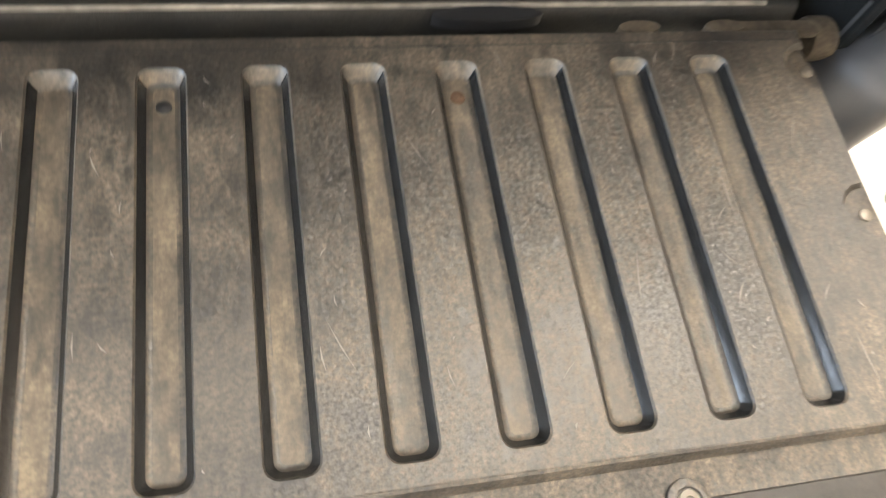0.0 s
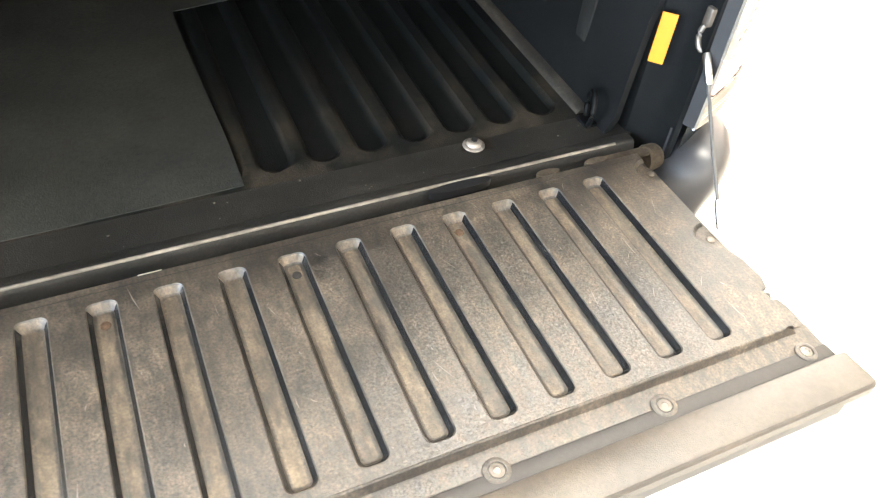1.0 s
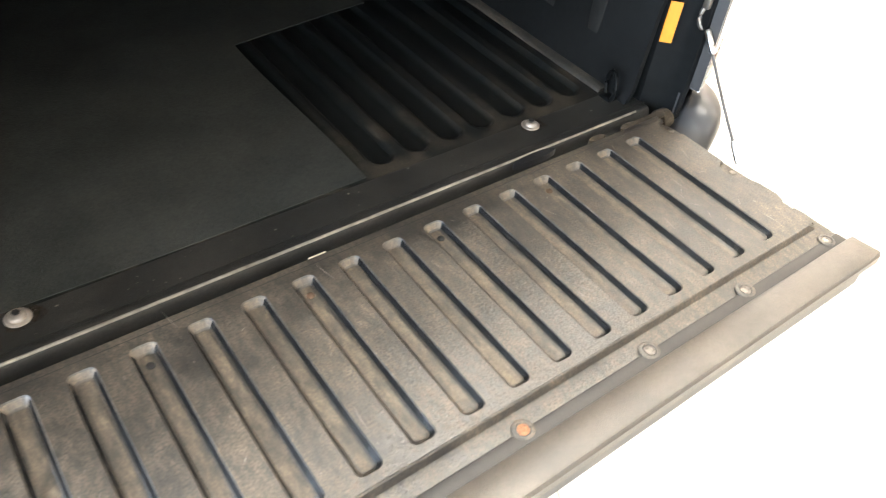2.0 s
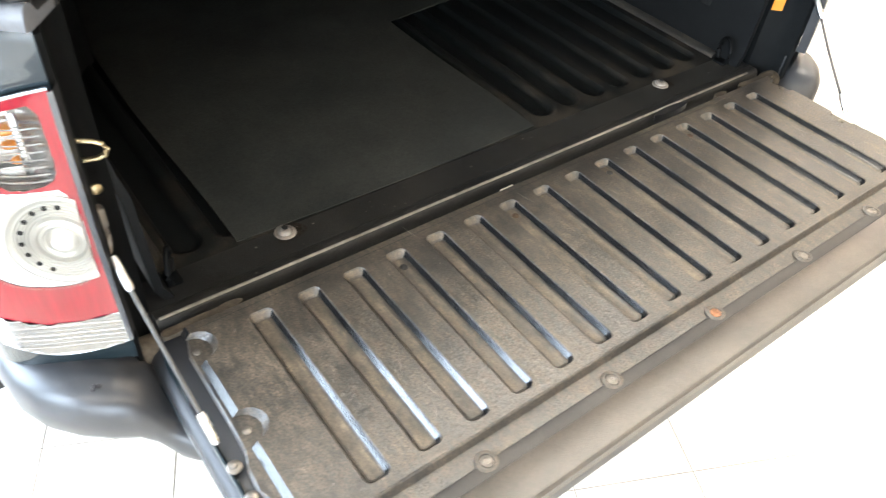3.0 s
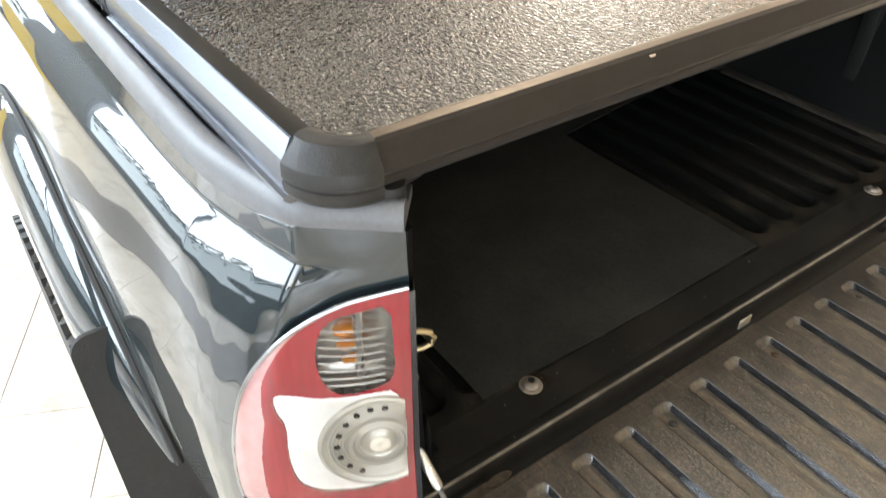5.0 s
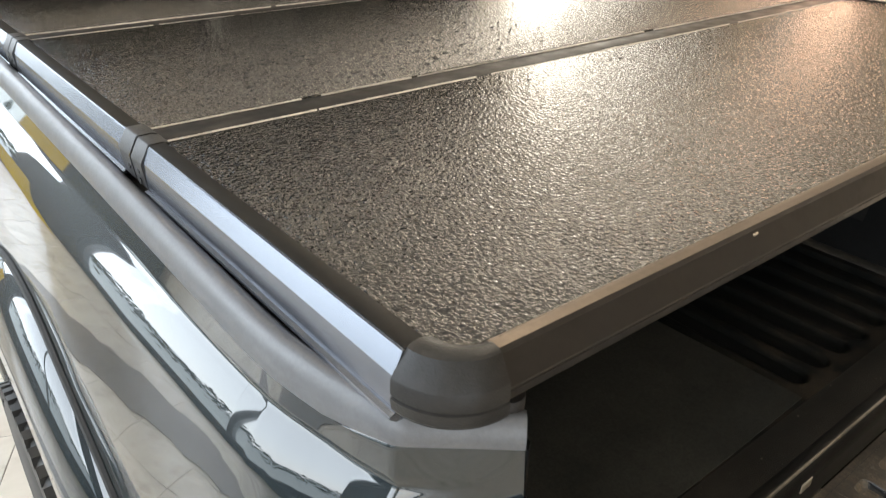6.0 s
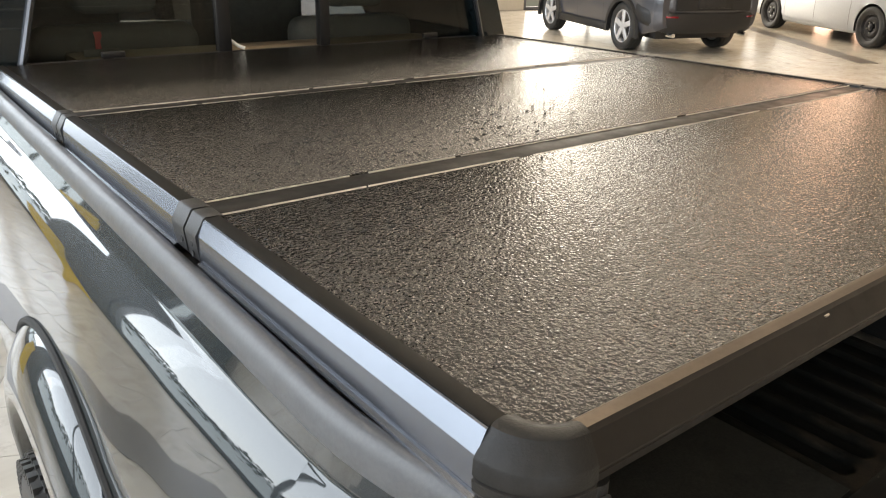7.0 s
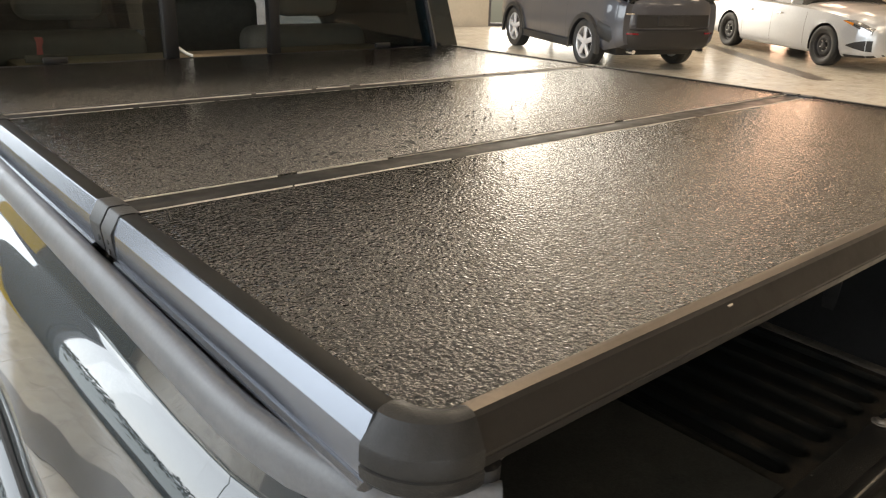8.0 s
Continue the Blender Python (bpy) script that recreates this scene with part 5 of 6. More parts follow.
for s in (-1, 1):
    # black filler between lamp and bumper
    bm = bmesh.new()
    pts = [rear_path(q, 0.8) for q in (0.0, 0.04, 0.08, 0.11, 0.14, 0.17, 0.21, 0.26)]
    rows = [[(s * (x - 0.006), y + 0.012, z) for x, y in pts] for z in (0.71, 0.76, 0.83)]
    skin(bm, rows)
    thick(bm, 0.01)
    part("filler_panel", bm, BLACK, truck, "black filler under the tail lamp")
    # wheel housing, flare lip and mud flap
    bm = bmesh.new()
    rows = []
    for a in range(-20, 201, 10):
        y, z = ARCH_Y + ARCH_R * 0.985 * math.cos(radians(a)), ARCH_Z + ARCH_R * 0.985 * math.sin(radians(a))
        rows.append([(s * (body_x(y, max(z, 0.5)) - 0.004), y, z), (s * 0.60, y, z)])
    skin(bm, rows)
    thick(bm, 0.006)
    part("wheel_housing", bm, BLACK, truck, "black inner wheel housing")
    # bolted-on flare with a dark gasket where it meets the side
    bm = bmesh.new()
    rows, gasket = [], []
    for a in range(18, 195, 3):
        tail = min(max((45 - a) / 27, 0.0), 1.0)
        ca, sa = -math.cos(radians(a)), math.sin(radians(a))
        row = []
        for rad, out in ((ARCH_R - 0.004, 0.010), (ARCH_R, 0.050), (ARCH_R + 0.012, 0.058), (ARCH_R + 0.045, 0.054), (ARCH_R + 0.085, 0.040), (ARCH_R + 0.115, 0.022), (ARCH_R + 0.132, 0.008), (ARCH_R + 0.136, -0.004)):
            rad += (ARCH_R + 0.136 - rad) * tail * 0.94
            y, z = ARCH_Y + rad * ca, ARCH_Z + rad * sa
            row.append((s * (body_x(y, min(max(z, 0.5), 1.2)) + out * (1 - 0.8 * tail)), y, z))
        rows.append(row)
        y, z = ARCH_Y + (ARCH_R + 0.141) * ca, ARCH_Z + (ARCH_R + 0.141) * sa
        gasket.append((s * (body_x(y, min(max(z, 0.5), 1.2)) + 0.001), y, z))
    skin(bm, rows)
    fl = part("wheel_flare", bm, PAINT, truck, "dark teal painted wheel flare", smooth=55)
    part("flare_gasket", tube(bmesh.new(), gasket, 0.0075, 8), RUBBER, fl, "black gasket round the flare")
    bm = bmesh.new()
    out = rounded(0.795, 0.986, 0.258, 0.80, 0.03, 5)
    a = [bm.verts.new((s * x, 0.503 + 0.02 * max(0, (z - 0.45) / 0.25) ** 2, z)) for x, z in out]
    b = [bm.verts.new((s * x, 0.511 + 0.02 * max(0, (z - 0.45) / 0.25) ** 2, z)) for x, z in out]
    for i in range(len(out)):
        bm.faces.new((a[i], a[(i + 1) % len(out)], b[(i + 1) % len(out)], b[i]))
    bm.faces.new(a)
    bm.faces.new(b)
    flap = part("mud_flap", bm, RUBBER, truck, "black mud flap with a pale emblem")
    # plain emblem shape
    bm = bmesh.new()
    for pts in ([(-0.040, 0.000), (0.004, 0.040), (0.014, 0.040), (-0.024, 0.006), (0.012, 0.006), (0.012, 0.000)], [(0.004, -0.016), (0.016, -0.016), (0.016, 0.022), (0.004, 0.012)],
                [(0.020, 0.004), (0.034, 0.004), (0.040, 0.012), (0.026, 0.012)]):
        fs = [bm.verts.new((s * 0.890 + x, 0.5015, 0.322 + z)) for x, z in pts]
        bm.faces.new(fs)
    r = bmesh.ops.extrude_face_region(bm, geom=bm.faces[:])
    bmesh.ops.translate(bm, vec=(0, -0.001, 0), verts=[v for v in r["geom"] if isinstance(v, bmesh.types.BMVert)])
    part("emblem", bm, material("worn_grey_print", (0.17, 0.17, 0.165), rough=0.7, var=0.3, grain=0.3, scale=120), flap, "pale grey worn emblem", smooth=0)


def make_wheel(parent, x, y, r, width, side, rim_mat, spokes=5, rim_r=None, tread=True):
    """A tyre on a spoked rim; side is the direction of its outer face."""
    w = new("wheel")
    w.parent = parent
    w.matrix_basis = pose(x, y, r, 0, 90 * side, 0)
    rr = rim_r or r * 0.64
    bm = bmesh.new()
    h = width / 2
    lathe(bm, [(rr, -h * 0.8), (r * 0.86, -h), (r * 0.965, -h * 0.94), (r, -h * 0.78), (r, -h * 0.40), (r - 0.007, -h * 0.37), (r - 0.007, -h * 0.31), (r, -h * 0.28), (r, h * 0.28), (r - 0.007, h * 0.31), (r - 0.007, h * 0.37), (r, h * 0.40), (r, h * 0.78), (r * 0.96, h * 0.92), (r * 0.86, h), (rr * 1.04, h * 0.86), (rr, h * 0.78)], Matrix.Identity(4), 48, caps=False)
    if tread:
        for k in range(56):
            for b0, b1, turn in ((-0.86, -0.44, 0.0), (-0.24, 0.24, 0.5), (0.44, 0.86, 0.0)):
                m = Euler((0, 0, 2 * math.pi * (k + turn) / 56)).to_matrix().to_4x4()
                box(bm, r - 0.006, r + 0.004, -r * 0.036, r * 0.036, h * b0, h * b1, m=m)
            box(bm, r * 0.90, r * 0.985, -r * 0.030, r * 0.030, h * 0.80, h * 0.985, m=Euler((0, 0, 2 * math.pi * (k + 0.5) / 56)).to_matrix().to_4x4())
    part("tyre", bm, TYRE, w)
    bm = bmesh.new()
    lathe(bm, [(rr, h * 0.78), (rr * 0.97, h * 0.80), (rr * 0.93, h * 0.72), (rr * 0.91, h * 0.2), (rr * 0.90, -h * 0.7), (rr * 0.99, -h * 0.78)], Matrix.Identity(4), 48, caps=False)
    for k in range(spokes):
        box(bm, 0.02, rr * 0.95, -rr * (0.16 if spokes < 6 else 0.12), rr * (0.16 if spokes < 6 else 0.12), h * 0.52, h * 0.78, rr * 0.04, m=Euler((0, 0, 2 * math.pi * k / spokes)).to_matrix().to_4x4())
    lathe(bm, [(rr * 0.26, h * 0.35), (rr * 0.26, h * 0.70), (rr * 0.20, h * 0.76), (0.0, h * 0.78)], Matrix.Identity(4), 24)
    if not spokes:
        lathe(bm, [(rr * 0.93, h * 0.50), (rr * 0.84, h * 0.40), (rr * 0.72, h * 0.58), (rr * 0.58, h * 0.64), (rr * 0.44, h * 0.56), (rr * 0.36, h * 0.50)], Matrix.Identity(4), 40, caps=False)
        for k in range(5):
            nut = bmesh.new()
            cyl(nut, rr * 0.055, h * 0.12, Euler((0, 0, 2 * math.pi * k / 5)).to_matrix().to_4x4() @ pose(rr * 0.40, 0, h * 0.55), 6)
            part("wheel_nut", nut, STEEL, w, "bright wheel nut")
    part("rim", bm, rim_mat, w)
    # Added black disc stands for the shade between the spokes.
    bm = bmesh.new()
    lathe(bm, [(rr * 0.88, h * 0.06), (rr * 0.88, h * 0.12), (0.03, h * 0.14)], Matrix.Identity(4), 32)
    part("spoke_backing", bm, BLACK, w, "black disc for the shade behind the spokes")
    return w


for s in (-1, 1):
    make_wheel(truck, s * 0.855, ARCH_Y, 0.37, 0.255, s, RIM, 6, 0.22)
    make_wheel(truck, s * 0.83, ARCH_Y + 3.22, 0.37, 0.245, s, RIM, 6, 0.22)
bm = bmesh.new()
for s in (-1, 1):
    box(bm, s * 0.45 - 0.04, s * 0.45 + 0.04, -0.05, 4.6, 0.50, 0.62, 0.01)
box(bm, -0.70, 0.70, 0.91, 0.99, 0.33, 0.41, 0.02)
box(bm, -0.70, 0.70, 4.13, 4.21, 0.33, 0.41, 0.02)
part("chassis", bm, BLACK, truck, "black ladder chassis and axles")

# ---------------------------------------------------------------- folding bed cover
COVER_AT = LEAN @ pose(0, 0, 1.331, -0.72, 0, 0)
cover = thing("tonneau_cover", "black textured three-panel folding bed cover in aluminium rails", "bed cover", at=COVER_AT)
PX = 0.783
H1, H2, FRONT = 0.507, 1.132, 1.823
for y0, y1 in ((0.004, H1), (H1 + 0.060, H2), (H2 + 0.052, FRONT)):
    bm = bmesh.new()
    box(bm, -PX, PX, y0, y1, -0.024, 0.0, 0.0025)
    part("panel", bm, COVER, cover, "black orange-peel cover panel", smooth=30)
for y0, w in ((H1, 0.060), (H2, 0.052)):
    bm = bmesh.new()
    box(bm, -PX, PX, y0 + 0.0015, y0 + w - 0.0015, -0.020, -0.0022, 0.001)
    st = part("hinge_strip", bm, HINGE, cover, "flat dark hinge strip between panels")
    rng = random.Random(int(y0 * 1000))
    for yy in (y0 + 0.0035, y0 + w - 0.0035):
        x = -PX + 0.004
        while x < PX - 0.02:
            ln = rng.uniform(0.05, 0.34)
            e = min(x + ln, PX - 0.004)
            bm = bmesh.new()
            r = rng.uniform(0.0009, 0.0019)
            tube(bm, [(x + (e - x) * k / 6, yy + rng.uniform(-0.0004, 0.0004), -0.0020 + rng.uniform(0, 0.0006)) for k in range(7)], r, 6)
            part("seal_bead", bm, SEAL_GLINT, st, "pale bead for the highlight on the seal's edge")
            x = e + rng.choice((0.002, 0.004, 0.012, 0.03))
# dried dark flecks on the middle panel
rng = random.Random(5)
bm = bmesh.new()
for k in range(620):
    x, y, r = rng.gauss(-0.40, 0.20) if k % 9 else rng.gauss(-0.62, 0.05), rng.gauss(0.72, 0.12) if k % 9 else rng.gauss(0.43, 0.05), rng.uniform(0.0007, 0.0016) if k % 4 else rng.uniform(0.0014, 0.0032)
    if not (-0.75 < x < 0.3 and (0.575 < y < 1.1 or 0.3 < y < 0.495)):
        continue
    e = rng.uniform(0.5, 0.9)
    slab(bm, [(x + r * 1.5 * math.cos(a) * (1 + 0.25 * math.sin(2 * a + k)), y + r * e * math.sin(a)) for a in [q * math.pi / 5 for q in range(10)]], -0.0004, 0.0007)
fl = part("fleck", bm, material("dark_dried_drops", (0.006, 0.006, 0.006), rough=0.7, var=0.1), cover, "dried dark flecks", smooth=0)
fl["kind"] = "stuff"
# side rails, in lengths between the hinges
RAIL = [(PX + 0.001, -0.0015), (PX + 0.002, 0.0006), (0.8012, 0.0006), (0.8026, -0.0002), (0.8107, -0.0166), (0.8110, -0.0185), (0.8106, -0.0430), (0.8095, -0.0455), (0.8100, -0.0475), (0.8140, -0.0490), (0.8145, -0.0515), (0.809, -0.0555), (PX - 0.03, -0.056), (PX - 0.03, -0.026), (PX + 0.001, -0.026)]
for s in (-1, 1):
    for y0, y1 in ((0.0295, H1 - 0.006), (H1 + 0.068, H2 - 0.006), (H2 + 0.060, FRONT)):
        bm = bmesh.new()
        sweep(bm, [(s * x, z) for x, z in RAIL], y0, y1)
        rl = part("side_rail", bm, ALU, cover, "grey anodised aluminium side rail", smooth=15)
        part("edge_seal", box(bmesh.new(), min(s * (PX + 0.0005), s * 0.8010), max(s * (PX + 0.0005), s * 0.8010), y0, y1, -0.0005, 0.0017, 0.0005), SEAL, rl, "flat black seal along the panel's edge")
    for y0, w in ((H1, 0.060), (H2, 0.052)):
        bm = bmesh.new()
        prof = [(s * x, z) for x, z in [(PX - 0.004, 0.0008), (PX + 0.003, 0.0026), (0.8000, 0.0026), (0.8028, 0.0010), (0.8132, -0.0170), (0.8132, -0.0215), (0.8105, -0.047), (0.8040, -0.051), (0.800, -0.050), (0.800, -0.024), (PX - 0.004, -0.003)]]
        sweep(bm, prof, y0 - 0.006, y0 + w * 0.44)
        sweep(bm, prof, y0 + w * 0.52, y0 + w + 0.008)
        sweep(bm, [(x - s * 0.003, z - 0.003) for x, z in prof], y0 + w * 0.42, y0 + w * 0.54)
        hc = part("hinge_cap", bm, BLACK, cover, "black plastic hinge cap clipped over the rail")
        for dy, dz in ((0.010, -0.030), (0.010, -0.042), (0.042, -0.034)):
            bm = bmesh.new()
            lathe(bm, [(0.0035, 0), (0.0035, 0.001), (0, 0.0012)], pose(s * 0.8118, y0 + dy, dz, 0, 84 * s, 0), 10)
            part("screw", bm, RUBBER, hc)
# rear rail
REAR = [(0.006, -0.0005), (0.004, 0.0012), (0.001, 0.0014), (-0.0005, 0.0012), (-0.0066, 0.0005), (-0.0080, -0.0010), (-0.0096, -0.0024), (-0.0195, -0.0235), (-0.0196, -0.0252), (-0.0182, -0.0262), (-0.0182, -0.0270), (-0.0192, -0.0278), (-0.0180, -0.0350), (-0.013, -0.038), (0.012, -0.038)]
bm = bmesh.new()
sweep(bm, REAR, -PX + 0.028, PX - 0.028, axis="x")
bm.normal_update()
# Top faces get a lighter tan metal: overhead light put into the colour.
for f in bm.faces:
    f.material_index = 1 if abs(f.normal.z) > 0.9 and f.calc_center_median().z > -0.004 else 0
part("rear_rail", bm, (material("bronze_grey_rail", (0.020, 0.0175, 0.0155), rough=0.36, metal=0.1, spec=0.22, var=0.1, grain=0.08, scale=150, rough_var=0.08), material("lit_rail_top", (0.066, 0.052, 0.040), rough=0.36, metal=0.8, var=0.1, grain=0.08, scale=150)), cover, "grey-bronze rear rail of the cover", smooth=15)
bm = bmesh.new()
sweep(bm, [(0.004, -0.0385), (-0.004, -0.039), (-0.006, -0.046), (0.0, -0.050), (0.008, -0.047), (0.010, -0.0385)], -0.735, 0.735, axis="x")
part("bulb_seal", bm, RUBBER, cover, "black rubber seal under the rear rail")
CORNER = material("scuffed_corner_plastic", (0.018, 0.0172, 0.0165), rough=0.40, spec=0.25, var=0.15, grain=0.15, scale=120, bump=0.0003, bump_scale=500, rough_var=0.1)
for s in (-1, 1):
    bm = bmesh.new()

    # a round shoulder swept from the side rail to the rear rail, hollow towards the panel
    ri = 0.031
    rows = []
    for a in range(0, 91, 6):
        d = lerp([0, 90], [0.0275, 0.0210], a)
        ca, sa = math.cos(radians(a)), -math.sin(radians(a))
        rows.append([(s * (PX + 0.002 - ri + (ri + d * o) * ca), 0.0300 + (ri + d * o) * sa, z) for o, z in
                     ((-0.25, -0.020), (-0.25, 0.0012), (-0.10, 0.0022), (0.0, 0.0036), (0.14, 0.0042), (0.36, 0.0034), (0.52, 0.0012), (0.97, -0.0165), (1.0, -0.0182), (1.02, -0.0300), (0.97, -0.0308), (0.97, -0.0325),
                      (1.03, -0.0335), (1.0, -0.0425), (0.9, -0.0465), (0.2, -0.0465))])
    vs = skin(bm, rows, wrap=True)
    bm.faces.new(vs[0])
    bm.faces.new(vs[-1])
    cc = part("corner_cap", bm, CORNER, cover, "scuffed dark grey plastic corner cap", smooth=27)
    # clamp under the corner
    bm = bmesh.new()
    lathe(bm, [(0.011, 0), (0.012, 0.006), (0.012, 0.016), (0.006, 0.018), (0, 0.018)], pose(s * 0.738, -0.004, -0.060), 18)
    tube(bm, [(s * 0.738, -0.004, -0.047), (s * 0.71, 0.004, -0.048), (s * 0.66, 0.02, -0.046)], 0.006, 8)
    part("clamp", bm, BLACK, cover, "black rail clamp")
# a paint chip and a speck on the rear rail
CHIP = material("bare_chip", (0.36, 0.31, 0.25), rough=0.45, metal=0.4, var=0.2)
for x, r in ((-0.457, 0.0055), (-0.738, 0.0022)):
    bm = bmesh.new()
    slab(bm, [(x + r * 1.3 * math.cos(a) * (1 + 0.3 * math.sin(3 * a)), -0.0085 + r * 0.7 * math.sin(a)) for a in [k * 2 * math.pi / 10 for k in range(10)]], -0.0056, -0.0040)
    bmesh.ops.rotate(bm, cent=(x, -0.0085, -0.005), matrix=Matrix.Rotation(radians(20), 3, "X"), verts=bm.verts)
    part("paint_chip", bm, CHIP, cover, "pale chip in the rail's finish", smooth=0)

# ---------------------------------------------------------------- cab
CY = 1.86
cab = new("cab")
cab.parent = truck
tagged(cab, "dark teal cab with a sliding rear window")
# back wall under the window, window surround and pillars
bm = bmesh.new()
box(bm, -0.80, 0.80, CY, CY + 0.05, 0.55, 1.285, 0.006)
for s in (-1, 1):
    pts = [(s * 0.735, 1.285), (s * 0.86, 1.285), (s * 0.70, 1.74), (s * 0.60, 1.74)]
    a = [bm.verts.new((x, CY, z)) for x, z in pts]
    b = [bm.verts.new((x, CY + 0.10, z)) for x, z in pts]
    for i in range(4):
        bm.faces.new((a[i], a[(i + 1) % 4], b[(i + 1) % 4], b[i]))
    bm.faces.new(a)
    bm.faces.new(b)
box(bm, -0.70, 0.70, CY, CY + 0.12, 1.70, 1.76, 0.01)
part("cab_back", bm, PAINT, cab, smooth=40)
# sides, roof, bonnet from stations along the truck
ST = [(1.87, 0.80, 0.50, 1.22, 1.76, 0.64), (2.1, 0.87, 0.45, 1.20, 1.79, 0.655), (2.9, 0.885, 0.45, 1.17, 1.80, 0.66), (3.4, 0.885, 0.45, 1.15, 1.72, 0.64), (3.75, 0.885, 0.45, 1.12, 1.20, 0.70), (4.6, 0.86, 0.50, 1.05, 1.08, 0.62), (4.95, 0.72, 0.55, 0.90, 0.95, 0.5)]


def car_skin(st, arches, wheel_r, glass_from=None):
    """Side and top skin through stations (y, half width, sill, belt, roof, roof half width); wheel openings follow the sill line."""
    bm = bmesh.new()
    ys = []
    for a, b in zip(st, st[1:]):
        k = max(2, int((b[0] - a[0]) / 0.06))
        ys += [a[0] + (b[0] - a[0]) * i / k for i in range(k)]
    ys.append(st[-1][0])
    for c in arches:
        ys += [c + wheel_r * math.sin(radians(q)) for q in range(-90, 91, 10)]
    ys = sorted(set(round(y, 4) for y in ys))
    cols = list(zip(*st))
    rows = []
    for y in ys:
        w, sill, belt, roof, rw = (lerp(cols[0], cols[k], y) for k in range(1, 6))
        zl = sill
        sw = 0.0
        for c in arches:
            d = wheel_r ** 2 - (y - c) ** 2
            if d > 0:
                zl = max(zl, wheel_r * 0.86 + math.sqrt(d))
            sw = max(sw, 0.02 * max(0, 1 - abs(y - c) / (wheel_r * 1.5)))
        zl = min(zl, belt - 0.08)
        half = []
        for k in range(9):
            u = k / 8
            z = zl + (belt - zl) * u
            half.append((w + sw * (1 - u) - 0.035 * (2 * (z - sill) / (belt - sill) - 1.1) ** 2, y, z))
        for u in (0.03, 0.3, 0.6, 0.9, 1.0):
            half.append((w - 0.03 + (rw - w + 0.03) * u ** 1.1, y, belt + (roof - belt) * (u * 0.96)))
        half.append((rw * 0.85, y, roof * 1.0))
        half.append((0.0, y, roof + 0.012))
        rows.append([(-x, yy, z) for x, yy, z in half] + [(x, yy, z) for x, yy, z in reversed(half[:-1])])
    skin(bm, rows)
    return bm


part("cab_shell", car_skin(ST, [ARCH_Y + 3.22], 0.43), PAINT, cab, smooth=50)
# rear window: black border, panes and the open slider
bm = bmesh.new()
box(bm, -0.735, 0.735, CY + 0.012, CY + 0.03, 1.285, 1.303, 0.003)
for x0, x1 in ((-0.232, -0.192), (0.094, 0.130)):
    box(bm, x0, x1, CY + 0.004, CY + 0.034, 1.303, 1.72, 0.004)
box(bm, -0.69, 0.69, CY + 0.012, CY + 0.03, 1.68, 1.72, 0.003)
part("window_frame", bm, BLACK, cab, "black rear window frame")
for x0, x1, t0, t1 in ((-0.735, -0.232, -0.615, -0.232), (0.130, 0.735, 0.130, 0.615)):
    bm = bmesh.new()
    vs = [bm.verts.new(p) for p in ((x0, CY + 0.022, 1.303), (x1, CY + 0.022, 1.303), (t1, CY + 0.022, 1.68), (t0, CY + 0.022, 1.68))]
    bm.faces.new(vs)
    pn = part("rear_pane", bm, GLASS, cab, "dark tinted rear window pane", smooth=0)
    pn.visible_shadow = False
for s in (-1, 1):
    bm = bmesh.new()
    tube(bm, [(s * 0.742, CY - 0.004, 1.30), (s * 0.733, CY - 0.004, 1.33), (s * 0.62, CY - 0.004, 1.72)], 0.009, 8)
    part("pillar_trim", bm, ALU, cab, "glossy grey pillar edge")
    bm = bmesh.new()
    box(bm, s * 0.52 - 0.03, s * 0.52 + 0.03, CY + 0.003, CY + 0.016, 1.306, 1.322, 0.003)
    part("window_catch", bm, BLACK, cab, "black window catch")
# pale inner ledge, slider rail, seats
bm = bmesh.new()
box(bm, -0.60, 0.60, CY + 0.055, CY + 0.20, 1.25, 1.300, 0.01)
part("inner_ledge", bm, material("tan_trim_plastic", (0.33, 0.26, 0.18), rough=0.6, var=0.08, grain=0.08, scale=80), cab, "tan trim ledge inside the window")
bm = bmesh.new()
tube(bm, [(-0.19, CY + 0.02, 1.332), (-0.17, CY + 0.01, 1.316), (-0.155, CY + 0.004, 1.310)], 0.005, 8)
part("slider_pull", bm, WHITE, cab, "white slider pull")
for x in (-0.42, 0.40):
    bm = bmesh.new()
    box(bm, x - 0.24, x + 0.24, CY + 0.26, CY + 0.40, 0.70, 1.36, 0.05, seg=4)
    st_ = part("rear_seat", bm, SEAT, cab, "dark grey cloth seat back")
    bm = bmesh.new()
    box(bm, x - 0.12, x + 0.12, CY + 0.27, CY + 0.37, 1.39, 1.55, 0.04, seg=4)
    part("headrest", bm, SEAT, st_)
    bm = bmesh.new()
    box(bm, x - 0.25, x + 0.25, CY + 1.15, CY + 1.32, 0.70, 1.42, 0.06, seg=4)
    st_ = part("front_seat", bm, SEAT, cab, "dark grey cloth seat back")
    bm = bmesh.new()
    box(bm, x - 0.13, x + 0.13, CY + 1.17, CY + 1.28, 1.46, 1.66, 0.04, seg=4)
    part("headrest", bm, SEAT, st_)
bm = bmesh.new()
slab(bm, [(-0.009, 0.0), (0.007, 0.0), (0.005, 0.024), (0.011, 0.036), (0.009, 0.048), (-0.010, 0.048), (-0.007, 0.034)], 0.0, 0.003)
bmesh.ops.transform(bm, matrix=pose(-0.545, CY + 0.045, 1.322, 90, 0, 0), verts=bm.verts)
part("red_tag", bm, RED_TAG, cab, "red hanging tag in the window", smooth=0)
bm = bmesh.new()
box(bm, -0.585, -0.495, CY + 0.036, CY + 0.040, 1.307, 1.326, 0.001)
part("window_label", bm, DIRTY_STEEL, cab, "pale label at the window's foot", smooth=0)

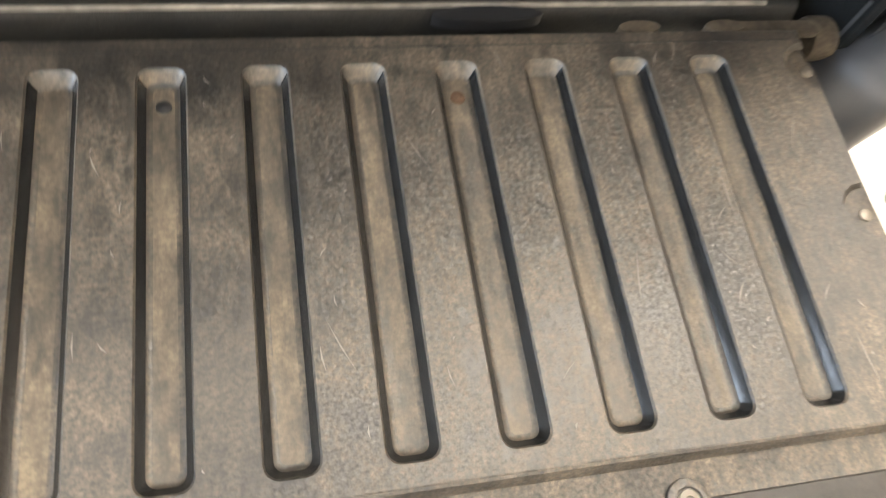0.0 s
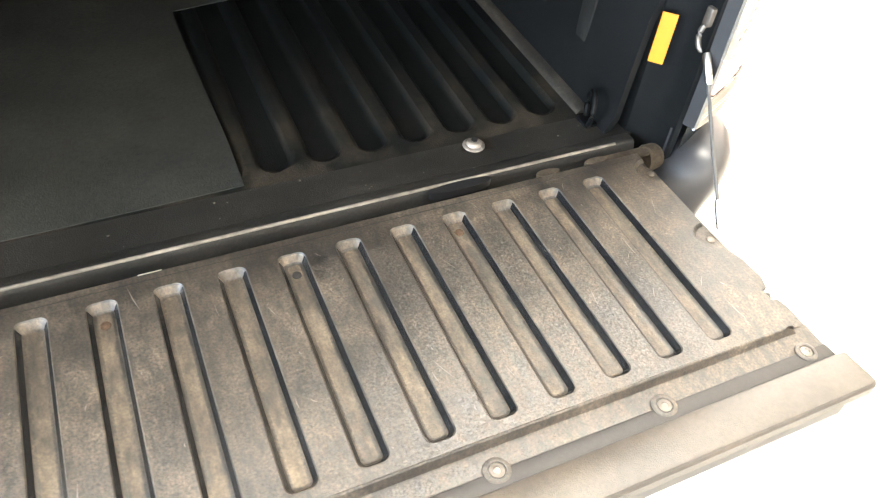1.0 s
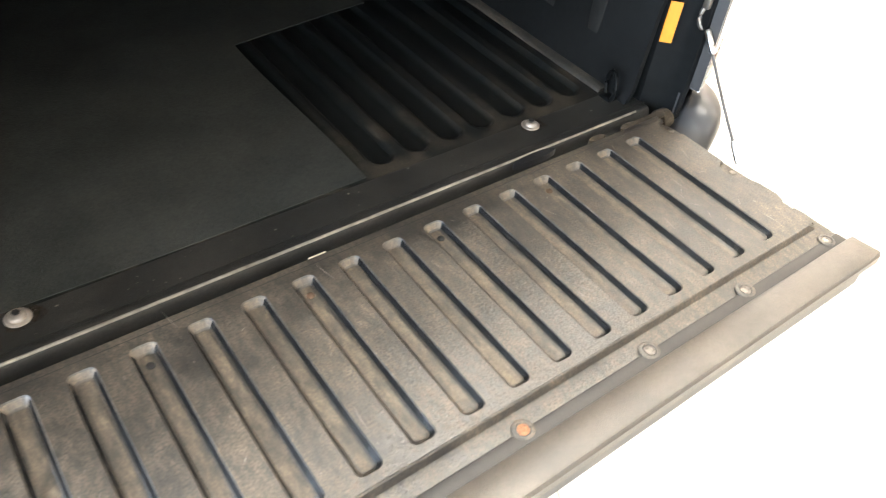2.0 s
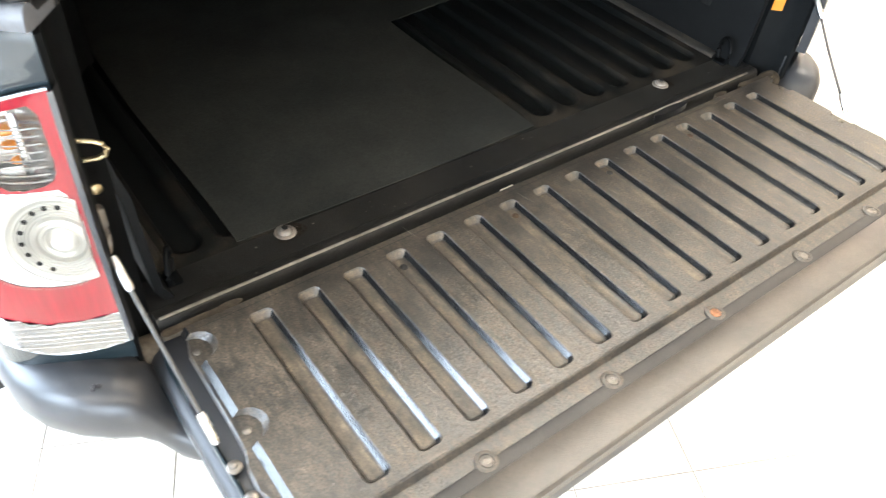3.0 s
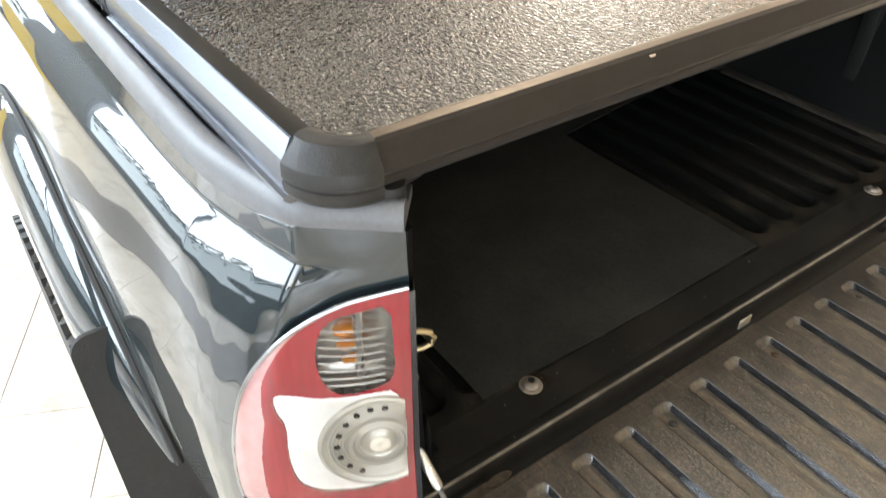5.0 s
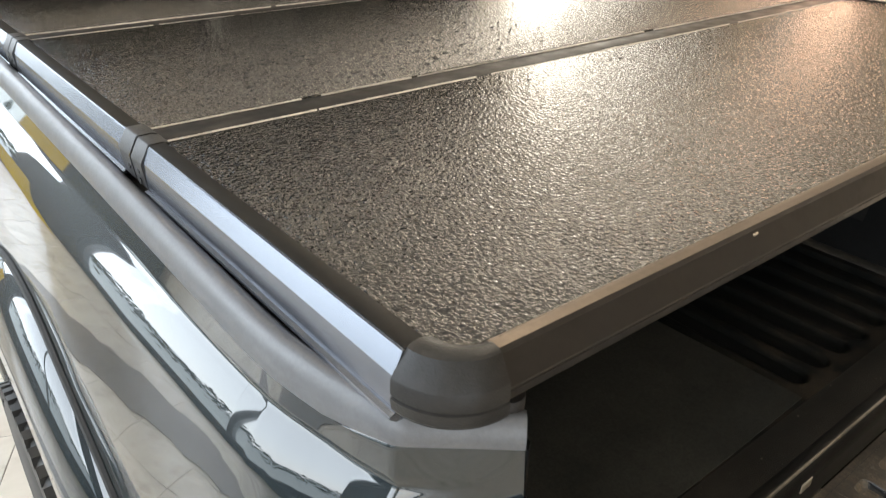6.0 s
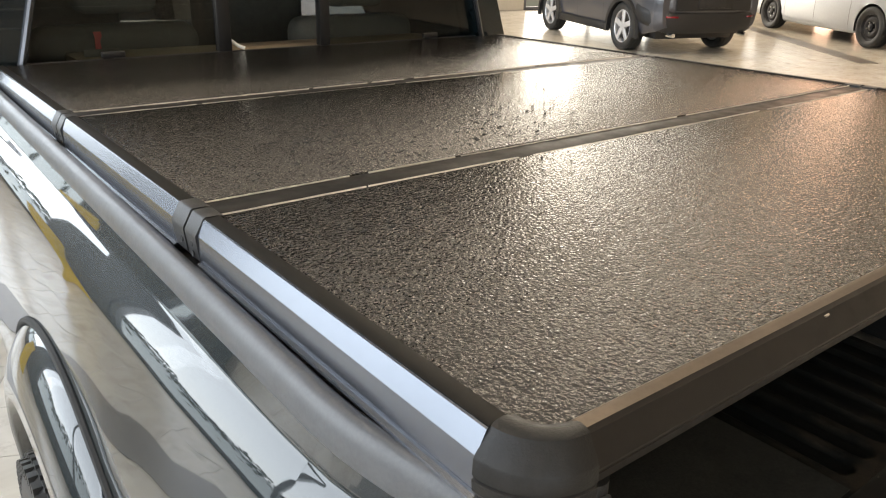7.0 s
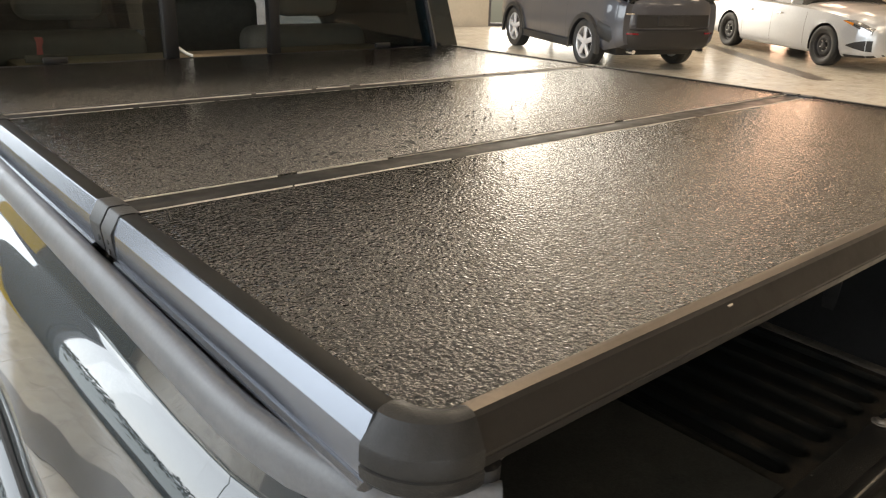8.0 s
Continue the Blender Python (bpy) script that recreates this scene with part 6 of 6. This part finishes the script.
# ---------------------------------------------------------------- cars in the showroom


BODY_U = (0.0, 0.06, 0.16, 0.35, 0.55, 0.70, 0.78, 0.90, 0.97, 1.0)
BODY_IN = (0.075, 0.036, 0.018, 0.004, 0.0, 0.004, 0.012, 0.020, 0.034, 0.062)


def station(st, y):
    """Half width, sill, belt, deck, roof and roof half width of a car at a place along it."""
    cols = list(zip(*st))
    return [lerp(cols[0], cols[k], y) for k in range(1, 7)]


def flank(st, y, u, out=0.0):
    """A point on a car's side: u from the sill up to the belt."""
    w, sill, belt = station(st, y)[:3]
    return w - lerp(BODY_U, BODY_IN, u) + out, y, sill + (belt - sill) * u


def patch(st, sign, y0, y1, low, high, out=0.006, n=10, m=5):
    """A sheet laid on a car's side between two edges."""
    rows = []
    for i in range(n + 1):
        t = i / n
        y = y0 + (y1 - y0) * t
        a, b = low(t), high(t)
        row = []
        for k in range(m + 1):
            x, yy, z = flank(st, y, a + (b - a) * k / m, out)
            row.append((sign * x, yy, z))
        rows.append(row)
    return skin_of(rows)


def parked_car(name, label, at, st, paint, arches, track, wheel_r, rim_mat, spokes, rim_r):
    car = thing(name, label, "car", "showroom cars", at=at)
    ys = set(np.round(np.linspace(st[0][0], st[-1][0], 70), 4)) | {round(q[0], 4) for q in st}
    big = wheel_r * 1.13
    for c in arches:
        ys |= {round(c + big * math.sin(radians(q)), 4) for q in range(-90, 91, 9)}
    body, top = [], []
    for y in sorted(float(q) for q in ys):
        w, sill, belt, deck, roof, rw = station(st, y)
        arch = max([wheel_r + math.sqrt(max(0.0, big ** 2 - (y - c) ** 2)) for c in arches if abs(y - c) < big] + [0.0])
        half = []
        for u in BODY_U:
            x, yy, z = flank(st, y, u)
            half.append((x, y, max(z, min(arch, belt - 0.06 + 0.05 * u))))
        half += [(w * 0.86, y, belt + (deck - belt) * 0.45), (w * 0.60, y, belt + (deck - belt) * 0.85), (w * 0.25, y, deck), (0.0, y, deck + 0.004)]
        body.append([(-x, q, z) for x, q, z in half] + [(x, q, z) for x, q, z in reversed(half[:-1])])
        if roof - belt > 0.12:
            g = [(w - 0.07, y, belt - 0.01), ((w - 0.07) * 0.45 + rw * 0.55, y, belt + (roof - belt) * 0.55), (rw, y, roof - 0.05), (rw - 0.07, y, roof - 0.012), (0.0, y, roof)]
            top.append([(-x, q, z) for x, q, z in g] + [(x, q, z) for x, q, z in reversed(g[:-1])])
    bm = bmesh.new()
    vs = skin(bm, body)
    bm.faces.new(vs[0])
    bm.faces.new(vs[-1])
    part("body", bm, paint, car, smooth=35)
    bm = bmesh.new()
    vs = skin(bm, top)
    for f in bm.faces:
        c = f.calc_center_median()
        f.material_index = 1 if c.z > max(v[2] for v in top[len(top) // 2]) - 0.07 else 0
    bm.faces.new(vs[0])
    bm.faces.new(vs[-1])
    part("greenhouse", bm, (DARK_GLASS, paint), car, "dark glass and painted roof", smooth=35)
    bm = bmesh.new()
    box(bm, -0.66, 0.66, st[0][0] + 0.35, st[-1][0] - 0.35, 0.22, 0.42, 0.02)
    part("underbody", bm, BLACK, car, "black underbody")
    for x in (-1, 1):
        for y in arches:
            w = station(st, y)[0]
            rows = [[(x * (w - 0.012), y + big * 0.99 * math.cos(radians(a)), wheel_r + big * 0.99 * math.sin(radians(a))), (x * 0.60, y + big * 0.99 * math.cos(radians(a)), wheel_r + big * 0.99 * math.sin(radians(a)))] for a in range(-15, 196, 10)]
            part("wheel_well", skin_of(rows), BLACK, car, "black wheel well")
            make_wheel(car, x * track / 2, y, wheel_r, 0.225, x, rim_mat, spokes, rim_r, tread=False)
    return car


DARK_GLASS = material("dark_tinted_glass", (0.012, 0.013, 0.013), rough=0.06, coat=0.6, var=0.05)
GREY_PAINT = material("dark_grey_paint", (0.042, 0.045, 0.058), rough=0.28, coat=1.0, var=0.05, grain=0.04, scale=200)
SILVER_PAINT = material("silver_paint", (0.54, 0.57, 0.61), rough=0.30, metal=0.55, coat=1.0, var=0.03, grain=0.03, scale=200)
DARK_RIM = material("black_steel_rim", (0.03, 0.03, 0.032), rough=0.4, metal=0.4, var=0.1)

SUV_AT = ROOM @ pose(5.31, 10.58, 0, 0, 0, 4.5)
SUV_ST = [(-0.92, 0.80, 0.42, 1.00, 1.04, 1.25, 0.66), (-0.80, 0.87, 0.36, 1.03, 1.06, 1.50, 0.66), (-0.55, 0.915, 0.30, 1.05, 1.08, 1.64, 0.66), (0.3, 0.925, 0.26, 1.04, 1.08, 1.69, 0.66), (1.5, 0.925, 0.26, 1.01, 1.08, 1.66, 0.66),
          (2.2, 0.92, 0.26, 1.00, 1.10, 1.10, 0.72), (2.7, 0.915, 0.27, 0.97, 1.06, 1.06, 0.7), (3.2, 0.89, 0.28, 0.93, 1.00, 1.00, 0.6), (3.5, 0.82, 0.32, 0.85, 0.93, 0.93, 0.5), (3.62, 0.70, 0.36, 0.78, 0.85, 0.85, 0.4)]
suv = parked_car("parked_suv", "dark grey compact suv parked on the showroom floor", SUV_AT,
                 SUV_ST, GREY_PAINT, [0.0, 2.69], 1.63, 0.355, RIM, 5, 0.245)
for y in (0.0, 2.69):
    for s in (-1, 1):
        bm = bmesh.new()
        rows = []
        for a in range(-8, 189, 7):
            c, q = math.cos(radians(a)), math.sin(radians(a))
            rows.append([(s * 0.905, y + 0.40 * c, 0.30 + 0.42 * q), (s * 0.955, y + 0.405 * c, 0.30 + 0.425 * q), (s * 0.955, y + 0.475 * c, 0.30 + 0.495 * q), (s * 0.905, y + 0.495 * c, 0.30 + 0.515 * q)])
        skin(bm, rows)
        part("arch_cladding", bm, BLACK, suv, "black wheel arch cladding", smooth=50)
for s in (-1, 1):
    bm = bmesh.new()
    box(bm, s * 0.925 - 0.018, s * 0.925 + 0.018, 0.45, 2.25, 0.24, 0.36, 0.012)
    part("sill_cladding", bm, BLACK, suv)


def wrap_rows(plan, section):
    """Rows round the car's tail: plan points with a section of (inset, height) at each."""
    full = plan + [(-x, y) for x, y in reversed(plan[:-1])]
    rows = []
    for i, (x, y) in enumerate(full):
        p, q = full[max(i - 1, 0)], full[min(i + 1, len(full) - 1)]
        t = Vector((q[0] - p[0], q[1] - p[1], 0)).normalized()
        inn = Vector((t.y, -t.x, 0))
        if inn.dot(Vector((-x, -y, 0))) < 0:
            inn = -inn
        rise = max(0.0, (y + 0.95) / 0.5)
        rows.append([Vector((x, y, z + lift * rise)) + inn * d for d, z, lift in section])
    return rows


TAIL = [(0.935, -0.40), (0.934, -0.48), (0.925, -0.58), (0.900, -0.69), (0.855, -0.79), (0.78, -0.885), (0.66, -0.96), (0.42, -1.01), (0.0, -1.03)]
bm = bmesh.new()
skin(bm, wrap_rows(TAIL, [(0.16, 0.33, 0.10), (0.07, 0.34, 0.10), (0.03, 0.38, 0.09), (0.008, 0.46, 0.06), (0.0, 0.57, 0.05), (0.006, 0.61, 0.08), (0.03, 0.635, 0.10), (0.06, 0.64, 0.10)]))
rb = part("rear_bumper", bm, BLACK, suv, "black rear bumper wrapping the corners", smooth=35)
bm = bmesh.new()
skin(bm, wrap_rows([(0.933, -0.30)] + TAIL[1:], [(0.05, 0.62, 0.06), (0.022, 0.64, 0.08), (0.012, 0.70, 0.06), (0.020, 0.80, 0.02), (0.022, 0.92, 0.0), (0.045, 1.02, 0.0), (0.10, 1.12, 0.0)]))
part("tailgate", bm, GREY_PAINT, suv, "dark grey rear hatch and quarter panels", smooth=45)
bm = bmesh.new()
skin(bm, wrap_rows([(0.62, -0.996), (0.45, -1.012), (0.0, -1.026)], [(0.02, 0.655, 0), (0.006, 0.66, 0), (0.010, 0.80, 0), (0.016, 0.84, 0), (0.03, 0.845, 0)]))
part("hatch_garnish", bm, BLACK, suv, "black garnish across the hatch", smooth=35)
bm = bmesh.new()
box(bm, -0.28, 0.28, -1.024, -0.99, 0.69, 0.83, 0.012)
part("plate_recess", bm, BLACK, suv)
bm = bmesh.new()
box(bm, -0.16, 0.16, -1.030, -1.022, 0.705, 0.815, 0.003)
part("blank_plate", bm, DARK_RIM, suv, "dark plate holder")
for s in (-1, 1):
    bm = bmesh.new()
    box(bm, s * 0.66 - 0.09, s * 0.66 + 0.09, -0.012, 0.012, 0.560, 0.588, 0.006)
    bmesh.ops.transform(bm, matrix=Matrix.Translation((s * 0.66, -0.966, 0)) @ Matrix.Rotation(radians(22 * s), 4, "Z") @ Matrix.Translation((-s * 0.66, 0, 0)), verts=bm.verts)
    part("reflector", bm, RED_LENS, rb, "red bumper reflector")
    bm = bmesh.new()
    box(bm, s * 0.70 - 0.16, s * 0.70 + 0.16, -0.90, -0.80, 1.04, 1.20, 0.02, seg=3)
    part("tail_lamp", bm, RED_LENS, suv, "red tail lamp")
    bm = bmesh.new()
    cyl(bm, 0.032, 0.16, pose(s * 0.62, -0.99, 0.315, -90, 0, 0), 18)
    part("exhaust_pipe", bm, CHROME, suv, "chrome exhaust tip")
bm = bmesh.new()
box(bm, -0.80, -0.66, -0.972, -0.955, 0.845, 0.865, 0.002)
part("badge", bm, CHROME, suv, "small chrome badge bar")
bm = bmesh.new()
rows = [[(x * 0.80, -0.80, 1.12), (x * 0.70, -0.70, 1.50)] for x in np.linspace(-0.8, 0.8, 9)]
skin(bm, rows)
part("rear_glass", bm, BLACK, suv, "black tinted rear glass")

SEDAN_AT = ROOM @ pose(9.63, 13.04, 0, 0, 0, 178)
SEDAN_ST = [(-1.04, 0.70, 0.40, 0.90, 0.98, 0.98, 0.5), (-0.95, 0.80, 0.33, 0.93, 1.02, 1.02, 0.5), (-0.75, 0.87, 0.26, 0.95, 1.06, 1.06, 0.55), (-0.35, 0.905, 0.21, 0.96, 1.08, 1.10, 0.6), (0.1, 0.915, 0.19, 0.955, 1.07, 1.34, 0.60), (0.6, 0.92, 0.18, 0.945, 1.0, 1.44, 0.58),
            (1.4, 0.92, 0.18, 0.93, 1.0, 1.43, 0.58), (2.0, 0.92, 0.18, 0.915, 1.0, 1.18, 0.66), (2.25, 0.918, 0.18, 0.905, 1.0, 1.0, 0.7), (2.82, 0.915, 0.19, 0.87, 0.965, 0.96, 0.6), (3.25, 0.895, 0.20, 0.82, 0.92, 0.92, 0.6), (3.5, 0.86, 0.21, 0.76, 0.87, 0.87, 0.5),
            (3.66, 0.79, 0.22, 0.70, 0.80, 0.80, 0.4), (3.75, 0.66, 0.24, 0.64, 0.72, 0.72, 0.3), (3.79, 0.50, 0.27, 0.58, 0.64, 0.64, 0.3)]
sedan = parked_car("parked_sedan", "silver sedan with black wheels parked on the showroom floor", SEDAN_AT,
                   SEDAN_ST, SILVER_PAINT, [0.0, 2.82], 1.60, 0.325, DARK_RIM, 0, 0.215)
HEADLAMP = material("clear_headlamp_lens", (0.30, 0.29, 0.28), rough=0.12, metal=0.8, coat=1.0, var=0.35, grain=0.3, scale=30)
for s in (-1, 1):
    hl = part("headlamp", patch(SEDAN_ST, s, 3.20, 3.70, lambda t: 0.88 - 0.10 * t, lambda t: 0.90 + 0.09 * min(1, 2.5 * t), 0.010), HEADLAMP, sedan, "clear headlamp")
    part("amber_strip", patch(SEDAN_ST, s, 3.19, 3.40, lambda t: 0.885 - 0.04 * t, lambda t: 0.90 + 0.02 * t, 0.014), AMBER, hl, "amber strip")
    part("bumper_vent", patch(SEDAN_ST, s, 3.34, 3.72, lambda t: 0.30 - 0.10 * t, lambda t: 0.32 + 0.28 * t, 0.008), BLACK, sedan, "black slanted bumper vent")
    part("bumper_lip", patch(SEDAN_ST, s, 3.30, 3.78, lambda t: 0.0, lambda t: 0.07, 0.012), BLACK, sedan, "black lower bumper lip")
    part("sill_moulding", patch(SEDAN_ST, s, 0.42, 2.38, lambda t: 0.0, lambda t: 0.09, 0.010), SILVER_PAINT, sedan, "silver sill moulding")
    for y in (0.46, 1.36, 2.30):
        part("door_gap", patch(SEDAN_ST, s, y - 0.004, y + 0.004, lambda t: 0.13, lambda t: 0.98, 0.0015, 1, 9), BLACK, sedan)
    for y in (0.60, 1.52):
        bm = bmesh.new()
        box(bm, s * 0.922 - 0.012, s * 0.922 + 0.012, y, y + 0.17, 0.745, 0.775, 0.006)
        part("door_handle", bm, CHROME, sedan, "chrome door handle")
    bm = bmesh.new()
    box(bm, s * 0.98 - 0.09, s * 0.98 + 0.09, 2.02, 2.14, 0.93, 1.05, 0.03)
    part("door_mirror", bm, SILVER_PAINT, sedan)
bm = bmesh.new()
rows = [[(x * 0.92, 3.81, 0.28), (x, 3.80, 0.40), (x * 0.9, 3.79, 0.50)] for x in np.linspace(-0.48, 0.48, 7)]
skin(bm, rows)
part("grille", bm, BLACK, sedan, "black lower grille")
for s in (-1, 1):
    for y in (0.62, 1.55, 2.30):
        part("door_gap", patch(SUV_ST, s, y - 0.004, y + 0.004, lambda t: 0.16, lambda t: 0.98, 0.0015, 1, 9), BLACK, suv)

# yellow folding floor sign standing beside the truck
sign = thing("floor_sign", "plain yellow folding floor sign standing beside the truck", "floor sign", at=pose(-2.12, 4.42, 0, 0, 0, 20))
for s in (-1, 1):
    bm = bmesh.new()
    slab(bm, rounded(-0.17, 0.17, 0.0, 1.02, 0.03, 4), -0.012, 0.012)
    bmesh.ops.transform(bm, matrix=pose(0, s * 0.178, 0.003, 90 + s * 9, 0, 0), verts=bm.verts)
    part("panel", bm, SIGN_YELLOW, sign)
bm = bmesh.new()
tube(bm, [(-0.14, 0, 1.010), (0.14, 0, 1.010)], 0.014, 10)
part("hinge_bar", bm, SIGN_YELLOW, sign)

# dark inlaid band across the floor
bm = bmesh.new()
box(bm, -0.15, 0.15, 0.0, 6.5, 0.0015, 0.0042, m=pose(7.46, 8.75, 0, 0, 0, -11.5))
box(bm, -2.62, -2.30, -5.0, 9.0, 0.0015, 0.0042)
solid("floor_band", bm, material("dark_floor_band", (0.16, 0.14, 0.12), rough=0.3, var=0.1, grain=0.1, scale=20), "dark inlaid bands in the floor", "floor band", kind="structure", at=ROOM, smooth=0)

# ---------------------------------------------------------------- tiled floor
floor = room_box("floor", X0 - WT, X1 + WT, Y0 - WT, Y1 + WT, -0.15, -0.002, GROUT, "beige porcelain tiled showroom floor with thin joints", "floor")
TS, GAP = 0.305, 0.0028
# one joint crossing, in the room's frame
AX, AY = (ROOM.inverted() @ Vector((0.325, -0.404, 0)))[:2]


def tile_prism(x0, y0, e=GAP / 2):
    a, b, c, d = x0 + e, y0 + e, x0 + TS - e, y0 + TS - e
    q = 0.0015
    v = [(a, b, -0.002), (c, b, -0.002), (c, d, -0.002), (a, d, -0.002), (a, b, -0.0008), (c, b, -0.0008), (c, d, -0.0008), (a, d, -0.0008), (a + q, b + q, 0.0), (c - q, b + q, 0.0), (c - q, d - q, 0.0), (a + q, d - q, 0.0)]
    f = [(8, 9, 10, 11)] + [(i, (i + 1) % 4, 4 + (i + 1) % 4, 4 + i) for i in range(4)] + [(4 + i, 4 + (i + 1) % 4, 8 + (i + 1) % 4, 8 + i) for i in range(4)]
    return v, f


v, f = tile_prism(0, 0)
one = bpy.data.meshes.new("tile")
one.from_pydata(v, [], f)
one.materials.append(TILE)
verts, faces = [], []
picked = 0
i0, i1 = math.floor((X0 - AX) / TS), math.ceil((X1 - AX) / TS)
j0, j1 = math.floor((Y0 - AY) / TS), math.ceil((Y1 - AY) / TS)
for i in range(i0, i1):
    for j in range(j0, j1):
        x, y = AX + i * TS, AY + j * TS
        if x < X0 or y < Y0 or x + TS > X1 or y + TS > Y1:
            continue
        w = ROOM @ Vector((x + TS / 2, y + TS / 2, 0))
        if -2.4 < w.x < 2.2 and -1.3 < w.y < 1.9 and abs(w.x) + 0.2 * w.y > -9 and picked < 300 and not (-0.5 < w.x < 0.6 and w.y > 0.1):
            t = new("tile", one)
            t.parent = floor
            t.matrix_basis = pose(x, y, 0)
            picked += 1
        else:
            v, f = tile_prism(x, y)
            n0 = len(verts)
            verts += v
            faces += [tuple(k + n0 for k in q) for q in f]
rest = bpy.data.meshes.new("tile_field")
rest.from_pydata(verts, [], faces)
rest.materials.append(TILE)
field = new("tile_field", rest)
field.parent = floor
tagged(field, kind="stuff")
